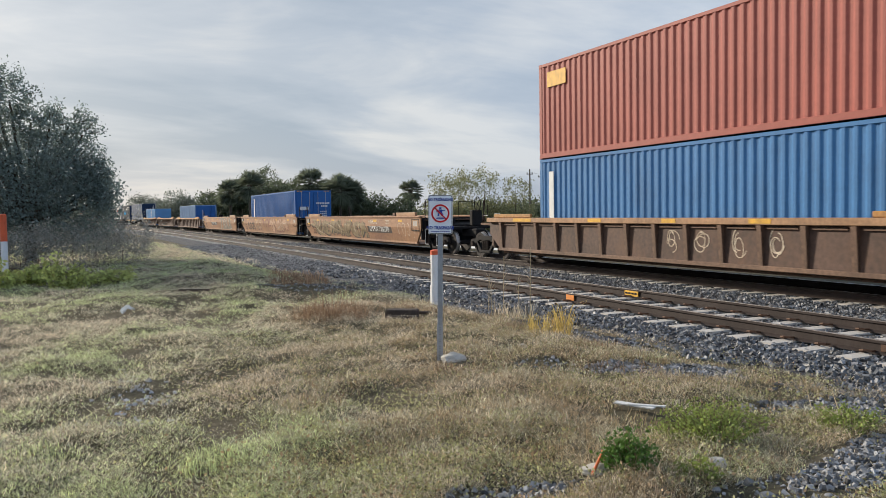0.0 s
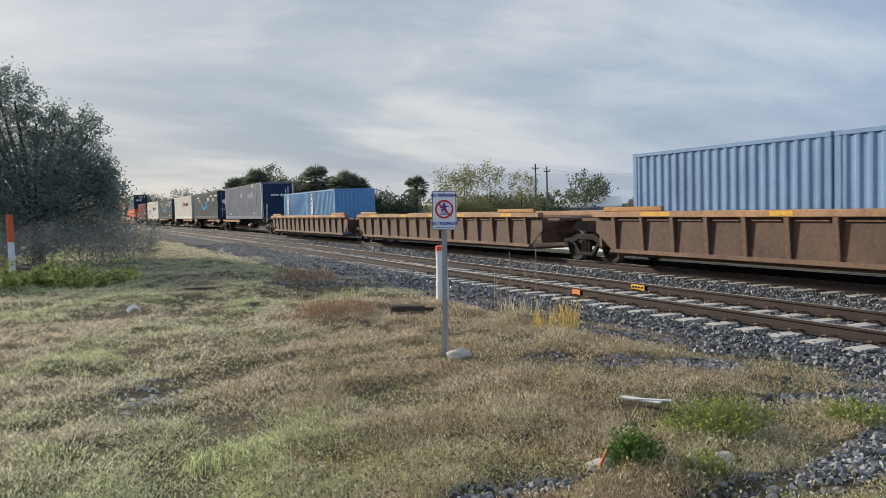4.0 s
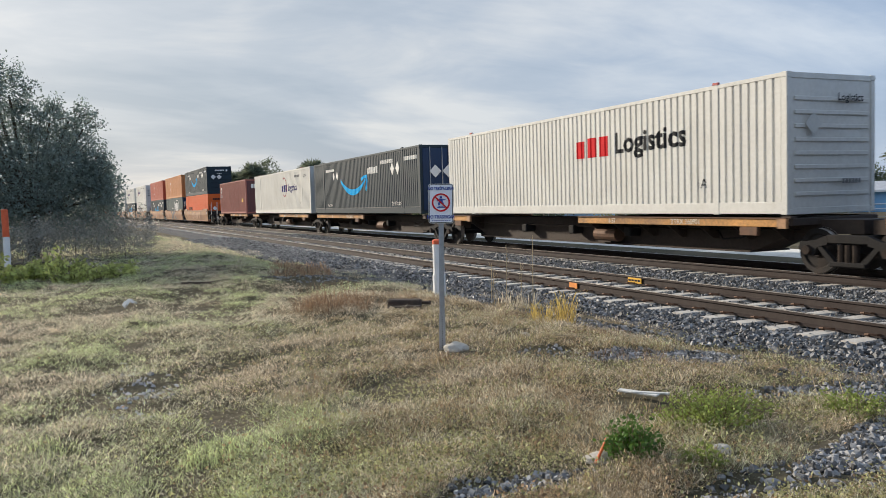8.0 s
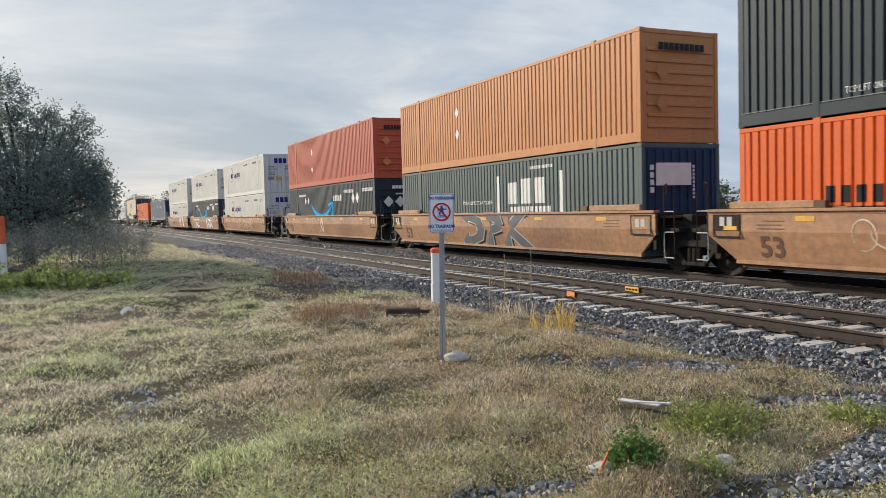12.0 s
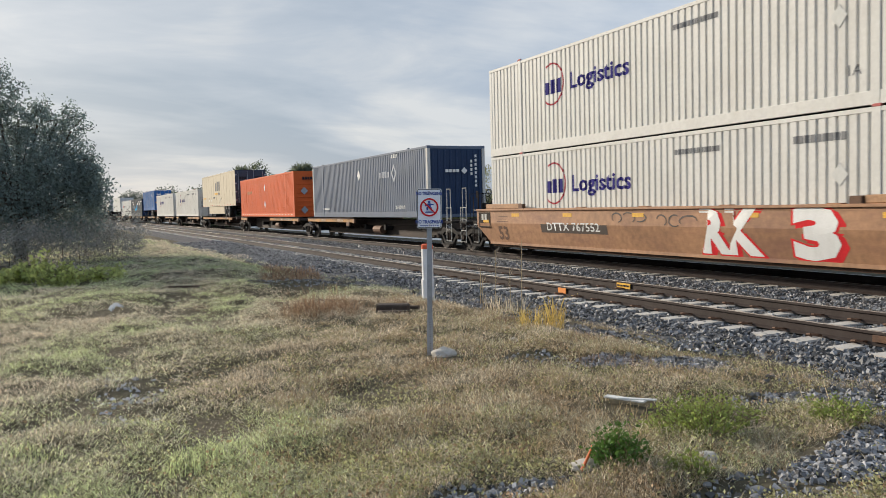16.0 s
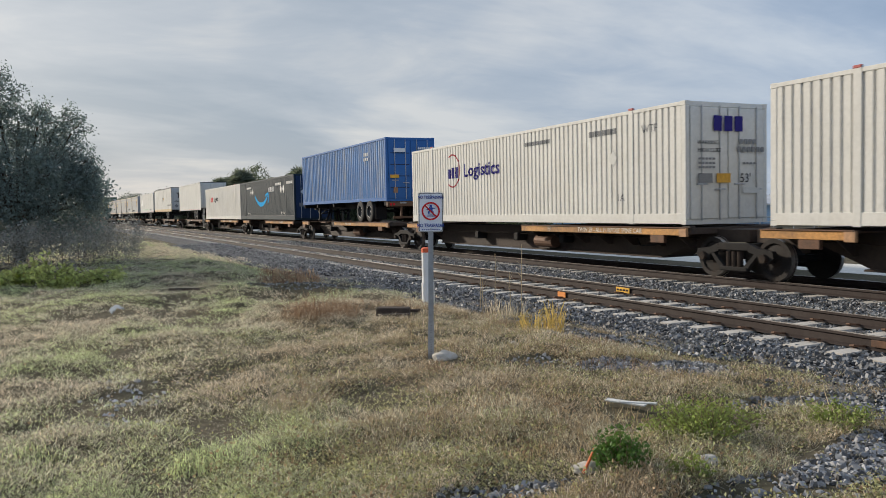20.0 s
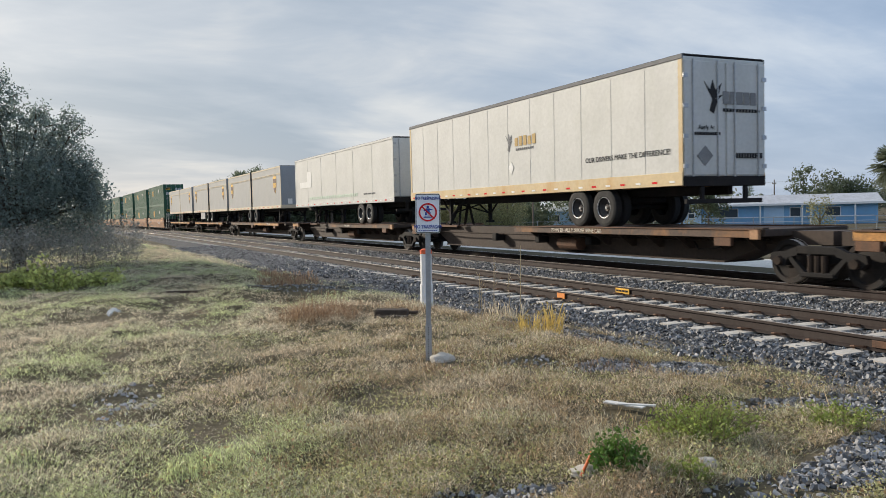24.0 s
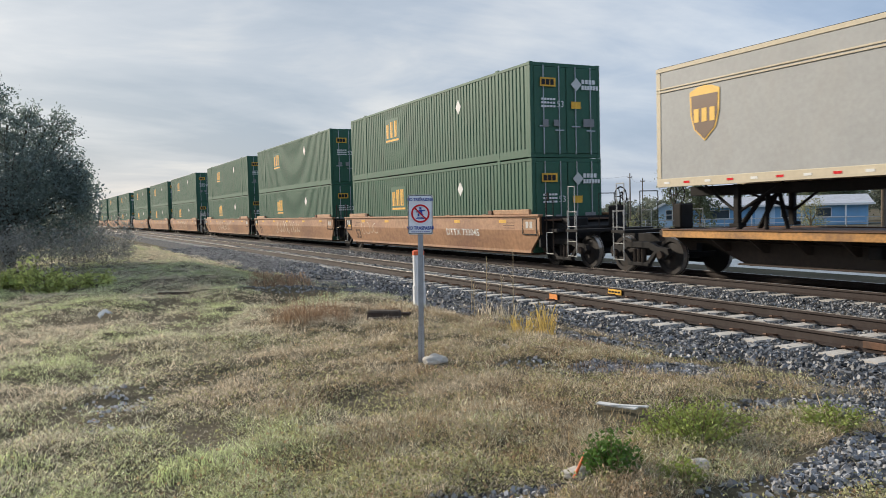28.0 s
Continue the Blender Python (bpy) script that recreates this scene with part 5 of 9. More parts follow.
def scribble(car, y0, y1, z0, z1, seed, material, w=0.03, off=0.006):
    """Looping illegible tag strokes between y0 and y1."""
    r = random.Random(seed)
    n = max(2, int(abs(y0 - y1) / 0.45))
    for i in range(n):
        cy = y0 + (y1 - y0) * (i + 0.5) / n
        ry, rz = abs(y1 - y0) / n * r.uniform(0.4, 0.75), (z1 - z0) / 2 * r.uniform(0.6, 1.0)
        cz, a0, sp = (z0 + z1) / 2, r.uniform(0, 6.28), r.choice((-1, 1)) * r.uniform(3.0, 6.0)
        bm = bm_new()
        stroke(bm, [(cy + ry * math.cos(a0 + sp * k / 13) * (1 - 0.3 * k / 13), cz + rz * math.sin(a0 + sp * k / 13)) for k in range(14)], w, off)
        part("graffiti_stroke", bm, material, car)


def sweep(bm, pts, w, off, point=1.0):
    """A pointed brush sweep, widest in its middle."""
    n = len(pts)
    rows = []
    for i in range(n):
        a, b = pts[max(0, i - 1)], pts[min(n - 1, i + 1)]
        dy, dz = b[0] - a[0], b[1] - a[1]
        l = math.hypot(dy, dz) or 1.0
        ww = w * math.sin(math.pi * (i + 0.25) / (n - 0.5)) ** point
        py, pz = -dz / l * ww / 2, dy / l * ww / 2
        rows.append([bm.verts.new((well_x(pts[i][1] + s * pz) - off, pts[i][0] + s * py, min(1.44, max(0.44, pts[i][1] + s * pz)))) for s in (-1, 1)])
    for p, q in zip(rows, rows[1:]):
        bm.faces.new((p[0], p[1], q[1], q[0]))


def wild_graffiti(car, y0, y1, z0, z1, seed, light, fill, dark):
    """A large illegible piece of interlocking pointed letters: dark shadow, fill and light edge."""
    r = random.Random(seed)
    n = max(3, int(abs(y0 - y1) / 0.95))
    h = z1 - z0
    sweeps = []
    for i in range(n):
        cy = y0 + (y1 - y0) * (i + 0.5) / n
        half = abs(y1 - y0) / n
        for k in range(5):
            up = r.uniform(0.75, 1.0) if k < 4 else r.uniform(0.4, 0.7)
            p0 = (cy + half * r.uniform(-0.55, 0.55), z0 + h * r.uniform(0.0, 0.25))
            p2 = (cy + half * (r.uniform(-0.9, 0.9) if k < 3 else r.uniform(-1.6, 1.6)), z0 + h * up)
            p1 = (cy + half * r.uniform(-1.3, 1.3), z0 + h * r.uniform(0.1, 0.9))
            pts = [tuple((1 - t / 12) ** 2 * p0[j] + 2 * t / 12 * (1 - t / 12) * p1[j] + (t / 12) ** 2 * p2[j] for j in (0, 1)) for t in range(13)]
            sweeps.append((pts, r.uniform(0.14, 0.34)))
    for m, grow, off, shift, nm in ((dark, 1.35, 0.005, 0.05, "graffiti_shadow"), (fill, 1.0, 0.009, 0.0, "graffiti_piece"), (light, 0.16, 0.013, -0.045, "graffiti_highlight")):
        bm = bm_new()
        for q, (pts, w) in enumerate(sweeps):
            if nm == "graffiti_highlight" and q % 3:
                continue
            sweep(bm, [(p[0] - shift, p[1] - shift) for p in pts], w * grow, off, 0.7 if grow > 0.5 else 1.2)
        tagged(part(nm, bm, m, car), kind="stuff")


def bubble_letters(car, text, y, z, size, sx, fill, edge, dark):
    """Fat outlined letters with a dark shadow to one side."""
    well_text(car, text, y - 0.10, z - 0.06, size, dark, 0.11, sx, 0.004, "graffiti_shadow")
    well_text(car, text, y, z, size, edge, 0.11, sx, 0.008, "graffiti_outline")
    well_text(car, text, y, z, size, fill, 0.075, sx, 0.012, "graffiti_letters")


def number_board(car, s, y, z, width, board=True):
    if board:
        bm = bm_new()
        hw, z0, z1 = width / 2 + 0.12, z - 0.17, z + 0.17
        vs = [bm.verts.new((well_x(zz) - 0.005, yy, zz)) for yy, zz in ((y + hw, z0), (y - hw, z0), (y - hw, min(z1, 1.06)), (y + hw, min(z1, 1.06)))]
        bm.faces.new(vs)
        part("number_patch", bm, mat_patch, car, "dark patch behind the car number")
    well_text(car, s, y, z, 0.235, WHITE, 0.012, width / (0.235 * len(s) * 0.86), 0.009, "car_number")


mat_patch = mat("dark brown patch", (0.07, 0.05, 0.04), 0.7, 0, 0.2, 3)


# -- the leading units --
ride(rib_well("rust-brown ribbed well car with yellow top chord carrying stacked containers", 19.4), 15.6)
w0 = TRAIN[-1][0]


def chalk_tag(car, y, z, ry, rz, seed, material, n=3, w=0.022):
    """An illegible chalk tag of looping strokes on the sheet of a ribbed car."""
    rr = random.Random(seed)
    for k in range(n):
        a0, sp = rr.uniform(0, 6.28), rr.choice((-1, 1)) * rr.uniform(2.6, 5.2)
        cy, cz, qy, qz = y + ry * rr.uniform(-0.3, 0.3), z + rz * rr.uniform(-0.35, 0.35), ry * rr.uniform(0.45, 0.8), rz * rr.uniform(0.4, 0.75)
        pts = [(cy + qy * math.cos(a0 + sp * i / 14) * (1 - 0.35 * i / 14), cz + qz * math.sin(a0 + sp * i / 14)) for i in range(15)]
        bm, rows = bm_new(), []
        for i, p in enumerate(pts):
            q0, q1 = pts[max(0, i - 1)], pts[min(14, i + 1)]
            l = math.hypot(q1[0] - q0[0], q1[1] - q0[1]) or 1.0
            oy, oz = -(q1[1] - q0[1]) / l * w / 2, (q1[0] - q0[0]) / l * w / 2
            rows.append([bm.verts.new((-1.386 - 0.001 * k, p[0] + e * oy, p[1] + e * oz)) for e in (-1, 1)])
        for p, q in zip(rows, rows[1:]):
            bm.faces.new((p[0], p[1], q[1], q[0]))
        part("graffiti_stroke", bm, material, car)


for k, y in enumerate((-0.55, -1.6, -2.65, -3.75)):
    chalk_tag(w0, y, 0.88, 0.30, 0.36, 40 + k, CHALK, 4)
chalk_tag(w0, -6.4, 1.0, 0.34, 0.12, 47, CHALK)
c = ride(container("blue 40 ft container in the well of a ribbed car", 12.19, 2.44, 2.896, P_BLUE, "corr", False), 21.27 - 6.095, WELL_Z)
part("label_plate", flat_side(bm_new(), [(5.3, 0.6), (5.55, 0.6), (5.55, 2.5), (5.3, 2.5)], -1.228), WHITE, c)
c = ride(container("brick red 40 ft container stacked on a blue one", 12.19, 2.44, 2.896, P_BRICK, "corr", False), 21.27 - 6.095, WELL_Z + 2.906)
part("label_plate", flat_side(bm_new(), [(4.6, 2.15), (5.6, 2.15), (5.6, 2.6), (4.6, 2.6)], -1.228), YELLOW, c)

wb = ride(well_car("empty weathered tan well car with chalk graffiti", 19.6, True, True, False), 39.0)
well_text(wb, "PITHON", -3.05, 1.26, 0.20, CHALK, 0.01, 1.2)
well_text(wb, "220", -5.05, 1.26, 0.20, CHALK, 0.01, 1.2)
number_board(wb, "DTTX 726270", -3.9, 0.93, 2.95)
well_text(wb, "B", -1.8, 0.95, 0.18, DARKTXT)
wild_graffiti(wb, 6.9, -2.0, 0.50, 1.40, 3, CHALK, OLIVEG, INK)
well_text(wb, "53", 7.4, 0.92, 0.24, DARKTXT)
scribble(wb, -6.2, -8.2, 0.55, 1.38, 31, CHALK, 0.035)
wc = ride(well_car("weathered tan well car carrying a deep blue container", 19.6), 58.9)
well_text(wc, "doos", 5.1, 0.92, 0.88, INK, 0.02, 1.05)
scribble(wc, 3.6, 1.5, 0.6, 1.38, 33, CHALK, 0.045)
scribble(wc, 3.2, 1.7, 0.55, 1.05, 34, INK, 0.05)
for k, (ya, yb) in enumerate(((1.0, 0.35), (0.2, -0.45), (-0.6, -1.3))):
    bm = bm_new()
    stroke(bm, [(ya, 1.33), ((ya + yb) / 2, 1.33), (yb, 1.33)], 0.16) if k < 2 else stroke(bm, [(ya, 1.42), ((ya + yb) / 2, 1.1), (yb, 0.8)], 0.16)
    stroke(bm, [((ya + yb) / 2, 1.32), ((ya + yb) / 2, 1.05), ((ya + yb) / 2, 0.8)], 0.16) if k < 2 else stroke(bm, [(yb, 1.42), ((ya + yb) / 2, 1.1), (ya, 0.8)], 0.16)
    part("painted_mark", bm, MAUVE, wc)
wild_graffiti(wc, -1.7, -6.6, 0.52, 1.42, 5, CHALK, CHALKP, MAUVE)
c = ride(container("deep blue 45 ft container low in a tan well car", 13.72, 2.44, 2.896, P_DBLUE, "doors", True), 51.39 + 6.86, WELL_Z)
part("label_plate", flat_side(bm_new(), [(5.5, 0.9), (5.75, 0.9), (5.75, 2.6), (5.5, 2.6)], -1.228), WHITE, c)
end_plate(c, -0.95, -0.35, 1.60, 1.82, -6.95, WHITE)
end_bars(c, 0.18, 1.98, 8, 0.085, 0.12, WHITE, -6.95)
end_bars(c, 0.50, 1.80, 4, 0.085, 0.11, WHITE, -6.95)
for k in range(4):
    end_bars(c, 0.42, 1.45 - 0.14 * k, 4, 0.09, 0.08, WHITE, -6.95)
end_plate(c, -0.45, -0.25, 1.05, 1.35, -6.95, PALEPOST)
bm = bm_new()
for k in range(4):
    for x in (-1.1, 0.72):
        prism(bm, [(x + 0.1 * k, 2.80), (x + 0.05 + 0.1 * k, 2.80), (x + 0.08 + 0.1 * k, 2.87), (x + 0.03 + 0.1 * k, 2.87)], 'y', -6.875, -6.868)
tagged(part("hazard_stripes", bm, YELLOW, c), kind="stuff")
side_text(c, "45", -6.0, 1.1, 0.5, WHITE, -1.235, 0.02)
wa = ride(well_car("empty weathered tan well car with faded numbers", 19.6, False, False, True), 79.0)
number_board(wa, "DTTX 726270", 2.25, 0.94, 2.9)
well_text(wa, "A", 0.16, 0.92, 0.20, DARKTXT)
scribble(wa, 4.9, 3.4, 0.52, 1.35, 4, CHALK, 0.03)
scribble(wa, 6.2, 5.4, 0.95, 1.3, 6, CHALK, 0.02)
scribble(wa, -1.0, -1.6, 1.15, 1.4, 7, CHALK, 0.02)
bubble_letters(wa, "PERB", -3.55, 0.93, 1.0, 1.75, SMOKEG, CHALK, SLATE)
scribble(wa, -6.3, -7.2, 1.0, 1.4, 17, CHALK, 0.02)
for u, lab in ((99.9, "rust-brown ribbed well car carrying two short blue containers"), (120.7, "empty rust-brown ribbed well car with yellow top chord"), (140.6, "rust-brown ribbed well car carrying light blue containers")):
    ride(rib_well(lab, 19.9), u)
chalk_tag(TRAIN[-1][0], 7.9, 0.85, 0.30, 0.25, 51, CHALK)
chalk_tag(TRAIN[-1][0], 6.75, 0.90, 0.34, 0.22, 52, CHALK, 4)
side_text(TRAIN[-1][0], "DTTX", 5.45, 0.92, 0.19, CHALKW, -1.387, 0.01, 0.8, "car_lettering")
chalk_tag(TRAIN[-1][0], 2.2, 0.85, 0.34, 0.28, 53, CHALK, 4)
for u in (95.24, 101.36):
    ride(container("sun-faded blue 20 ft container low in a ribbed well car", 6.06, 2.44, 2.59, P_PALEB, "corr", False, end_mat=P_DBLUE), u + 3.03, WELL_Z)
for u in (134.36, 140.48):
    c = ride(container("light blue 20 ft container low in a ribbed well car", 6.06, 2.44, 2.59, P_LBLUE, "corr", False), u + 3.03, WELL_Z)
    part("label_plate", flat_side(bm_new(), [(1.62, 0.95), (2.02, 0.95), (2.02, 2.42), (1.62, 2.42)], -1.228), WHITE, c, "white plate with a name")
    for k in range(5):
        part("name_print", flat_side(bm_new(), [(1.74, 1.06 + 0.28 * k), (1.90, 1.06 + 0.28 * k), (1.90, 1.22 + 0.28 * k), (1.74, 1.22 + 0.28 * k)], -1.233), P_BLUE, c)

# shaded copy of the red-brown paint, for the end turned from the sun
P_MAROON_SHADED = paint("maroon end paint darkened for shade", (0.13, 0.055, 0.058), (0.09, 0.04, 0.04), 0.3)
PALEPRINT = mat("worn pale print", (0.42, 0.45, 0.50), 0.8, 0, 0.12, 4.0, (0.2, 0.23, 0.28), 0.4, spec=0.2)
# -- spine cars with single containers --

def spine_run(fronts, lens, first_lab, beams):
    """Spine units under a run of loads, joined half way between them."""
    joints = [fronts[0] - 1.45]
    for i in range(len(fronts) - 1):
        joints.append((fronts[i] + lens[i] + fronts[i + 1]) / 2)
    joints.append(fronts[-1] + lens[-1] + 1.2)
    for i in range(len(fronts)):
        mid = (joints[i] + joints[i + 1]) / 2
        lo, hi = joints[i] - mid, joints[i + 1] - mid
        b = [(lo + 1.2, lo + 8.6)] if beams[i] == "f" else [(hi - 9.3, hi - 0.9)] if beams[i] == "r" else [(lo + 1.2, 0.9), (hi - 2.3, hi - 1.0)] if beams[i] == "p" else [(lo + 2.8, -0.35), (-0.25, hi - 1.2)]
        if beams[i] == "f":
            b.append((hi - 3.2, hi - 1.0))
        car = spine_car(first_lab, lo, hi, b, front_truck=(i == 0), hitch=(hi - 3.3) if beams[i] in "px" else None)
        yb = (b[0][0] + b[0][1]) / 2
        side_text(car, ("TTRX 371113", "TWIN 28 - ALL PURPOSE SPINE CAR", "TTRX 360901", "TTAX 355045", "TTRX 360700")[i % 5], yb + (1.6 if beams[i] == "p" else -2.0 if beams[i] == "r" else -0.75), 1.035, 0.11 if beams[i] == "p" else 0.125, CHALKW, -1.336, 0.012, 1.0, "car_lettering")
        if beams[i] != "p":
            side_text(car, ("2-28 / 1-57", "53", "1-57", "53", "2-28 / 1-57")[i % 5], yb + (1.0 if beams[i] == "r" else 2.1), 1.035, 0.125, CHALKW, -1.336, 0.012, 1.0, "car_lettering")
        if i == 0:
            end_gear(car, lo - 0.1, -1)
        if i == len(fronts) - 1:
            end_gear(car, hi + 0.1, 1)
        ride(car, mid)
    return joints


spine_run([153.6, 174.27, 192.81, 211.81, 228.95, 249.2], [16.15] * 5 + [12.19], "dark spine car with worn orange deck beams and brown centre beam", "rffrff")
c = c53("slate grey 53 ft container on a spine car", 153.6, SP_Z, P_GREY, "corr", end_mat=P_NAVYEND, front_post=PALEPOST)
umax_print(c)
c = c53("charcoal 53 ft container with a light blue arrow print", 174.27, SP_Z, P_NAVY, "doors", end_mat=P_NAVYEND)
prime_print(c)
c = c53("off-white 53 ft container with red and black lettering", 192.81, SP_Z, P_WHITE, "ribs")
blocks(c, -0.60, -2.25, 1.58, 2.12, 3, REDTXT)
side_text(c, "Logistics", -3.75, 1.86, 0.54, DARKTXT, SF, 0.035, 1.08)
side_text(c, "1A", -5.62, 0.70, 0.22, DARKTXT, SF)
for y in (-6.1, 6.1):
    part("lift_pad", box(bm_new(), -1.31, -1.25, y - 0.09, y + 0.09, 2.88, 2.94, 0.01), PADRED, c, "faded red lift pad")
end_text(c, "Logistics", 0.45, 2.40, 0.16, DARKTXT, -8.15, 0.02)
end_diamond(c, -0.6, 1.85, 0.24, -8.12, P_TRAILW)
end_bars(c, 0.2, 0.62, 6, 0.07, 0.1, GREYTXT, -8.15)
c = c53("charcoal 53 ft container with a light blue arrow print", 211.81, SP_Z, P_NAVY, "doors", end_mat=P_NAVYEND)
prime_print(c)
c = c53("off-white 53 ft container with navy lettering and a red ring", 228.95, SP_Z, P_WHITE, "ribs")
stg_print(c, False, True)
c = ride(container("faded red-brown 40 ft container on a spine car", 12.19, 2.44, 2.896, P_MAROON, "corr", False, end_mat=P_MAROON_SHADED), 249.2 + 6.095, SP_Z - 0.03)
end_bars(c, -0.75, 2.15, 3, 0.2, 0.34, WHITE, -6.17, 1.15)
part("label_plate", flat_side(bm_new(), [(-5.0, 1.0), (-4.4, 1.0), (-4.4, 1.3), (-5.0, 1.3)], -1.23), YELLOW, c)
bm = bm_new()
for i in range(3):
    flat_side(bm, [(5.0, 2.25 - 0.38 * i), (5.26, 2.25 - 0.38 * i), (5.26, 2.52 - 0.38 * i), (5.0, 2.52 - 0.38 * i)], -1.23)
part("small_print", bm, WHITE, c)
end_plate(c, 0.5, 0.8, 0.9, 1.1, -6.17, YELLOW)

# -- stacked well cars --
LAB_W = "weathered tan well car with graffiti carrying stacked containers"
for i, u in enumerate((268.51, 287.92, 307.60, 330.94, 350.42, 370.12)):
    w = ride(well_car(LAB_W, 19.5, i in (0, 3), i in (0, 3), i in (2, 5)), u + 8.075)
    if i == 0:
        wild_graffiti(w, 2.5, -3.6, 0.5, 1.40, 8, CHALK, CHALKP, FADED)
        scribble(w, 5.2, 3.2, 0.7, 1.35, 5, CHALK, 0.03)
    elif i == 1:
        bubble_letters(w, "DPK", -0.3, 0.92, 0.98, 1.75, SLATE, PALEPRINT, DARKTXT)
        scribble(w, 4.0, 3.2, 0.5, 1.3, 8, INK, 0.025)
    elif i == 2:
        outlined(w, "10", 0.5, 0.92, 0.7, CHALK, FADED, 1.2)
        scribble(w, 3.2, 1.6, 0.6, 1.4, 9, CHALK, 0.035)
    elif i == 3:
        wild_graffiti(w, 1.8, -4.5, 0.5, 1.40, 11, CHALK, CHALKP, FADED)
    elif i == 4:
        bubble_letters(w, "THREE", 4.05, 0.90, 0.82, 0.78, WHITE, INK, INK)
        bubble_letters(w, "RAOK", -3.55, 0.90, 0.92, 0.98, WHITE, INK, SLATE)
        scribble(w, 2.2, 0.8, 1.05, 1.38, 12, INK, 0.02)
        for k, y in ((0, -6.1), (1, -7.0), (2, -7.5)):
            bars(w, y, 1.30, 2, 0.10, 0.12, DARKTXT, -1.512)
    else:
        number_board(w, "DTTX 767552", 3.1, 0.98, 3.0)
        scribble(w, 1.3, -0.1, 1.12, 1.4, 13, INK, 0.04)
        scribble(w, -0.4, -1.85, 1.05, 1.35, 14, INK, 0.04)
        bubble_letters(w, "RK", -2.7, 0.92, 0.92, 1.0, WHITE, REDTXT, REDTXT)
        bubble_letters(w, "3", -5.0, 0.92, 0.94, 1.75, WHITE, REDTXT, REDTXT)
a, b = stack(268.51, ("bright orange 53 ft container in a well car", P_ORANGE, "ribs"), ("charcoal 53 ft container stacked on an orange one", P_NAVY, "ribs"))
prime_print(b, False)
end_bars(a, -0.75, 2.25, 9, 0.14, 0.18, DARKTXT, -8.15, 1.2)
end_diamond(a, -0.6, 1.35, 0.24, -8.15)
bars(a, 5.9, 1.27, 9, 0.20, 0.32, DARKTXT, gap=1.65)
bars(a, 5.9, 1.15, 1, 2.9, 0.05, DARKTXT)
a, b = stack(287.92, ("grey-green 53 ft container with a navy end in a well car", P_CSX, "corr", P_NAVYEND), ("faded orange 53 ft container on a grey-green one", P_TAN, "ribs"))
end_plate(a, -0.91, 0.24, 1.80, 2.38, -8.15, WHITE)
bm = bm_new()
for k in range(4):
    box(bm, -1.10, -0.98, -8.153, -8.147, 1.62 + 0.19 * k, 1.76 + 0.19 * k)
for k in range(9):
    box(bm, 0.30, 0.36, -8.153, -8.147, 1.45 + 0.1 * k, 1.52 + 0.1 * k)
part("small_print", bm, WHITE, a)
blocks(a, -1.22, -3.70, 1.45, 2.25, 3, WHITE)
bars(a, -1.3, 1.18, 10, 0.19, 0.18, WHITE)
for y in (-0.45, -4.30):
    part("bar_print", flat_side(bm_new(), [(y, 1.1), (y - 0.16, 1.1), (y - 0.16, 2.40), (y, 2.40)], SF), WHITE, a)
side_text(a, "How tomorrow moves", 1.05, 1.55, 0.20, WHITE, SF, 0.0, 0.86, shear=0.25)
bars(a, -2.6, 2.52, 10, 0.1, 0.1, WHITE)
end_bars(b, -0.75, 2.35, 9, 0.14, 0.18, DARKTXT, -8.15, 1.2)
for z in (1.2, 2.0):
    diamond(b, 2.5, z, 0.2)
    end_diamond(b, -0.65, z - 0.2, 0.22, -8.15, P_TAN)
a, b = stack(307.60, ("charcoal 53 ft container in a well car", P_NAVY, "ribs"), ("orange-red 53 ft container stacked on a charcoal one", P_RED, "ribs"))
prime_print(a, False)
end_bars(b, -0.75, 2.35, 9, 0.14, 0.18, DARKTXT, -8.15, 1.2)
for z in (1.0, 2.0):
    diamond(b, 2.5, z, 0.2)
    end_diamond(b, -0.65, z - 0.2, 0.22, -8.15, P_TAN)
for i, u in enumerate((330.94, 350.42, 370.12)):
    low = ("off-white 53 ft container in a well car", P_WHITE, "doors") if i != 1 else ("charcoal 53 ft container in a well car", P_NAVY, "doors")
    a, b = stack(u, low, ("off-white 53 ft container on top of another", P_WHITE, "doors"))
    stg_print(b)
    if i == 1:
        prime_print(a)
    else:
        stg_print(a)

# -- spine cars with containers and road trailers --
fr = [391.53, 411.92, 430.19, 449.43, 468.04, 487.34, 502.87, 519.16, 538.13, 559.65, 577.69, 597.48, 616.01, 635.14]
ln = [16.15, 16.15, 16.15, 16.15, 16.15, 13.72, 16.15, 16.15, 14.63, 16.15, 16.15, 17.6, 17.8, 17.0]
LAB_S = "dark spine car with worn orange deck beams and brown centre beam"
spine_run(fr[:3], ln[:3], LAB_S, "rfx")
spine_run(fr[3:8], ln[3:8], LAB_S, "ffpff")
spine_run(fr[8:], ln[8:], LAB_S, "pppxxx")
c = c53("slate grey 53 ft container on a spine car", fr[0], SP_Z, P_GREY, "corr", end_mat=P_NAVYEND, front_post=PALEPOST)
umax_print(c)
c = c53("bright orange 53 ft container on a spine car", fr[1], SP_Z, P_ORANGE, "ribs")
end_bars(c, -0.75, 2.35, 9, 0.14, 0.18, DARKTXT, -8.15, 1.2)
for z in (0.89, 2.09):
    diamond(c, -0.17, z, 0.25)
    end_diamond(c, -0.65, z - 0.45, 0.24, -8.15, P_GREYT)
blocks(c, 5.62, 3.9, 1.72, 1.96, 9, P_TAN)
n = 20
for i in range(n):
    part("reflector", cached("oref", lambda: mesh_of("reflector", box(bm_new(), -0.004, 0.004, -0.14, 0.14, -0.025, 0.025), WHITE)), WHITE, c, at=pose(-1.299, -7.4 + 14.8 * i / (n - 1), 0.16))
DECK = 1.15
TX = -1.29 - 0.012
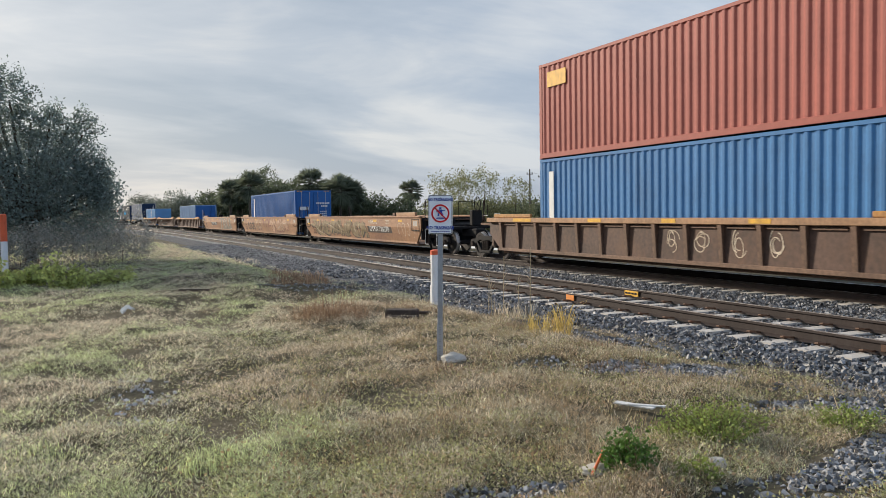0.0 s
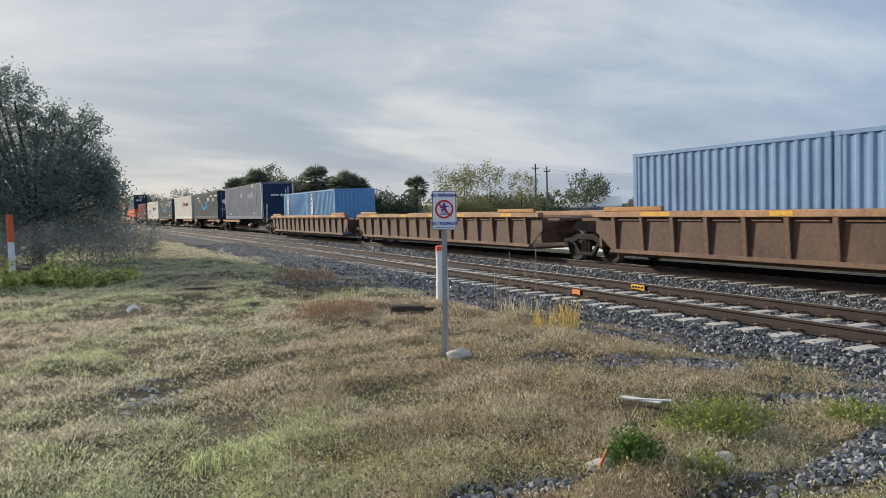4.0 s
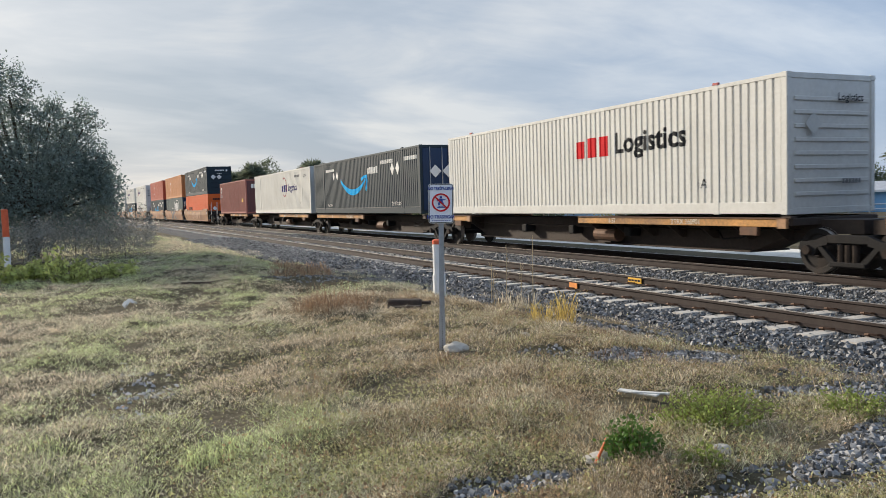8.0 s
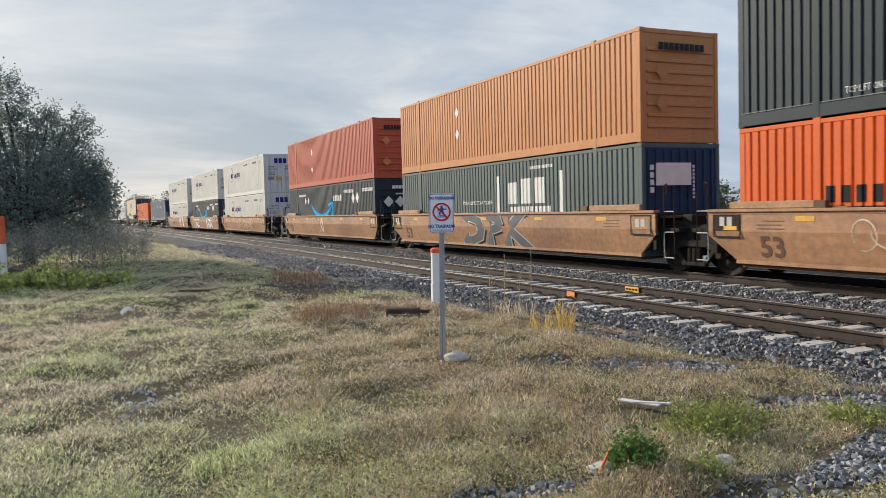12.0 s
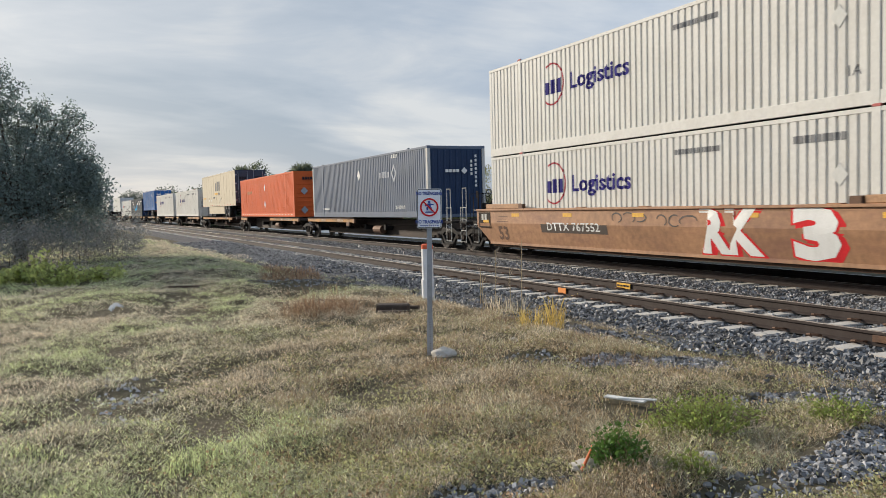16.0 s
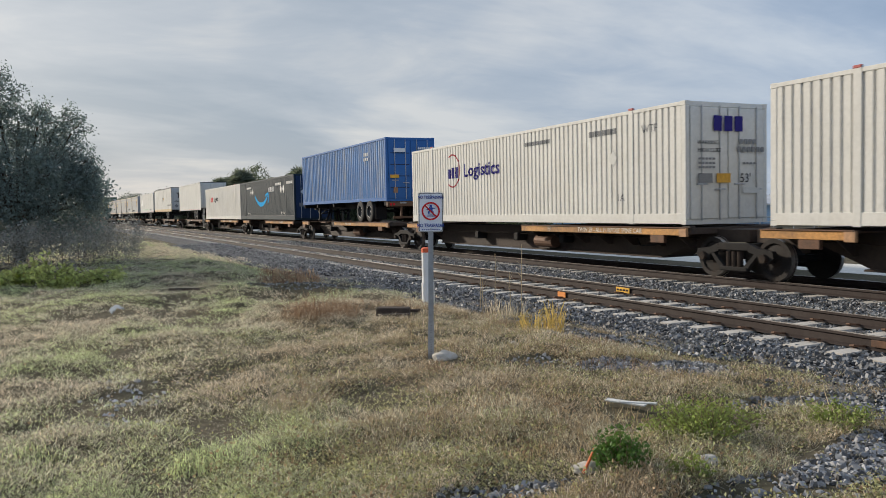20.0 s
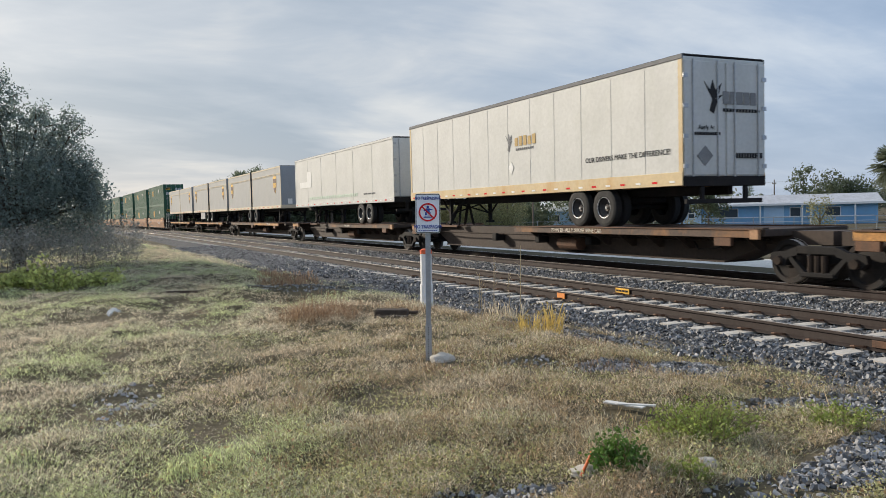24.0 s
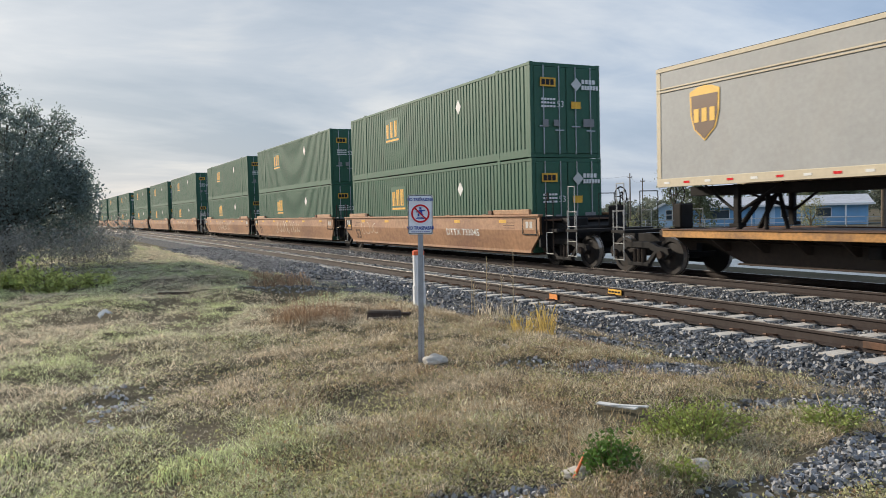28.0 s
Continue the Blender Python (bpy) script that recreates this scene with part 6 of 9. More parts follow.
tr = ride(trailer("cream road trailer with dark doors on a spine car", 16.15, 2.98, P_CREAM, (-4.88, -3.70), 5.4, True, 1.22, skirt=(-2.9, 4.7), door_mat=P_SMOKE), fr[2] + 8.075, DECK)
blocks(tr, 1.05, -1.35, 2.42, 3.25, 3, GREYTXT, TX, shear=0.12)
part("stripe_print", flat_side(bm_new(), [(1.5, 2.08), (-0.05, 2.08), (-0.15, 2.24), (1.4, 2.24)], TX), YELLOW, tr)
side_text(tr, "Freight", -0.75, 2.14, 0.20, GREYTXT, TX)
bars(tr, 2.2, 1.75, 7, 0.1, 0.12, GREYTXT, TX)
for y in (4.2, 3.1, -1.2):
    diamond(tr, y, 1.55, 0.17, WHITE, TX)
bars(tr, 7.6, 1.75, 9, 0.12, 0.12, YELLOW, TX)
for x in (-0.95, 0.35):
    end_bars(tr, x, 3.15, 3, 0.18, 0.24, DARKTXT, -8.125, 1.1)
end_diamond(tr, -0.4, 1.75, 0.2, -8.125, P_GREYT)
for i in (3, 4):
    c = c53("off-white 53 ft container with navy lettering and a red ring", fr[i], SP_Z, P_WHITE, "doors")
    stg_print(c)


def chassis_container(u):
    """A worn blue container on a skeletal road chassis."""
    th = container("sun-faded worn blue 45 ft container", 13.72, 2.44, 2.896, P_FADEB, "doors", True, P_DBLUE, end_mat=P_DBLUE)
    ride(th, u + 6.86, DECK + 0.95)
    bars(th, -3.9, 2.2, 4, 0.12, 0.16, WHITE, -1.235)
    bars(th, -3.9, 1.98, 6, 0.09, 0.14, WHITE, -1.235)
    end_plate(th, -1.05, -0.62, 1.05, 1.20, -6.95, YELLOW)
    end_plate(th, -0.85, -0.30, 2.22, 2.40, -6.95, WHITE)
    end_plate(th, -0.9, -0.7, 0.38, 0.62, -6.95, CHORD)
    end_bars(th, 0.35, 2.35, 9, 0.075, 0.10, WHITE, -6.95)
    end_bars(th, 0.62, 2.22, 3, 0.08, 0.09, WHITE, -6.95)
    for k, z in enumerate((1.80, 1.68, 1.28, 1.16)):
        end_bars(th, 0.40, z, 2, 0.10, 0.07, WHITE, -6.95)
        end_bars(th, 0.78, z, 3, 0.09, 0.07, WHITE, -6.95)
    # door grooves are thin dark strips, their shade given by colour
    for sx in (-1, 1):
        for z in (0.62, 1.14, 1.66, 2.18):
            part("door_groove", box(bm_new(), sx * 0.55 - 0.47, sx * 0.55 + 0.47, -6.888, -6.878, z - 0.02, z + 0.02), P_NAVYEND, th)
    ch = empty("container_chassis", "black skeletal road chassis under a blue container", "trailer chassis", "road trailers on the train")
    part("frame_rail", box(box(bm_new(), -0.55, -0.38, -6.8, 6.8, 0.66, 0.93, 0.01), 0.38, 0.55, -6.8, 6.8, 0.66, 0.93, 0.01), BLACK, ch)
    for y in (-6.6, -3.0, 1.0, 4.0, 6.6):
        part("cross_member", box(bm_new(), -1.2, 1.2, y - 0.09, y + 0.09, 0.76, 0.945, 0.01), BLACK, ch)
    for y in (-4.7, -3.4):
        road_axle(ch, y)
    landing_gear(ch, 4.6, 0.75)
    part("rear_bolster", box(bm_new(), -1.2, 1.2, -6.95, -6.75, 0.70, 0.935, 0.02), mat_brown, ch, "brown rear bolster")
    for x in (-1.05, -0.9, 0.9, 1.05):
        part("tail_lamp", box(bm_new(), x - 0.05, x + 0.05, -6.97, -6.94, 0.76, 0.86, 0.01), REDTXT, ch, "red tail lamp")
    for x in (-0.45, 0.2):
        part("lamp_plate", box(bm_new(), x - 0.16, x + 0.16, -6.965, -6.945, 0.84, 0.91), P_GREYT, ch)
    part("underrun_bar", box(box(box(bm_new(), -0.9, 0.9, -6.9, -6.8, 0.16, 0.26, 0.01), -0.55, -0.47, -6.9, -6.8, 0.26, 0.70), 0.47, 0.55, -6.9, -6.8, 0.26, 0.70), mat_brown, ch)
    for s in (-1, 1):
        part("mud_flap", box(bm_new(), s * 0.98 - 0.28, s * 0.98 + 0.28, -5.55, -5.53, 0.12, 0.70), BLACK, ch)
    ride(ch, u + 6.86, DECK)


chassis_container(fr[5])
c = c53("charcoal 53 ft container with a light blue arrow print", fr[6], SP_Z, P_NAVY, "doors", end_mat=P_NAVYEND)
prime_print(c)
c = c53("off-white 53 ft container with red and black lettering", fr[7], SP_Z, P_WHITE, "ribs")
blocks(c, 5.3, 4.0, 1.60, 2.05, 3, REDTXT)
side_text(c, "Logistics", 2.55, 1.84, 0.42, DARKTXT, SF, 0.03, 1.0)
for y in (-6.1, 6.1):
    part("lift_pad", box(bm_new(), -1.31, -1.25, y - 0.09, y + 0.09, 2.88, 2.94, 0.01), PADRED, c, "faded red lift pad")
tr = ride(trailer("white road trailer with yellow door bars on a spine car", 14.63, 2.86, P_TRAILW, (-4.6, -3.3), 4.4, True, 1.22), fr[8] + 7.3, DECK)
tr = ride(trailer("white road trailer with a dark bird emblem on its doors", 16.15, 3.06, P_TRAILW, (-5.0, -3.8), 5.2, True, 1.25, rail_mat=P_RAIL, rail_h=0.32), fr[9] + 8.075, DECK)
# a dark bird with its name, in plain shapes
def bird(y, z, k, side, m):
    pts = [[(0.0, 0.0), (-0.35, 0.55), (-0.10, 0.30), (0.0, 0.62), (0.12, 0.30), (0.38, 0.52), (0.22, 0.05)], [(0.0, 0.02), (0.22, 0.02), (0.05, -0.45), (-0.12, -0.35)], [(0.18, 0.10), (0.42, 0.16), (0.20, -0.04)]]
    bm = bm_new()
    for p in pts:
        if side:
            flat_side(bm, [(y - a * k, z + b * k) for a, b in p], TX)
        else:
            prism(bm, [(y + a * k, z + b * k) for a, b in p], 'y', -8.125, -8.118)
    part("bird_print", bm, m, tr, "dark bird emblem")


bird(-0.05, 2.62, 0.55, True, GREYTXT)
blocks(tr, -0.45, -1.76, 2.52, 2.82, 5, mat("faded gold print", (0.50, 0.36, 0.17), 0.8, spec=0.2), TX)
bars(tr, -0.5, 2.38, 9, 0.09, 0.07, GREYTXT, TX)
side_text(tr, "OUR DRIVERS MAKE THE DIFFERENCE!", -5.95, 1.80, 0.14, DARKTXT, TX, 0.0, 1.02)
diamond(tr, -0.2, 1.85, 0.20, WHITE, TX)
bird(-0.42, 3.0, 0.75, False, DARKTXT)
end_bars(tr, -0.10, 2.90, 5, 0.19, 0.30, GREYTXT, -8.125, 1.15)
end_bars(tr, -0.10, 2.72, 12, 0.075, 0.08, DARKTXT, -8.125)
end_text(tr, "Apply At", -0.62, 2.34, 0.10, DARKTXT, -8.125)
end_bars(tr, -0.98, 2.16, 12, 0.05, 0.07, DARKTXT, -8.125)
end_diamond(tr, -0.66, 1.68, 0.24, -8.125, GREYTXT)
end_bars(tr, 0.30, 1.62, 10, 0.065, 0.13, DARKTXT, -8.125)
tr = ride(trailer("plain white road trailer with red reflectors on a spine car", 16.15, 2.86, P_TRAILW, (-4.80, -3.62), 5.2, True, 2.4), fr[10] + 8.075, DECK)
for a, b, z0, z1 in ((5.48, 4.60, 2.08, 3.0), (7.0, 5.48, 2.08, 2.42)):
    part("repair_patch", flat_side(bm_new(), [(a, z0), (b, z0), (b, z1), (a, z1)], TX), WHITE, tr, "brighter white patch")
blocks(tr, 5.05, -3.4, 1.36, 1.52, 26, mat("faded green print", (0.50, 0.60, 0.50), 0.6), TX)
for k in range(3):
    bars(tr, -4.2 - k * 0.55, 1.40, 4, 0.09, 0.07, GREYTXT, TX)
P_NOSE = paint("blue grey trailer nose skin", (0.27, 0.29, 0.31), (0.2, 0.2, 0.2), 0.3)
pups = [(597.48, 1), (606.56, -1), (616.01, 1), (625.29, -1), (635.14, 1), (643.8, -1)]
for u, s in pups:
    tr = ride(trailer("pale grey short road trailer with a brown and gold shield", 8.53, 2.82, P_GREYT, (s * 3.5,), -s * 2.2, False, 1.4, skirt=(-2.2, 0.3) if u == 625.29 else None, rail_mat=P_CREAM, seam=False, door_mat=P_SMOKE if s < 0 else P_NOSE), u + 4.265, DECK)
    shield(tr, -s * 2.7, 2.56, 1.08, TX)
    for zb in (3.20, 3.27):
        part("roof_band", box(bm_new(), -1.315, -1.28, -4.25, 4.25, zb, zb + 0.035, 0.004), P_CREAM, tr)
    if s > 0:
        end_plate(tr, -0.85, -0.55, 1.25, 1.6, -4.29, WHITE)
        end_plate(tr, 0.75, 1.05, 1.25, 1.6, -4.29, DARKTXT)
        end_bars(tr, -0.1, 3.3, 6, 0.075, 0.12, DARKTXT, -4.29)

# -- green stacks at the tail --
for i in range(9):
    u = 657.95 + 19.42 * i + (3.0 if i >= 3 else 0) + (3.0 if i >= 6 else 0)
    w = ride(well_car("weathered tan well car carrying stacked dark green containers", 19.42, i % 3 == 0, i % 3 == 0, i % 3 == 2), u + 8.075)
    if i == 0:
        number_board(w, "DTTX 733045", -3.75, 0.94, 2.9, False)
        scribble(w, 6.5, 4.4, 0.7, 1.35, 21, CHALK, 0.04)
    elif i < 4:
        scribble(w, 3.0, -2.5, 0.6, 1.35, 22 + i, CHALK, 0.05)
    a, b = stack(u, ("dark green 53 ft container in a well car", P_GREEN, "doors"), ("dark green 53 ft container stacked on another", P_GREEN, "doors"))
    emp_print(a, False)
    emp_print(b)


def motions():
    """The train rolls by at about 81 km/h, following the bend."""
    for thing, u, z in TRAIN:
        rows = []
        for k in range(15):
            t = 2.0 * k
            y = u - travelled(t)
            rows.append((t, pose(XT + bend(y), y, z, 0, 0, -math.degrees(math.atan(slope(y))))))
        walk(thing, rows)

# ---- ballast, ties, road, lawn ----
rng = np.random.default_rng(7)


def fast_mesh(name, verts, tris, material, smooth=False):
    me = bpy.data.meshes.new(name)
    k = tris.shape[1]
    me.vertices.add(len(verts))
    me.vertices.foreach_set("co", np.ascontiguousarray(verts, dtype=np.float32).ravel())
    me.loops.add(tris.size)
    me.loops.foreach_set("vertex_index", np.ascontiguousarray(tris, dtype=np.int32).ravel())
    me.polygons.add(len(tris))
    me.polygons.foreach_set("loop_start", np.arange(0, tris.size, k, dtype=np.int32))
    me.polygons.foreach_set("loop_total", np.full(len(tris), k, dtype=np.int32))
    me.update(calc_edges=True)
    me.materials.append(material)
    me.polygons.foreach_set("use_smooth", np.full(len(tris), smooth, dtype=bool))
    return me


def field(x, y, s, k=0.0):
    """A soft random field between 0 and 1."""
    return 0.5 + 0.25 * (np.sin(s * (x * 1.3 + y * 0.7) + k) * np.sin(s * (y * 1.1 - x * 0.6) + 2 * k + 1) + np.sin(s * 2.3 * (x - 0.4 * y) + 3 * k) * np.sin(s * 2.1 * (y + 0.5 * x) + k + 4))


def ballast_material():
    m = bpy.data.materials.new("grey crushed ballast with dark gaps")
    m.use_nodes = True
    nt = m.node_tree
    b = nt.nodes["Principled BSDF"]
    b.inputs["Roughness"].default_value = 0.9
    tc = nt.nodes.new("ShaderNodeTexCoord")
    v = nt.nodes.new("ShaderNodeTexVoronoi")
    v.inputs["Scale"].default_value = 17.0
    link(nt, tc.outputs["Object"], v.inputs["Vector"])
    ramp = nt.nodes.new("ShaderNodeValToRGB")
    e = ramp.color_ramp.elements
    # darker than the loose stones: shade of their gaps put into the colour
    e[0].color, e[1].color = (0.02, 0.02, 0.022, 1), (0.13, 0.13, 0.135, 1)
    sep = nt.nodes.new("ShaderNodeSeparateColor")
    link(nt, v.outputs["Color"], sep.inputs[0])
    link(nt, sep.outputs[0], ramp.inputs[0])
    link(nt, ramp.outputs[0], b.inputs["Base Color"])
    bp = nt.nodes.new("ShaderNodeBump")
    bp.inputs["Strength"].default_value, bp.inputs["Distance"].default_value, bp.invert = 1.0, 0.04, True
    link(nt, v.outputs["Distance"], bp.inputs["Height"])
    link(nt, bp.outputs[0], b.inputs["Normal"])
    return m


BED = ballast_material()
# shell colour whitened to stand in for sunlight beyond the train
ROAD = mat("pale shell road whitened as if sunlit", (0.74, 0.71, 0.65), 0.9, 0, 0.12, 0.8, (0.4, 0.37, 0.3), 0.4, bump=0.01, bump_scale=12)
bed_profile = [(5.9, -0.228), (6.9, -0.216), (7.6, -0.210), (8.2, -0.200), (11.3, -0.200), (12.0, -0.225), (12.7, -0.200), (16.0, -0.200), (16.5, -0.235), (17.2, -0.315)]
bed = strip("ballast_bed", [(x, z) for x, z in bed_profile], -14, 420, 2.0, BED, 0.0, closed=False)
tagged(new("ballast_bed", bed), "bed of grey crushed stone under both tracks", "ballast", kind="structure")
road = strip("service_road", [(19.5, -0.315), (19.8, -0.292), (22.0, -0.292), (22.4, -0.315)], -30, 420, 4.0, ROAD, 0.0, closed=False)
tagged(new("service_road", road), "pale shell service road beyond the tracks", "road", kind="structure")

# concrete ties, with spring clips on the nearer ones
tie_mesh = mesh_of("tie", prism(bm_new(), [(-0.14, -0.40), (0.14, -0.40), (0.115, -0.176), (-0.115, -0.176)], 'x', -1.30, 1.30), CONCRETE)
clip_bm = bm_new()
for a, b in (((0, -0.07, 0.0), (0.09, -0.07, 0.035)), ((0.09, -0.07, 0.035), (0.10, 0.0, 0.045)), ((0.10, 0.0, 0.045), (0.05, 0.07, 0.04)), ((0.05, 0.07, 0.04), (-0.03, 0.06, 0.03))):
    tube(clip_bm, a, b, 0.014, 6)
clip_mesh = mesh_of("rail_clip", clip_bm, STEEL_RUST)
for track, x0, n_tie in ((siding, XN, 105), (main_track, XT, 70)):
    far = bm_new()
    for i in range(n_tie + 140):
        y = -3.0 + 0.61 * i
        x = x0 + bend(y)
        if i < n_tie:
            jig = random.uniform(-0.012, 0.012)
            tie = part("tie", tie_mesh, CONCRETE, track, at=pose(x + random.uniform(-0.03, 0.03), y, jig * 0.3, 0, 0, random.uniform(-0.8, 0.8)))
            if x0 == XN and i < 40:
                for off, rz in ((-0.7525 - 0.085, 180), (-0.7525 + 0.085, 0), (0.7525 - 0.085, 180), (0.7525 + 0.085, 0)):
                    part("rail_clip", clip_mesh, STEEL_RUST, tie, at=pose(off, 0, -0.168, 0, 0, rz))
        else:
            box(far, x - 1.3, x + 1.3, y - 0.12, y + 0.12, -0.35, -0.178)
    tagged(part("far_ties", far, CONCRETE, track), kind="stuff")

# paint marks on the rails
part("paint_mark", box(bm_new(), XN + 0.7525 - 0.045, XN + 0.7525 - 0.030, 13.21, 13.65, -0.14, -0.03), YELLOW, siding, "yellow painted mark on the rail")
bm = bm_new()
for i in range(4):
    box(bm, XN + 0.7525 - 0.052, XN + 0.7525 - 0.046, 13.25 + i * 0.10, 13.32 + i * 0.10, -0.10, -0.065)
part("paint_mark_bars", bm, DARKTXT, siding)
part("paint_mark", box(bm_new(), XN - 0.7525 - 0.045, XN - 0.7525 - 0.030, 13.33, 13.60, -0.14, -0.03), mat("orange spray paint", (0.75, 0.26, 0.05), 0.7), siding, "orange painted mark on the rail")
# a joint bar and a spare cable by the near rail
part("joint_bar", box(bm_new(), XN - 0.7525 - 0.06, XN - 0.7525 - 0.035, 5.6, 6.6, -0.13, -0.04, 0.006), STEEL_RUST, siding, "bolted rail joint bar")


def stones(n, xs, ys, size, zs, lift=0.3):
    """Angular stones: cubes with jittered corners, turned at random."""
    base = np.array([(x, y, z) for x in (-1, 1) for y in (-1, 1) for z in (-1, 1)], float)
    quads = np.array([(0, 1, 3, 2), (4, 6, 7, 5), (0, 4, 5, 1), (2, 3, 7, 6), (0, 2, 6, 4), (1, 5, 7, 3)])
    v = base[None] * rng.uniform(0.5, 1.0, (n, 8, 3)) * rng.uniform(0.4, 1.25, (n, 1, 3))
    q = rng.normal(size=(n, 4))
    q /= np.linalg.norm(q, axis=1, keepdims=True)
    w, a, b, c = q.T
    R = np.stack([1 - 2 * (b * b + c * c), 2 * (a * b - c * w), 2 * (a * c + b * w), 2 * (a * b + c * w), 1 - 2 * (a * a + c * c), 2 * (b * c - a * w), 2 * (a * c - b * w), 2 * (b * c + a * w), 1 - 2 * (a * a + b * b)], 1).reshape(n, 3, 3)
    v = np.einsum('nij,nkj->nki', R, v) * size[:, None, None]
    v[:, :, 0] += xs[:, None]
    v[:, :, 1] += ys[:, None]
    v[:, :, 2] += (zs + size * lift)[:, None]
    f = (quads[None] + 8 * np.arange(n)[:, None, None]).reshape(-1, 4)
    return v.reshape(-1, 3), f


def bed_z(d):
    return np.interp(d, [p[0] for p in bed_profile], [p[1] for p in bed_profile])


# ballast stones: dense near the camera, thinner with distance
N = 96000
ys = 1.5 + 50 * rng.random(N) ** 1.7
d = rng.uniform(5.9, 17.0, N)
keep = (d > 7.5) | (rng.random(N) < np.clip((d - 5.9) / 1.2, 0, 1) * (field(d, ys, 1.1) > 0.45)) | (ys > 24)
keep &= ~((np.abs(d - XN) < 0.9) & (rng.random(N) < 0.35))
ys, d = ys[keep], d[keep]
xs = d + bend_np(ys)
sz = rng.uniform(0.016, 0.036, len(xs)) * (1 + np.clip(ys - 15, 0, 30) * 0.02)
zz = np.maximum(bed_z(d), gz(xs, ys)) - 0.010 * (np.minimum(np.abs(d - XN), np.abs(d - XT)) < 1.4)
on_tie = (np.minimum(np.abs(d - XN), np.abs(d - XT)) < 1.33) & (np.abs(((ys + 3.0) % 0.61 + 0.305) % 0.61 - 0.305) < 0.14)
rail_gap = np.min(np.stack([np.abs(d - XN - o) for o in (-0.7525, 0.7525)] + [np.abs(d - XT - o) for o in (-0.7525, 0.7525)]), 0) < 0.10
ok = ~(rail_gap | (on_tie & (rng.random(len(xs)) < 0.93)))
v, f = stones(ok.sum(), xs[ok], ys[ok], sz[ok], zz[ok] + 0.006)
STONE = mat("grey granite chips", (0.142, 0.145, 0.150), 0.5, 0, 0.2, 30.0, None, 0, island=0.95)
tagged(new("ballast", fast_mesh("ballast", v, f, STONE)), "loose grey crushed stones between and beside the rails", "ballast", kind="stuff")

# gravel showing through the lawn
gp = [(5.25, 6.75, 0.55, 0.33, 600), (5.8, 6.5, 0.75, 0.45, 1000), (4.75, 3.3, 0.80, 0.42, 1700), (3.5, 3.2, 0.8, 0.25, 260), (5.5, 4.75, 0.6, 0.25, 380), (5.3, 17.3, 1.9, 1.6, 900), (2.2, 3.9, 0.5, 0.22, 200), (1.35, 3.75, 0.7, 0.16, 150), (4.4, 7.2, 0.35, 0.25, 60), (6.2, 4.2, 0.8, 0.9, 800), (6.5, 9.5, 0.5, 1.6, 500), (6.4, 13.5, 0.5, 1.6, 450)]
px, py, ps = [], [], []
for cx, cy, rx, ry, n in gp:
    a, r = rng.uniform(0, 2 * np.pi, n), np.sqrt(rng.random(n))
    k = 1 + 0.25 * np.sin(3 * a + cx)
    px.append(cx + rx * r * k * np.cos(a))
    py.append(cy + ry * r * k * np.sin(a))
    ps.append(rng.uniform(0.009, 0.026, n))
px, py, ps = np.concatenate(px), np.concatenate(py), np.concatenate(ps)
v, f = stones(len(px), px, py, ps, gz(px, py), 0.35)
# a few flat pale chips in the worn earth of the lawn
qx, qy = rng.normal(0.42, 0.17, 130), rng.normal(7.7, 0.5, 130)
qv, qf = stones(130, qx, qy, rng.uniform(0.010, 0.026, 130), gz(qx, qy), 0.2)
CHIPS = mat("pale stone chips", (0.46, 0.46, 0.48), 0.85, 0, 0.15, 30.0, None, 0, island=0.4)
tagged(new("stone_chips", fast_mesh("stone_chips", qv, qf, CHIPS)), "pale stone chips in worn earth of the lawn", "gravel", kind="stuff")
GRAVEL = mat("pale grey gravel", (0.21, 0.212, 0.218), 0.8, 0, 0.2, 30.0, None, 0, island=0.9)
tagged(new("gravel", fast_mesh("gravel", v, f, GRAVEL)), "patches of grey gravel showing through the lawn", "gravel", kind="stuff")


def leaf_material(name, color, trans=0.35, vary=0.35, rough=0.6):
    m = bpy.data.materials.new(name)
    m.use_nodes = True
    nt = m.node_tree
    b = nt.nodes["Principled BSDF"]
    b.inputs["Roughness"].default_value = rough
    b.inputs["Specular IOR Level"].default_value = 0.45
    g = nt.nodes.new("ShaderNodeNewGeometry")
    r = nt.nodes.new("ShaderNodeMapRange")
    r.inputs[3].default_value, r.inputs[4].default_value = 1 - vary, 1 + vary
    link(nt, g.outputs["Random Per Island"], r.inputs[0])
    sc = nt.nodes.new("ShaderNodeVectorMath")
    sc.operation = 'SCALE'
    sc.inputs[0].default_value = color
    link(nt, r.outputs[0], sc.inputs[3])
    link(nt, sc.outputs[0], b.inputs["Base Color"])
    t = nt.nodes.new("ShaderNodeBsdfTranslucent")
    link(nt, sc.outputs[0], t.inputs[0])
    mx = nt.nodes.new("ShaderNodeMixShader")
    mx.inputs[0].default_value = trans
    link(nt, b.outputs[0], mx.inputs[1])
    link(nt, t.outputs[0], mx.inputs[2])
    link(nt, mx.outputs[0], nt.nodes["Material Output"].inputs[0])
    return m


STRAW = leaf_material("dry straw grass", (0.64, 0.55, 0.41), 0.45, vary=0.8, rough=0.42)
OLIVE = leaf_material("olive grass", (0.60, 0.565, 0.41), 0.45, vary=0.8, rough=0.42)
GREEN = leaf_material("fresh green grass", (0.55, 0.60, 0.32), 0.45, vary=0.8, rough=0.42)
THATCH = leaf_material("dead brown thatch", (0.27, 0.18, 0.115), 0.3, 0.65)
DRYWEED = leaf_material("dry olive brown weeds", (0.42, 0.32, 0.185), 0.4, vary=0.7, rough=0.5)
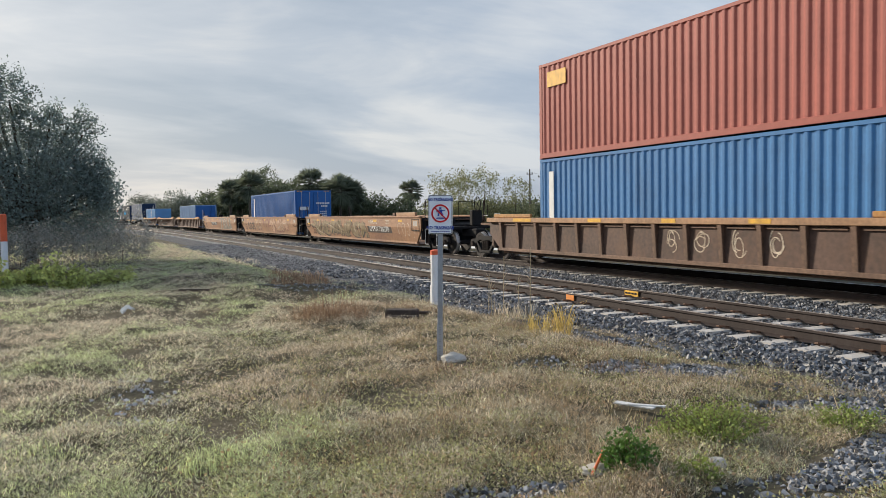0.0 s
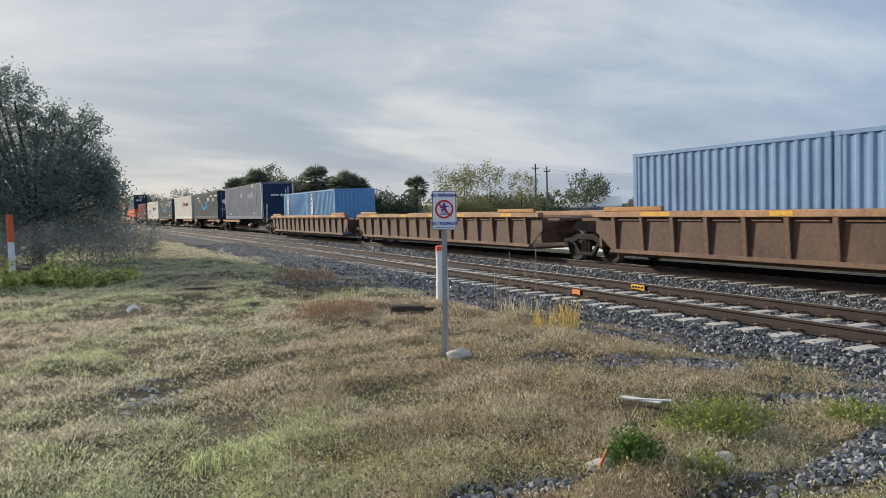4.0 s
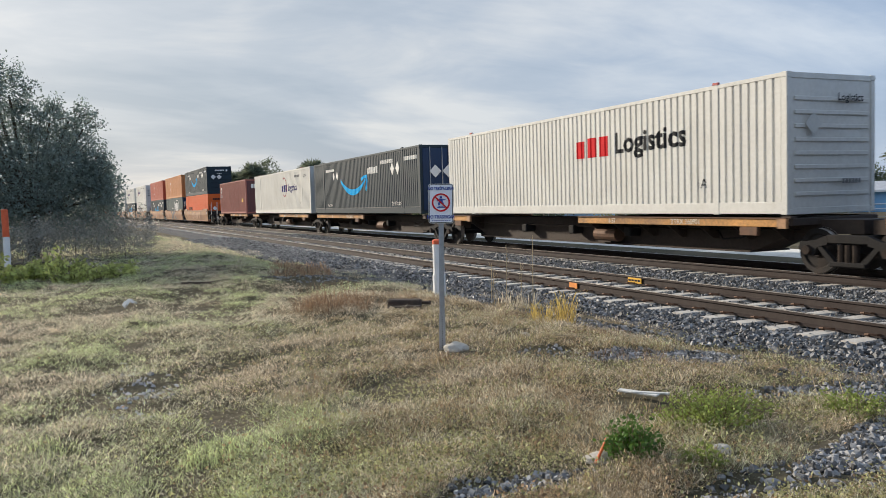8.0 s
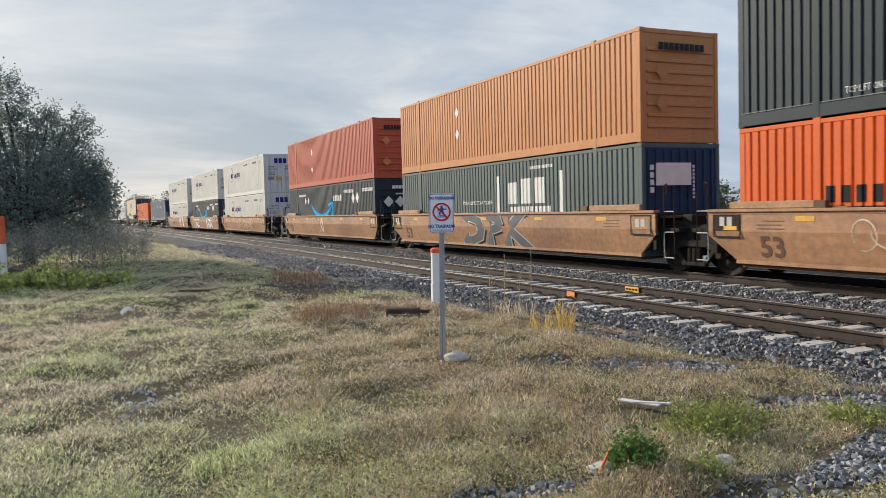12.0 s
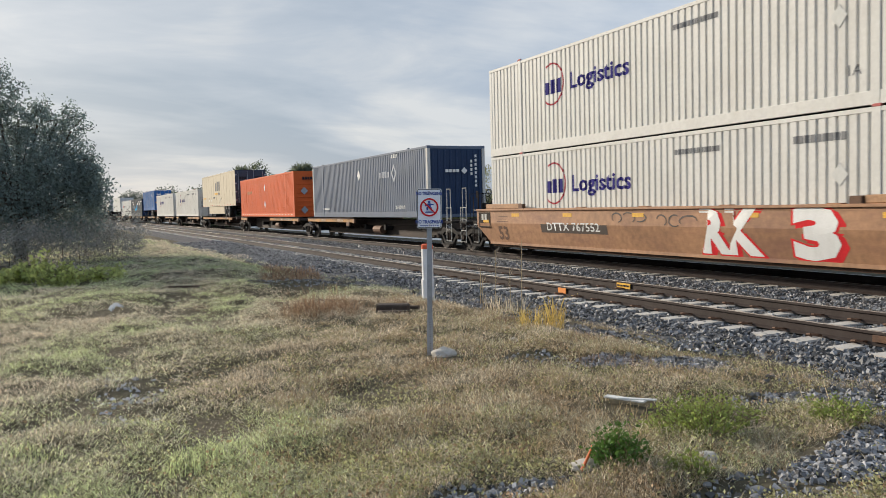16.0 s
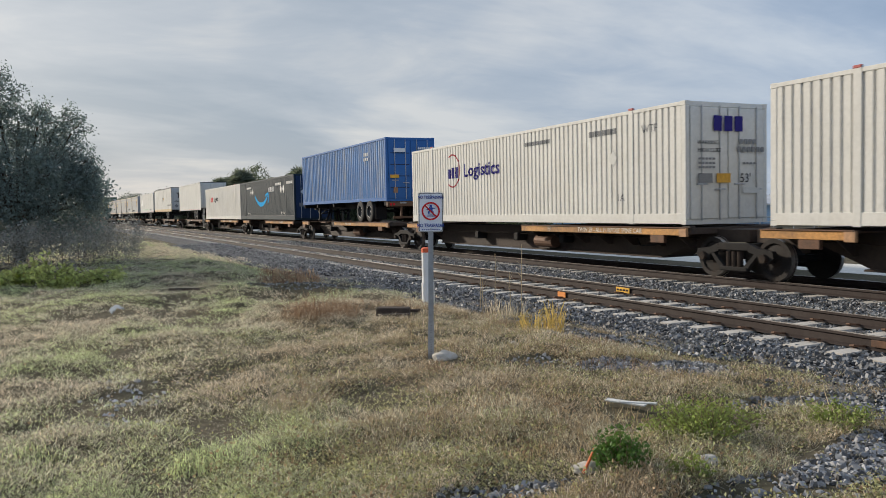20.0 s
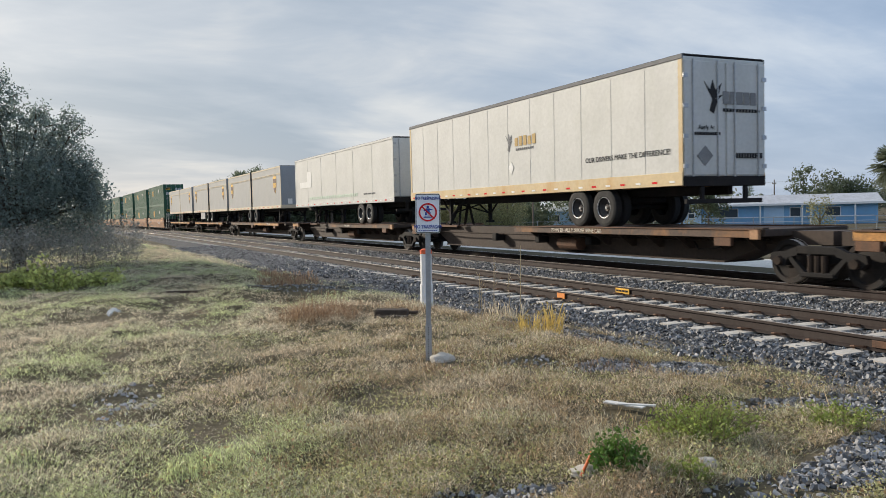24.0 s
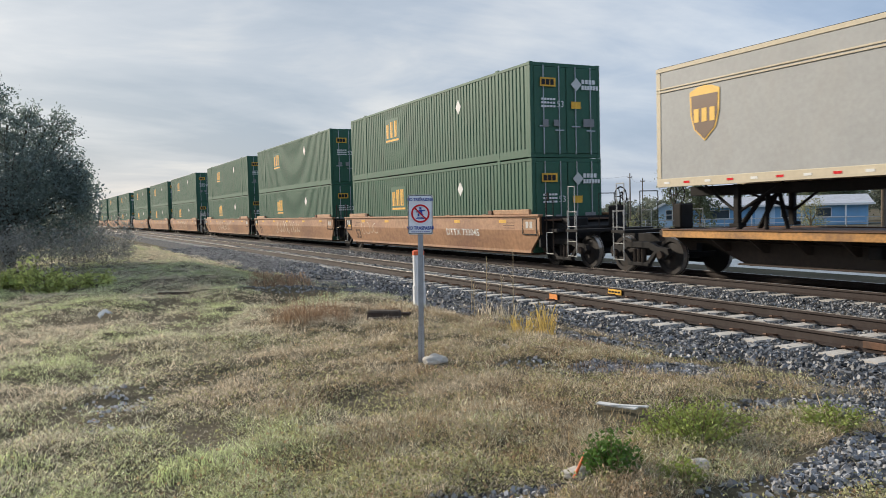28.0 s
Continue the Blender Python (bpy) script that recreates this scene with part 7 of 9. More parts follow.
LITTER = leaf_material("bleached dead grass", (0.52, 0.46, 0.36), 0.3, 0.8)
RUSSET = leaf_material("russet dry weeds", (0.33, 0.215, 0.13), 0.35, 0.55)
GOLD = leaf_material("golden grass tuft", (0.64, 0.48, 0.16), 0.4)


def blades(x, y, h, lean, width, way=None, lift=0.0):
    """Bent grass blades, each of three triangles; way: the direction in which each one leans."""
    n = len(x)
    a = rng.uniform(0, 2 * np.pi, n)
    la = rng.uniform(0, 2 * np.pi, n) if way is None else way
    z = gz(x, y) - 0.005 + lift
    wx, wy = np.cos(a) * width / 2, np.sin(a) * width / 2
    tx, ty = np.cos(la) * lean, np.sin(la) * lean
    v = np.zeros((n, 5, 3))
    v[:, 0] = np.stack([x - wx, y - wy, z], 1)
    v[:, 1] = np.stack([x + wx, y + wy, z], 1)
    v[:, 2] = np.stack([x - wx * 0.8 + tx * 0.40, y - wy * 0.8 + ty * 0.40, z + h * 0.75], 1)
    v[:, 3] = np.stack([x + wx * 0.8 + tx * 0.40, y + wy * 0.8 + ty * 0.40, z + h * 0.75], 1)
    v[:, 4] = np.stack([x + tx, y + ty, z + h * rng.uniform(0.55, 1.05, n)], 1)
    f = np.array([(0, 1, 3), (0, 3, 2), (2, 3, 4)])
    return v.reshape(-1, 3), (f[None] + 5 * np.arange(n)[:, None, None]).reshape(-1, 3)


# spots kept short: round the sign's footing, boards, stones and the worn earth
bare = [(3.60, 7.72, 0.24), (4.02, 5.02, 0.30), (4.12, 5.18, 0.22), (3.55, 3.70, 0.10), (2.84, 3.98, 0.12), (4.84, 8.28, 0.12), (0.66, 14.3, 0.40), (4.60, 11.40, 0.35), (0.45, 7.5, 0.17), (0.38, 7.9, 0.18), (0.55, 8.2, 0.12)]


def lawn_points(n):
    """Lawn places, thinner with distance, within the wedge that the camera overlooks."""
    r = 3.9 + 48 * rng.random(n) ** 2.5
    a = np.radians(rng.uniform(-8, 57, n))
    x, y = r * np.sin(a), r * np.cos(a)
    dd = x - bend_np(y)
    lim = 7.6 - 1.5 * np.clip((y - 14) / 12, 0, 1)
    ok = (dd < lim) & (x > -7) & (rng.random(n) < np.clip((lim - dd) / 1.6, 0, 1) + 0.02)
    for cx, cy, rx, ry, _ in gp:
        ok &= ~((((x - cx) / rx) ** 2 + ((y - cy) / ry) ** 2 < 1.0) & (rng.random(n) < 0.93))
    for cx, cy, r0 in bare:
        ok &= np.hypot(x - cx, y - cy) > r0 * rng.uniform(0.75, 1.15, n)
    return x[ok], y[ok]


def zone(x, y):
    """How far a place belongs to the dry, weedy side of the lawn near the ballast: 0 to 1."""
    return np.clip((x - 0.9 - 0.12 * (y - 7)) / 1.8 + 1.0 * (cloud(x, y, 1.3, 8) - 0.5), 0, 1) * np.clip((15 - y) / 4, 0, 1)


def lawn_layer(n_clumps, r0, r1, per, dome, low, high, spread_lean, thin):
    """Clumps of blades: each clump is a low dome with a colour of its own; hollows between them stay bare."""
    cx, cy = lawn_points(n_clumps)
    ridge = 0.5 * cloud(cx, cy, 0.46, 32) + 0.3 * cloud(cx, cy, 1.1, 31) + 0.2 * rng.random(len(cx))
    ok = ridge > thin - 0.18 * np.clip(np.hypot(cx, cy) / 14 - 0.6, 0, 1)
    cx, cy, ridge = cx[ok], cy[ok], ridge[ok]
    dist, dry = np.hypot(cx, cy), zone(cx, cy)
    r = (r0 + (r1 - r0) * rng.random(len(cx)) ** 2.0) * (1 + 0.035 * dist) * (0.6 + 0.8 * ridge)
    hue = rng.random(len(cx)) * 0.6 + 0.4 * cloud(cx, cy, 0.6, 6)
    lush = np.clip(0.60 + 1.1 * (cloud(cx, cy, 1.2, 7) - 0.5) + 0.25 * np.clip((7.5 - cy) / 2, 0, 1) - 0.5 * dry, 0.04, 1)
    count = np.maximum(5, (per * (r / r1) ** 1.5 * (1 + 0.3 * dry)).astype(int))
    idx = np.repeat(np.arange(len(cx)), count)
    n = len(idx)
    ang, rad = rng.uniform(0, 2 * np.pi, n), np.sqrt(rng.random(n))
    x, y = cx[idx] + r[idx] * rad * np.cos(ang), cy[idx] + r[idx] * rad * np.sin(ang)
    lift = dome * r[idx] * (1 - rad ** 2) * rng.uniform(0.3, 1.0, n)
    dr = dry[idx]
    h = rng.uniform(low, high, n) * (1 + 0.03 * dist[idx]) * (1 + 0.8 * dr * rng.random(n) ** 2) * (1.1 - 0.4 * rad)
    w = rng.uniform(0.0018, 0.0040, n) * (1 + dist[idx] * 0.12) * (1 - 0.30 * dr)
    lean = h * rng.uniform(0.4, spread_lean, n) * (1 - 0.15 * dr)
    way = ang + rng.normal(0, 1.0, n)
    pick = 0.80 * hue[idx] + 0.20 * rng.random(n)
    clear = np.ones(n, bool)
    for gx0, gy0, rx, ry, _ in gp:
        clear &= (((x - gx0) / rx) ** 2 + ((y - gy0) / ry) ** 2 > 1.0) | (rng.random(n) < 0.10)
    for bx0, by0, r0 in bare:
        clear &= np.hypot(x - bx0, y - by0) > r0 * 0.85
    g_to = lush[idx] * (0.62 - 0.30 * dr)
    o_to = g_to + 0.26 - 0.04 * dr
    s_to = 0.86 - 0.30 * dr
    w_to = s_to + 0.26 * dr
    for name, m, sel, lab in (
            ("grass_green", GREEN, pick < g_to, "fresh green clumps in the lawn"),
            ("grass_olive", OLIVE, (pick >= g_to) & (pick < o_to), "dull olive clumps in the lawn"),
            ("grass_straw", STRAW, (pick >= o_to) & (pick < s_to), "dry straw-coloured clumps in the lawn"),
            ("grass_weedy", DRYWEED, (pick >= np.maximum(o_to, s_to)) & (pick < w_to), "dry olive-brown weedy clumps in the lawn"),
            ("grass_brown", THATCH, pick >= np.maximum(np.maximum(o_to, s_to), w_to), "dead brown clumps in the lawn")):
        sel = sel & clear
        v, f = blades(x[sel], y[sel], h[sel], lean[sel], w[sel], way[sel], lift[sel])
        tagged(new(name, fast_mesh(name, v, f, m)), lab, "grass", kind="stuff")


lawn_layer(32000, 0.035, 0.17, 44, 0.50, 0.012, 0.036, 3.2, 0.41)
lawn_layer(24000, 0.02, 0.07, 9, 0.3, 0.012, 0.032, 3.4, 0.28)
# dead blades lying flat over the earth
lx, ly = lawn_points(150000)
near = rng.random(len(lx)) < np.clip(1.25 - np.hypot(lx, ly) / 16, 0.1, 1)
lx, ly = lx[near], ly[near]
h = rng.uniform(0.006, 0.022, len(lx))
v, f = blades(lx, ly, h, rng.uniform(0.03, 0.09, len(lx)), rng.uniform(0.002, 0.0042, len(lx)) * (1 + np.hypot(lx, ly) * 0.08))
tagged(new("dead_grass", fast_mesh("dead_grass", v, f, LITTER)), "pale dead grass blades lying on the earth", "grass", kind="stuff")


def tuft(name, label, cx, cy, r, n, h0, h1, m, lean=0.5, width=0.006):
    a, rr = rng.uniform(0, 2 * np.pi, n), r * np.sqrt(rng.random(n))
    tx, ty = cx + rr * np.cos(a), cy + rr * np.sin(a)
    h = rng.uniform(h0, h1, n)
    v, f = blades(tx, ty, h, h * rng.uniform(0.1, lean, n), np.full(n, width))
    return tagged(new(name, fast_mesh(name, v, f, m)), label, "grass tuft", "grass tufts", "stuff")


tuft("grass_tuft", "golden upright grass tuft beside the ballast", 6.27, 9.6, 0.15, 80, 0.25, 0.62, GOLD, 0.9, 0.010)
tuft("grass_tuft", "golden upright grass tuft beside the ballast", 5.88, 9.6, 0.18, 80, 0.12, 0.36, GOLD, 1.3, 0.010)
tuft("grass_tuft", "russet dry weed clump in the lawn", 3.55, 12.1, 0.62, 700, 0.08, 0.30, RUSSET, 1.8, 0.007)
tuft("grass_tuft", "thin upright dry stalks in a weed clump", 3.5, 12.2, 0.60, 90, 0.28, 0.62, RUSSET, 1.0, 0.006)
tuft("grass_tuft", "russet dry weed clump in the lawn", 4.5, 12.6, 0.65, 220, 0.05, 0.20, RUSSET, 1.8, 0.007)
tuft("grass_tuft", "green grass tuft in the lawn", 0.72, 5.35, 0.20, 220, 0.05, 0.13, GREEN, 1.3, 0.007)
tuft("grass_tuft", "green grass tuft in the lawn", -0.3, 6.0, 0.22, 160, 0.04, 0.10, GREEN, 1.6, 0.007)
for k, (tx0, ty0, r0) in enumerate(((-0.35, 5.55, 0.30), (-0.62, 5.2, 0.22), (0.95, 5.1, 0.22), (1.7, 4.9, 0.16), (0.35, 5.0, 0.20), (-0.1, 4.6, 0.25), (-0.9, 6.4, 0.22))):
    tuft("grass_tuft", "bright green grass clump in the lawn", tx0, ty0, r0, 150, 0.025, 0.065, GREEN, 2.4, 0.005)
for k in range(16):
    tuft("grass_tuft", "dry straw and russet weed clump in the lawn", 1.3 + 0.31 * k + 0.4 * math.sin(k * 2.7), 5.0 + 1.6 * math.sin(k * 1.9) + 0.16 * k, 0.30, 110, 0.05, 0.14, (DRYWEED, RUSSET, OLIVE)[k % 3], 1.4, 0.004)
tuft("grass_tuft", "straw grass tuft beside the ballast", 6.6, 11.6, 0.35, 120, 0.15, 0.40, STRAW, 0.8, 0.010)
for k in range(7):
    tuft("grass_tuft", "brown dry grass clump along the ballast edge", 5.6 + 0.25 * math.sin(k * 2.1), 7.2 + k * 1.05, 0.45, 300, 0.04, 0.13, RUSSET if k % 2 else DRYWEED, 2.0, 0.006)
for k in range(5):
    tuft("grass_tuft", "brown dry grass clump along the ballast edge", 4.7 + k * 0.32, 18.5 + k * 1.3, 0.8, 200, 0.10, 0.30, RUSSET, 1.2, 0.014)


def weed(name, label, cx, cy, r, h, n, leaf, m, stem_m, flowers=0):
    """A leafy weed: thin stems with many small leaves."""
    thing = empty(name, label, "weed", "weeds")
    sb = bm_new()
    pts = []
    z0 = ground_z(cx, cy)
    for i in range(max(8, n // 26)):
        a, rr = random.uniform(0, 6.283), r * random.random() ** 0.5
        b = Vector((cx + rr * 0.35 * math.cos(a), cy + rr * 0.35 * math.sin(a), z0 - 0.01))
        t = Vector((cx + rr * math.cos(a), cy + rr * math.sin(a), z0 + h * random.uniform(0.55, 1.0) * (1 - 0.45 * rr / r)))
        tube(sb, b, t, 0.004, 5, 0.002)
        pts.append((b, t))
    tagged(part("stalk_tangle", sb, stem_m, thing), kind="stuff")
    c = np.zeros((n, 3))
    for i in range(n):
        b, t = pts[i % len(pts)]
        p = b.lerp(t, random.uniform(0.25, 1.0))
        c[i] = p
    c += rng.normal(0, 0.025, (n, 3))
    v, f = leaf_cards(c, leaf)
    tagged(part("foliage", fast_mesh("foliage", v, f, m), m, thing), kind="stuff")
    return thing


def leaf_cards(c, size):
    """Small folded leaves: two triangles each, pointed, in random directions."""
    n = len(c)
    a = rng.normal(size=(n, 3))
    a /= np.linalg.norm(a, axis=1, keepdims=True)
    b = np.cross(a, rng.normal(size=(n, 3)))
    b /= np.linalg.norm(b, axis=1, keepdims=True)
    s = (size * rng.uniform(0.6, 1.3, n))[:, None]
    v = np.zeros((n, 4, 3))
    v[:, 0] = c
    v[:, 1] = c + (a * 0.5 + b * 0.28) * s
    v[:, 2] = c + a * s
    v[:, 3] = c + (a * 0.5 - b * 0.28) * s + np.cross(a, b) * s * 0.12
    return v.reshape(-1, 3), np.arange(n * 4).reshape(n, 4)


LEAF_G = leaf_material("green weed leaves", (0.10, 0.19, 0.035), 0.35)
LEAF_L = leaf_material("yellow green weed leaves", (0.27, 0.33, 0.085), 0.45)
LEAF_V = leaf_material("yellow green vine leaves", (0.50, 0.54, 0.20), 0.55, 0.5)
WEEDY = leaf_material("small olive weed leaves", (0.36, 0.35, 0.17), 0.4, 0.7)
WEEDB = leaf_material("small brown dry leaves", (0.36, 0.25, 0.15), 0.35, 0.6)
STEM = mat("weed stems", (0.20, 0.16, 0.08), 0.8)
DRYST = mat("dry stalks", (0.42, 0.33, 0.20), 0.8)
# low tangled weeds among the dry grass near the ballast
for name, m, lab, n, k in (("ground_weed", WEEDY, "low tangled olive weeds among the dry grass", 110000, 11), ("dry_leaves", WEEDB, "small brown dry leaves among the grass", 20000, 12)):
    wx, wy = lawn_points(n * 2)
    ok = (wy < 11) & (cloud(wx, wy, 0.5, k) * 0.7 + cloud(wx, wy, 0.18, k + 5) * 0.3 > 0.44) & (rng.random(len(wx)) < np.clip(0.25 + (wx - 0.3) * 0.5, 0.12, 1.0))
    wx, wy = wx[ok], wy[ok]
    wz = gz(wx, wy) + 0.10 * rng.random(len(wx)) ** 1.4 * (0.5 + cloud(wx, wy, 0.4, k + 9))
    v, f = leaf_cards(np.stack([wx, wy, wz], 1), 0.024 if m is WEEDY else 0.028)
    tagged(new(name, fast_mesh(name, v, f, m)), lab, "weeds", kind="stuff")
weed("weed", "dense green leafy weed in the gravel", 3.03, 3.92, 0.19, 0.30, 1500, 0.032, LEAF_G, STEM)
weed("weed", "spreading yellow-green weed with tiny leaves", 4.02, 4.25, 0.40, 0.34, 2600, 0.028, LEAF_L, STEM)
weed("weed", "spreading yellow-green weed with tiny leaves", 3.75, 4.3, 0.30, 0.16, 800, 0.026, LEAF_L, STEM)
weed("weed", "green weed by the gravel", 5.05, 3.95, 0.28, 0.22, 900, 0.03, LEAF_L, STEM)
weed("weed", "green weed by the gravel", 3.3, 3.6, 0.14, 0.18, 320, 0.03, LEAF_L, STEM)
for k in range(10):
    weed("weed", "leafy yellow-green vine at the foot of the brush", -2.9 + k * 0.42, 21.5 + math.sin(k * 1.7) * 0.7, 0.55, 0.85 + 0.35 * math.sin(k * 1.3), 330, 0.13, LEAF_V, STEM)
# tall dry stalks by the siding
for cx, cy, h in ((6.95, 12.6, 1.05), (7.05, 12.2, 0.75), (6.75, 12.8, 0.7), (7.15, 12.0, 1.25), (6.6, 12.4, 0.55)):
    th = empty("dry_stalk", "tall thin dry weed stalk beside the ballast", "weed", "dry stalks")
    z0 = ground_z(cx, cy)
    top = Vector((cx + random.uniform(-0.05, 0.08), cy + random.uniform(-0.05, 0.05), z0 + h))
    part("stem", tube(bm_new(), (cx, cy, z0 - 0.02), top, 0.009, 6, 0.004), DRYST, th)
    for i in range(6):
        p = Vector((cx, cy, z0)).lerp(top, 0.45 + 0.09 * i)
        part("twig", tube(bm_new(), p, p + Vector((random.uniform(-0.10, 0.10), random.uniform(-0.10, 0.10), random.uniform(0.04, 0.12))), 0.005, 5, 0.003), DRYST, th)

# ---- sign, posts and litter ----


def sign_post():
    th = empty("warning_sign", "white no-trespassing sign with red prohibition ring on a galvanised post", "sign")
    bx, by = 3.56, 7.94
    # U-channel post, its lower stub bolted on
    bm = bm_new()
    for a, b in ((-0.028, -0.022), (0.022, 0.028)):
        box(bm, a, b, -0.014, 0.014, 0.0, 1.85)
    box(bm, -0.024, 0.024, 0.008, 0.014, 0.0, 1.85)
    post = part("post", bm, GALV, th)
    stub = bm_new()
    for a, b in ((-0.034, -0.028), (0.028, 0.034)):
        box(stub, a, b, -0.022, 0.016, -0.2, 0.42)
    box(stub, -0.030, 0.030, -0.022, -0.016, -0.2, 0.42)
    part("stub_post", stub, GALV, th)
    # holes are not cut: dark discs give the shade inside them
    for k in range(15):
        part("bolt_hole", tube(bm_new(), (0, -0.0245, 0.03 + 0.026 * k), (0, -0.0215, 0.03 + 0.026 * k), 0.005, 8), DARKTXT, post)
    w, h, zc = 0.135, 0.215, 1.64

    def plate(hw, hh, r, y, m, name):
        pts = []
        for cx, cz, a0 in ((hw - r, hh - r, 0), (-hw + r, hh - r, 90), (-hw + r, -hh + r, 180), (hw - r, -hh + r, 270)):
            for k in range(5):
                a = radians(a0 + 22.5 * k)
                pts.append((cx + r * math.cos(a), zc + cz + r * math.sin(a)))
        return part(name, prism(bm_new(), pts, 'y', y, y + 0.003), m, th)
    plate(w, h, 0.022, -0.030, WHITE, "sign_plate")
    plate(w - 0.006, h - 0.006, 0.019, -0.0325, DARKTXT, "sign_border")
    plate(w - 0.012, h - 0.012, 0.016, -0.035, mat("clean white sign sheeting", (0.86, 0.87, 0.90), 0.4, 0, 0.03, 6), "sign_face")
    BLUE = mat("blue sign lettering", (0.02, 0.06, 0.32), 0.5)
    for s, z, size in (("NO TRESPASSING", 0.162, 0.032), ("NO TRASPASAR", -0.146, 0.038)):
        part("lettering", text_mesh(s, size, BLUE, 0.03, 0.80), BLUE, th, at=Matrix.Translation((0, -0.0385, zc + z)) @ FRONT_END)
    bm = bm_new()
    for k in range(9):
        box(bm, -0.10 + 0.023 * k, -0.10 + 0.023 * k + 0.017, -0.0385, -0.036, zc - 0.190, zc - 0.182)
    part("small_print", bm, BLUE, th)
    # prohibition ring with bar, over a plain blue figure of bars
    bm = bm_new()
    n = 32
    for i in range(n):
        a, b = 2 * math.pi * i / n, 2 * math.pi * (i + 1) / n
        prism(bm, [(0.100 * math.cos(a), zc + 0.012 + 0.100 * math.sin(a)), (0.100 * math.cos(b), zc + 0.012 + 0.100 * math.sin(b)), (0.082 * math.cos(b), zc + 0.012 + 0.082 * math.sin(b)), (0.082 * math.cos(a), zc + 0.012 + 0.082 * math.sin(a))], 'y', -0.041, -0.037)
    prism(bm, [(-0.066, zc + 0.066), (-0.055, zc + 0.077), (0.066, zc - 0.042), (0.055, zc - 0.053)], 'y', -0.044, -0.0405)
    part("prohibition_ring", bm, REDTXT, th)
    bm = bm_new()
    for x0, x1, za, zb in ((-0.012, 0.012, 0.045, 0.068), (-0.02, 0.02, 0.0, 0.042), (0.02, 0.05, 0.025, 0.036), (-0.045, -0.02, 0.012, 0.024), (-0.03, -0.012, -0.03, 0.0), (0.01, 0.03, -0.025, 0.0), (-0.045, 0.045, -0.058, -0.050), (-0.035, 0.035, -0.044, -0.038)):
        box(bm, x0, x1, -0.0395, -0.0365, zc + 0.012 + za, zc + 0.012 + zb)
    part("pictogram", bm, BLUE, th)
    for z in (0.19, -0.19):
        part("bolt", tube(bm_new(), (0, -0.043, zc + z * 0.97), (0, -0.034, zc + z * 0.97), 0.008, 8), GALV, th)
    th.matrix_basis = Matrix.Translation((bx, by, 0.02)) @ pose(0, 0, 0, 0, 1.1, -24)
    return th


sign_post()


def rock(name, label, x, y, z, r, sx, sy, sz, m, seed):
    bm = bm_new()
    bmesh.ops.create_icosphere(bm, subdivisions=3, radius=1.0)
    for v in bm.verts:
        k = 1 + 0.22 * noise.noise(v.co * 1.6 + Vector((seed, 0, 0))) + 0.07 * noise.noise(v.co * 5 + Vector((0, seed, 0)))
        v.co = Vector((v.co.x * sx * k, v.co.y * sy * k, max(v.co.z, -0.4) * sz * k)) * r
    ob = new(name, mesh_of(name, bm, m))
    ob.matrix_basis = pose(x, y, z)
    return tagged(ob, label, "rock", "loose rocks")


CEM = mat("pale rough concrete", (0.52, 0.48, 0.42), 0.9, 0, 0.15, 8.0, (0.3, 0.27, 0.22), 0.4, bump=0.006, bump_scale=30)
rock("concrete_footing", "pale lump of concrete at the foot of the sign post", 3.66, 7.80, ground_z(3.6, 7.8) + 0.02, 0.125, 1.15, 0.9, 0.55, CEM, 1)
rock("rock", "pale stone at the edge of the gravel", 3.55, 3.74, ground_z(3.55, 3.74) + 0.03, 0.07, 1.2, 0.8, 0.7, CEM, 2)
rock("rock", "pale flat stone beside a green weed", 2.86, 4.06, ground_z(2.86, 4.06) + 0.02, 0.075, 1.4, 0.9, 0.5, CEM, 3)
rock("rock", "small pale stone in the grass", 4.86, 8.35, ground_z(4.86, 8.35) + 0.01, 0.05, 1.2, 0.8, 0.7, CEM, 4)
for k in range(16):
    rock("rock", "larger grey stone among the gravel", 2.0 + 0.5 * random.random() if k < 6 else 3.3 + 1.9 * random.random(), 3.7 + 0.3 * random.random() if k < 6 else 2.9 + 0.6 * random.random(), 0.03, random.uniform(0.028, 0.048), 1.2, 0.9, 0.6, GRAVEL, 10 + k)


def plank(name, label, x, y, rz, L, w, h, m, lift=0.0):
    bm = box(bm_new(), -L / 2, L / 2, -w / 2, w / 2, 0, h, min(w, h) * 0.15)
    for v in bm.verts:
        v.co.z += 0.006 * noise.noise(v.co * 9)
    ob = new(name, mesh_of(name, bm, m))
    ob.matrix_basis = pose(x, y, ground_z(x, y) + lift, 0, 0, rz)
    return tagged(ob, label, "debris", "loose debris")


PALEWOOD = mat("bleached splintered wood", (0.66, 0.65, 0.62), 0.85, 0, 0.15, 5.0, (0.30, 0.28, 0.25), 0.4, (8, 0.6, 1), 0.003, 60)
DARKWOOD = mat("dark rotten wood", (0.06, 0.042, 0.03), 0.9, 0, 0.3, 4.0, (0.14, 0.1, 0.07), 0.4, (6, 0.6, 1), 0.004, 40)
plank("board", "weathered grey board lying in the grass", 4.04, 5.16, -62, 0.34, 0.07, 0.012, PALEWOOD, 0.045)
plank("board", "weathered grey board lying in the grass", 4.10, 5.08, -40, 0.30, 0.04, 0.012, PALEWOOD, 0.055)
plank("old_tie", "dark rotten timber lying in the dry grass", 4.58, 11.62, -30, 0.52, 0.22, 0.15, DARKWOOD, 0.0)
plank("old_tie", "split piece of dark rotten timber in the dry grass", 4.50, 11.42, -22, 0.50, 0.10, 0.09, DARKWOOD, 0.0)
plank("old_tie", "split piece of dark rotten timber in the dry grass", 4.78, 11.85, -41, 0.66, 0.09, 0.05, DARKWOOD, 0.02)
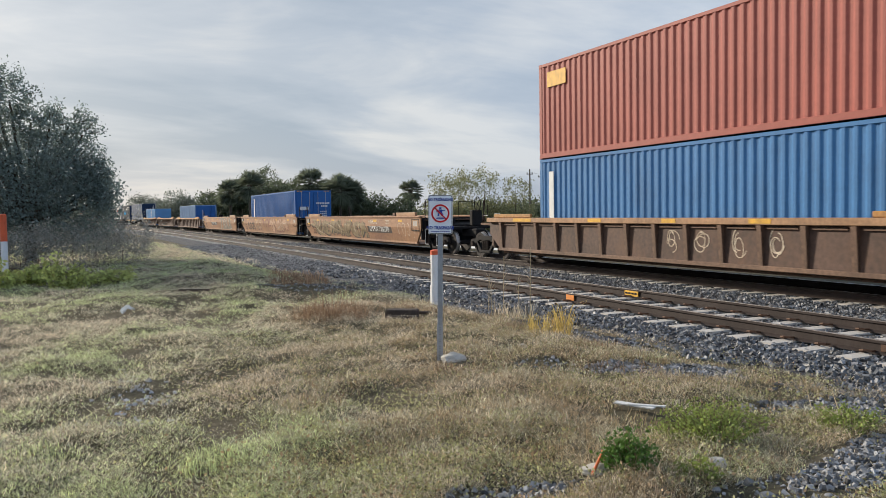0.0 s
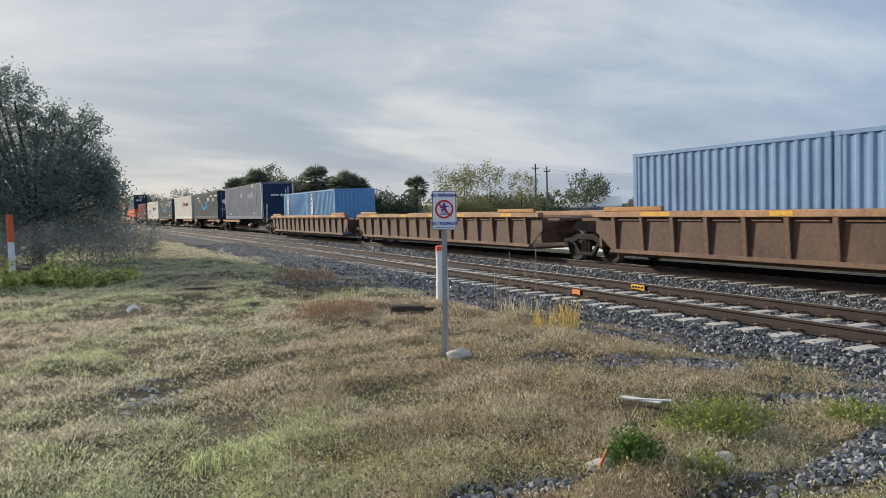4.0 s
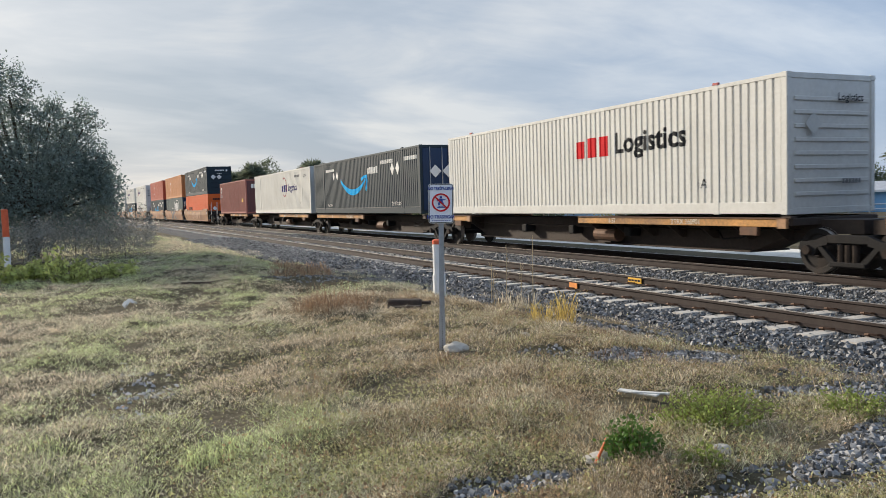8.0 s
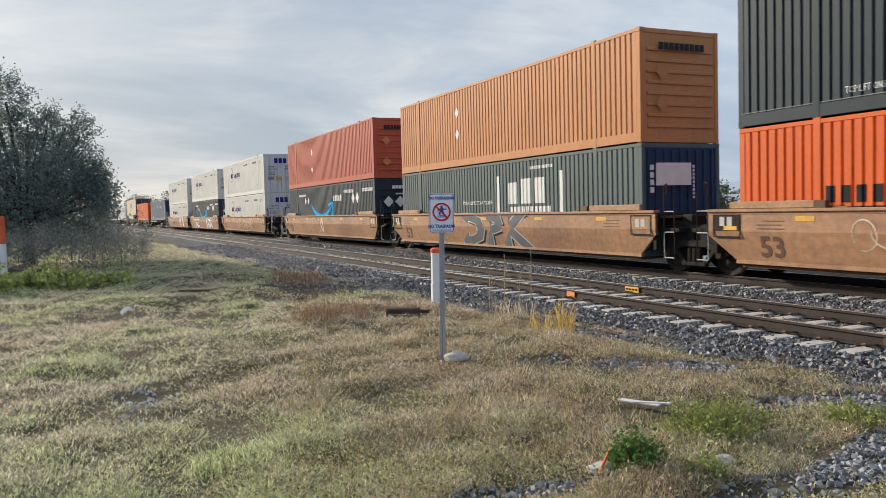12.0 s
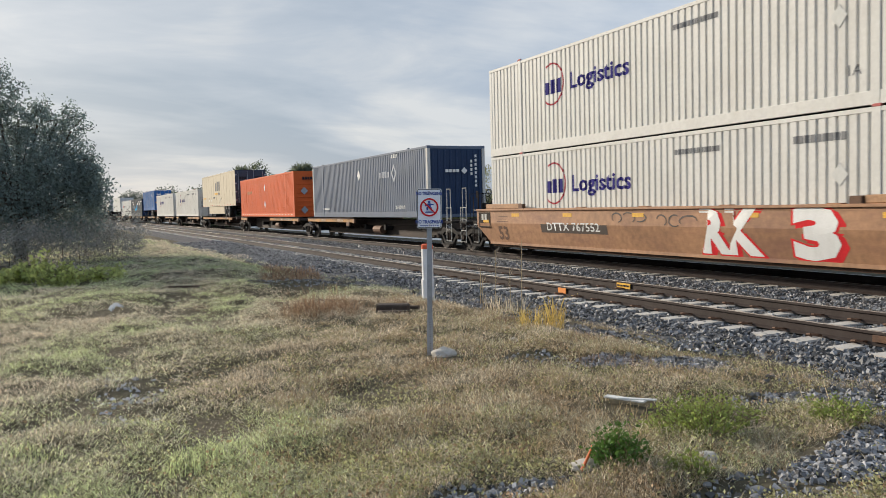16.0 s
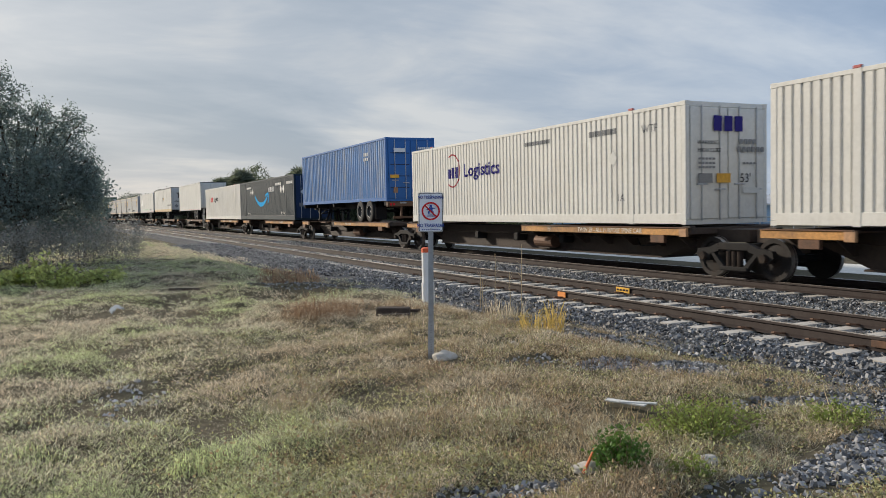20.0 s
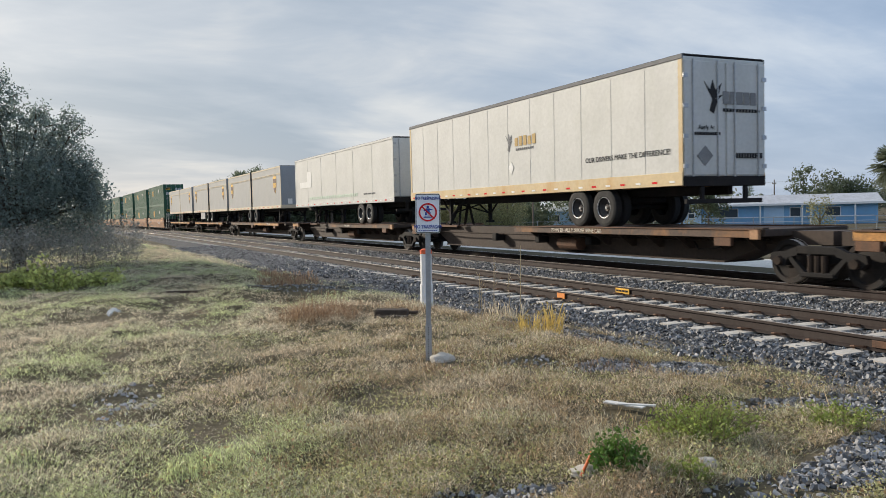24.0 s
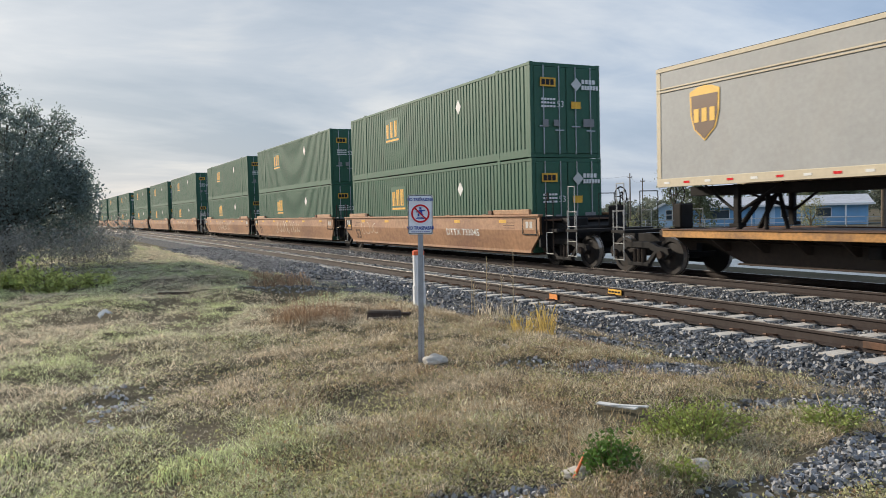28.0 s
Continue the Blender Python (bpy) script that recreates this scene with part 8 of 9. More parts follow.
for k in range(3):
    plank("old_tie", "old dark timber stacked by the brush", -2.0 + 0.1 * k, 25.6 + 0.28 * k, -8, 2.6, 0.24, 0.2, DARKWOOD)
plank("stick", "dark stick on the lawn", 2.15, 17.0, -28, 0.75, 0.05, 0.05, DARKWOOD, 0.02)
th = empty("branch", "thin bleached dead branch on the lawn", "branch", "loose debris")
pts = [(1.80, 5.80, 0.08), (1.92, 5.62, 0.10), (2.10, 5.50, 0.09), (2.30, 5.30, 0.07), (2.42, 5.16, 0.05)]
part("stem", handrail("stem", pts, 0.007), DRYST, th)
part("side_twig", handrail("twig", [(1.95, 5.60, 0.09), (2.15, 5.58, 0.12), (2.28, 5.50, 0.06)], 0.005), DRYST, th)
th = empty("bleached_stem", "bleached bent dry stem near the gravel", "branch", "loose debris")
part("stem", handrail("stem", [(4.60, 3.84, 0.05), (4.85, 4.00, 0.09), (5.12, 4.12, 0.16), (5.30, 4.32, 0.24)], 0.003), DRYST, th)
part("side_twig", handrail("twig", [(5.02, 4.24, 0.05), (5.14, 4.40, 0.18), (5.22, 4.5, 0.30)], 0.003), DRYST, th)

# crumpled white litter and an orange tube
bm = bm_new()
bmesh.ops.create_grid(bm, x_segments=9, y_segments=6, size=1.0)
for v in bm.verts:
    v.co = Vector((v.co.x * 0.11, v.co.y * 0.07, 0.02 + 0.06 * noise.noise(v.co * 2.4) + 0.05 * (1 - v.co.x ** 2)))
bmesh.ops.solidify(bm, geom=bm.faces[:], thickness=0.003)
ob = new("paper_litter", mesh_of("paper_litter", bm, WHITE))
ob.matrix_basis = pose(0.69, 14.55, ground_z(0.69, 14.55) + 0.03, 12, -10, 20)
tagged(ob, "crumpled white paper lying on the lawn", "litter")
OR_PL = mat("orange plastic", (0.72, 0.16, 0.04), 0.5, 0, 0.15, 8)
ob = new("orange_tube", mesh_of("orange_tube", tube(tube(bm_new(), (0, 0, 0), (0.10, 0.02, 0.13), 0.009, 10), (0.093, 0.0186, 0.121), (0.102, 0.0204, 0.134), 0.011, 10), OR_PL))
ob.matrix_basis = pose(2.80, 4.00, ground_z(2.80, 4.00) + 0.02)
tagged(ob, "short orange plastic tube leaning in the grass", "litter")


def marker(label, x, y, h, r, top_m, top_h, body_m, foot=None):
    th = empty("marker_post", label, "marker post", "marker posts")
    z0 = ground_z(x, y)
    part("body", tube(bm_new(), (x, y, z0 - 0.1), (x, y, z0 + h - top_h), r, 14), body_m, th)
    part("cap", tube(tube(bm_new(), (x, y, z0 + h - top_h), (x, y, z0 + h - 0.02), r * 1.03, 14), (x, y, z0 + h - 0.02), (x, y, z0 + h), r * 1.03, 14, r * 0.7), top_m, th, "orange cap")
    if foot:
        part("sleeve", tube(bm_new(), (x, y, z0 - 0.1), (x, y, z0 + foot), r * 1.12, 14), body_m, th)
    return th


OR_RED = mat("orange red plastic", (0.72, 0.12, 0.04), 0.5, 0, 0.12, 6)
WPL = mat("white plastic post", (0.78, 0.78, 0.78), 0.5, 0, 0.05, 4, (0.5, 0.48, 0.44), 0.3)
marker("white plastic cable marker post with an orange top", 5.85, 13.1, 1.04, 0.105, OR_RED, 0.09, WPL, 0.40)
marker("orange and white marker post beside the brush", -1.80, 23.7, 1.82, 0.082, OR_RED, 0.72, WPL)

# ---- trees ----


def tree(name, label, x, y, lobes, trunk_r, leaf, per_lobe, leaf_m, bark_m, limbs=True, group="trees", clump=0.22, z0=None, inner=0.75, low=1.0, sprays=0):
    """Tapered trunk, limbs to each lobe, and a crown of leaf clumps. lobes: (x, y, z, radius)."""
    th = empty(name, label, "tree", group)
    g = ground_z(x, y) if z0 is None else z0
    bm = bm_new()
    mid = min(l[2] for l in lobes)
    fork = Vector((x, y, g + max(0.6, (mid - g) * 0.7)))
    tube(bm, (x, y, g - 0.2), fork, trunk_r, 10, trunk_r * 0.7)
    part("trunk", bm, bark_m, th)
    cs = []
    for lx, ly, lz, r in lobes:
        if limbs:
            c = Vector((lx, ly, lz))
            part("limb", tube(bm_new(), fork, c, trunk_r * 0.45, 7, trunk_r * 0.15), bark_m, th)
        n = max(30, int(per_lobe * r * r * (low if lz - g < 3.9 else 1.0)))
        k = max(6, n // 14)
        d = rng.normal(size=(k, 3))
        d /= np.linalg.norm(d, axis=1, keepdims=True)
        cc = np.array([lx, ly, lz]) + d * (r * rng.uniform(inner * 0.45, 1.08, k) ** 0.6)[:, None] * np.array([1, 1, 0.92])
        pts = cc[rng.integers(0, k, n)] + rng.normal(0, clump * (0.4 + 0.25 * r), (n, 3))
        cs.append(pts)
    if sprays:
        # leafy twigs that stand out of the crown
        tw = bm_new()
        for lx, ly, lz, r in lobes:
            for k in range(sprays):
                d = Vector((random.gauss(0.25, 0.8), random.gauss(-0.2, 0.8), random.gauss(0.55, 0.5))).normalized()
                a0 = Vector((lx, ly, lz)) + d * r * 0.5
                b0 = a0 + d * (r * 0.5 + random.uniform(0.10, 0.50))
                tube(tw, a0, b0, 0.014, 3, 0.005)
                t = rng.random(30)[:, None]
                cs.append(np.array(a0) + (np.array(b0) - np.array(a0)) * (0.25 + 0.8 * t) + rng.normal(0, 0.09, (30, 3)))
        tagged(part("twig_spray", tw, bark_m, th), kind="stuff")
    c = np.concatenate(cs)
    c = c[c[:, 2] > g + 0.05]
    v, f = leaf_cards(c, leaf)
    part("crown", fast_mesh("crown", v, f, leaf_m), leaf_m, th)
    return th


BARK = mat("grey brown bark", (0.12, 0.095, 0.07), 0.9, 0, 0.25, 5.0, bump=0.01, bump_scale=14)
# leaf colour lightened to carry the veil of sun glare over the tree
DARK_LEAF = leaf_material("broad leaves paled for sun glare", (0.24, 0.295, 0.265), 0.5)
MID_LEAF = leaf_material("mid green foliage", (0.13, 0.155, 0.09), 0.4)
PALE_LEAF = leaf_material("pale olive foliage", (0.30, 0.30, 0.15), 0.4)
# distance haze is put into these two leaf colours, greyer and paler
GREY_LEAF = leaf_material("grey green foliage paled for distance haze", (0.19, 0.21, 0.16), 0.35)
PALM_LEAF = leaf_material("palm fronds paled for haze", (0.18, 0.205, 0.14), 0.4)
# the haze in front of the brush is mixed into its leaf colour
BRUSH_LEAF = leaf_material("bramble foliage paled for haze", (0.34, 0.33, 0.29), 0.45)

big = [(-1.53, 31.5, 2.6, 2.2), (0.0, 31.5, 2.2, 1.4), (-3.3, 31.8, 2.7, 2.4), (-5.5, 33.0, 3.6, 2.4), (-7.5, 34.0, 3.6, 2.4)]
for lx, lz, r in ((-2.3, 6.6, 0.75), (-2.9, 6.2, 0.85), (-1.7, 6.0, 0.8), (-3.6, 6.4, 0.9), (-2.3, 5.3, 1.1), (-3.6, 5.2, 1.3), (-1.1, 5.3, 0.75), (-0.5, 5.1, 0.65), (0.1, 5.2, 0.55), (0.55, 4.9, 0.45), (-0.9, 4.3, 1.0), (0.2, 4.4, 0.7), (0.65, 3.7, 0.55), (1.0, 3.4, 0.4), (0.75, 2.9, 0.5), (1.05, 2.5, 0.35), (-4.6, 5.8, 1.2), (-5.8, 5.6, 1.3), (-0.2, 3.5, 1.1), (-7.2, 5.6, 1.5)):
    big.append((lx - 0.30, 31.2 + 0.3 * math.sin(lx * 5), lz - 0.25, r))
tree("broadleaf_tree", "tall dark broadleaf tree over dense brush", -1.6, 32.2, big, 0.22, 0.10, 1450, DARK_LEAF, BARK, clump=0.17, low=1.9, sprays=12)
tree("broadleaf_tree", "dark broadleaf sapling at the edge of the brush", 0.55, 33.0, [(0.8, 32.6, 2.5, 0.8), (0.5, 33.0, 1.5, 1.0), (0.95, 33.0, 3.1, 0.45)], 0.07, 0.15, 1100, DARK_LEAF, BARK, clump=0.2)
for k in range(15):
    x, y = -5.2 + 0.5 * k, 26.8 + 1.9 * math.sin(k * 2.3) + 0.28 * k
    tree("brush", "dark tangled bramble brush under the tree", x, y, [(x, y, 0.55, 0.85), (x + 0.4, y + 0.5, 1.0, 0.75)], 0.012, 0.085, 900, BRUSH_LEAF, BARK, False, "brush", 0.2)
for k in range(16):
    x, y = -9.5 - 2.5 * (k % 4), 36 + 5.0 * k + 3 * math.sin(k)
    tree("broadleaf_tree", "dark tree in the thicket beside the line", x, y, [(x, y, 3.0, 2.6), (x + 0.8, y + 1, 5.0, 2.0), (x - 1, y - 1, 4.4, 2.1)], 0.2, 0.28, 170, DARK_LEAF, BARK, False, "thicket trees", 0.3)
for k in range(10):
    y = 40 + 9.0 * k
    x = 1.2 + bend(y) * 0.9 - 0.06 * k
    tree("brush", "low dark bush beside the ballast", x, y, [(x, y, 0.7, 1.0), (x - 1.2, y + 1.5, 1.1, 1.3)], 0.04, 0.16, 260, BRUSH_LEAF, BARK, False, "brush", 0.25)


def palm(label, x, y, h, r, trunk=0.19, n=30):
    th = empty("palm_tree", label, "palm tree", "palm trees")
    g = ground_z(x, y)
    part("trunk", tube(bm_new(), (x, y, g - 0.2), (x, y, g + h - r * 0.6), trunk, 10, trunk * 0.8), BARK, th)
    top = Vector((x, y, g + h - r * 0.75))
    part("boot", tube(bm_new(), top - Vector((0, 0, 0.6)), top + Vector((0, 0, 0.1)), trunk * 1.1, 10, trunk * 1.7), BARK, th)
    vs, fs = [], []
    for i in range(n):
        az, el = random.uniform(0, 6.283), radians(random.uniform(-60, 85))
        d = Vector((math.cos(az) * math.cos(el), math.sin(az) * math.cos(el), math.sin(el)))
        side = d.cross(Vector((0, 0, 1))).normalized()
        up = side.cross(d)
        hub = top + d * r * 0.45
        for j in range(15):
            a = radians(-95 + 190 * j / 14)
            tip = hub + (d * math.cos(a) + side * math.sin(a)) * r * random.uniform(0.5, 0.68) + Vector((0, 0, -0.12 * r))
            wv = (side * math.cos(a) - d * math.sin(a)) * 0.024 * r
            m2 = hub.lerp(tip, 0.55) + up * 0.03 * r
            b = len(vs)
            vs += [hub, m2 - wv * 1.3, tip, m2 + wv * 1.3]
            fs.append((b, b + 1, b + 2, b + 3))
        b = len(vs)
        vs += [top - side * 0.02, top + side * 0.02, hub + side * 0.012, hub - side * 0.012]
        fs.append((b, b + 1, b + 2, b + 3))
    me = bpy.data.meshes.new("crown")
    me.from_pydata(vs, [], fs)
    me.materials.append(PALM_LEAF)
    part("crown", me, PALM_LEAF, th)
    return th


for lab, x, y, top, half in (("cabbage palm beyond the railway", 19.2, 98.1, 6.9, 1.9), ("cabbage palm beyond the railway", 17.3, 100.5, 6.0, 1.7), ("cabbage palm beyond the railway", 27.4, 100.3, 7.4, 2.1), ("cabbage palm beyond the railway", 29.8, 95.4, 6.4, 2.2), ("cabbage palm beyond the railway", 31.5, 96.5, 5.9, 2.0), ("lone small cabbage palm", 41.1, 99.8, 6.0, 1.6), ("tall palm beside a house", 57.5, 40.6, 5.8, 1.6)):
    palm(lab, x, y, top - ground_z(x, y), half * 1.15, n=62)


def simple_tree(label, x, y, top, half, m, leaf=0.32, dens=230, lobes=4, group="distant trees", base=0.35, clump=0.25):
    g = ground_z(x, y)
    h = top - g
    ls = [(x, y, top - half * 0.9, half * 0.85)]
    for i in range(lobes):
        a = 6.283 * i / lobes + x
        ls.append((x + 0.6 * half * math.cos(a), y + 0.6 * half * math.sin(a), g + h * (base + 0.38 * ((i * 37) % 10) / 10), half * random.uniform(0.55, 0.85)))
    return tree("broadleaf_tree", label, x, y, ls, 0.14, leaf, dens, m, BARK, True, group, clump)


simple_tree("dark leafy tree behind palms", 23.8, 109.4, 8.3, 2.2, MID_LEAF)
simple_tree("dark leafy tree behind palms", 27.3, 114.8, 6.1, 2.6, MID_LEAF)
for x, y, top, half in ((18.0, 104, 6.0, 2.2), (21.5, 102, 5.6, 2.3), (24.0, 101, 6.0, 2.3), (26.2, 103, 6.6, 2.4), (20.0, 106, 6.8, 2.4), (29.0, 101, 6.2, 2.5), (32.0, 100, 5.8, 2.4), (15.8, 108, 5.2, 2.4), (22.8, 105, 6.6, 2.3)):
    simple_tree("dark leafy tree between palms", x, y, top, half, MID_LEAF, dens=420, base=0.15)
simple_tree("low tree far along the line, greyed for haze", 19.8, 123.4, 5.2, 2.8, GREY_LEAF)
simple_tree("low tree far along the line, greyed for haze", 16.5, 150.0, 6.5, 3.5, GREY_LEAF)
simple_tree("low tree far along the line, greyed for haze", 14.5, 185.0, 6.5, 4.0, GREY_LEAF)
for x, y, top, half in ((33.5, 100, 4.3, 2.2), (36.2, 98.6, 4.4, 2.6), (39.0, 96.5, 4.1, 2.2), (35.0, 104, 5.0, 2.0)):
    simple_tree("dark hedge tree beyond the railway", x, y, top, half, MID_LEAF, dens=420, base=0.15)
for x, y, top, half in ((29.8, 65.5, 5.2, 1.3), (31.4, 64.8, 5.6, 1.4), (33.4, 63.7, 5.8, 1.6), (35.9, 62.4, 4.9, 1.6), (32.4, 66.5, 5.2, 1.5)):
    simple_tree("pale feathery bush beyond the railway", x, y, top, half, PALE_LEAF, 0.17, 620, 7, "pale bushes", 0.15, 0.30)
for x, y, top, half in ((34.5, 67, 3.1, 1.9), (38.5, 68, 3.0, 1.9), (42.5, 72, 3.2, 2.2), (47.5, 76.4, 3.5, 2.0), (31.0, 70, 3.0, 1.8)):
    simple_tree("dark low hedge beyond the railway", x, y, top, half, MID_LEAF, base=0.1)
simple_tree("dark leafy tree beyond the railway", 53.7, 78.3, 5.8, 2.6, MID_LEAF, dens=150, clump=0.32)
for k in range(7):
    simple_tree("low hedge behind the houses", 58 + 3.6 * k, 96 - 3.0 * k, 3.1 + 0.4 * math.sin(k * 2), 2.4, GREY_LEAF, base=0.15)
simple_tree("tall open-crowned tree behind the houses", 60.2, 66.9, 6.3, 1.35, MID_LEAF, 0.22, 330, 6, clump=0.30, base=0.5)
simple_tree("round dark tree behind the houses", 63.6, 66.5, 4.6, 1.8, MID_LEAF)
simple_tree("dark tree behind the house roof", 83.0, 70.5, 6.5, 1.5, MID_LEAF)
simple_tree("dark tree behind the house roof", 86.0, 69.0, 5.6, 2.6, MID_LEAF)
simple_tree("dark tree behind the house roof", 89.0, 67.5, 5.0, 2.4, MID_LEAF)
simple_tree("pale bare tree behind the house roof", 96.0, 76.0, 4.6, 2.6, GREY_LEAF)
simple_tree("pale bare tree behind the house roof", 101.0, 70.0, 5.2, 3.0, GREY_LEAF)
simple_tree("pale thin tree before the house", 57.0, 46.8, 2.4, 1.1, PALE_LEAF, 0.16, 260, 5, clump=0.3)
for k in range(6):
    simple_tree("low bush by the house fence", 44.0 + 1.7 * k, 60 - 1.2 * k, 0.9 + 0.3 * math.sin(k), 0.9, MID_LEAF if k % 2 else PALE_LEAF, 0.18, 240, 3, base=0.1)
# Norfolk pine: tiers of drooping branches
th = empty("norfolk_pine", "slender tiered Norfolk pine beyond the houses", "tree", "distant trees")
nx0, ny0 = 79.6, 75.9
ng = ground_z(nx0, ny0)
part("trunk", tube(bm_new(), (nx0, ny0, ng), (nx0, ny0, 5.1), 0.12, 8, 0.02), BARK, th)
for i in range(14):
    z = ng + 1.2 + i * (5.0 - ng - 1.2) / 13
    r = 1.15 * (1 - i / 14.0) + 0.08
    pts = []
    for j in range(8):
        a = 6.283 * j / 8 + i
        for k in range(14):
            s = (k + 1) / 14
            pts.append((nx0 + r * s * math.cos(a), ny0 + r * s * math.sin(a), z + 0.10 * s * r))
    v, f = leaf_cards(np.array(pts) + rng.normal(0, 0.03, (len(pts), 3)), 0.18)
    part("branch_tier", fast_mesh("branch_tier", v, f, DARK_LEAF), DARK_LEAF, th)

# ---- utility poles and wires ----
POLE = mat("grey wooden pole", (0.16, 0.13, 0.10), 0.9, 0, 0.2, 3.0, bump=0.004)
pole_tops = []
for x, y, top in ((41.0, 68.4, 5.8), (42.0, 67.9, 5.5), (63.0, 77.6, 5.8), (73.8, 88.2, 5.7), (81.6, 73.8, 4.6), (104.0, 50.0, 6.6)):
    th = empty("utility_pole", "grey wooden utility pole with crossarm", "utility pole", "utility poles")
    g = ground_z(x, y)
    part("pole", tube(bm_new(), (x, y, g - 0.3), (x, y, top), 0.10, 10, 0.07), POLE, th)
    part("crossarm", box(bm_new(), x - 0.35, x + 0.35, y - 0.035, y + 0.035, top - 0.53, top - 0.45), POLE, th)
    for s in (-0.3, 0.3):
        part("insulator", tube(bm_new(), (x + s, y, top - 0.45), (x + s, y, top - 0.33), 0.04, 8), GREYTXT, th)
    pole_tops.append(Vector((x, y, top - 0.3)))
for a, b in ((0, 2), (2, 3), (3, 4), (4, 5)):
    bm = bm_new()
    A, B = pole_tops[a], pole_tops[b]
    prev = A
    for i in range(1, 11):
        k = i / 10
        p = A.lerp(B, k) - Vector((0, 0, 0.6 * 4 * k * (1 - k)))
        tube(bm, prev, p, 0.010, 4)
        prev = p
    tagged(new("overhead_wire", mesh_of("overhead_wire", bm, GREYTXT)), "thin dark overhead wire between poles", "wire", "overhead wires")

# ---- houses ----
H_BLUE = mat("light blue house wall", (0.20, 0.42, 0.66), 0.7, 0, 0.06, 1.5, (0.4, 0.45, 0.5), 0.2)
H_PALE = mat("pale blue gable wall", (0.46, 0.64, 0.80), 0.7, 0, 0.06, 1.5)
H_WHITE = mat("white house trim", (0.82, 0.82, 0.80), 0.6, 0, 0.04, 3)
H_ROOF = mat("pale grey shingle roof", (0.46, 0.48, 0.52), 0.9, 0, 0.15, 2.0, (0.2, 0.2, 0.22), 0.4)
GLASS = mat("dark window glass", (0.05, 0.07, 0.09), 0.1, 0, 0.05, 1)


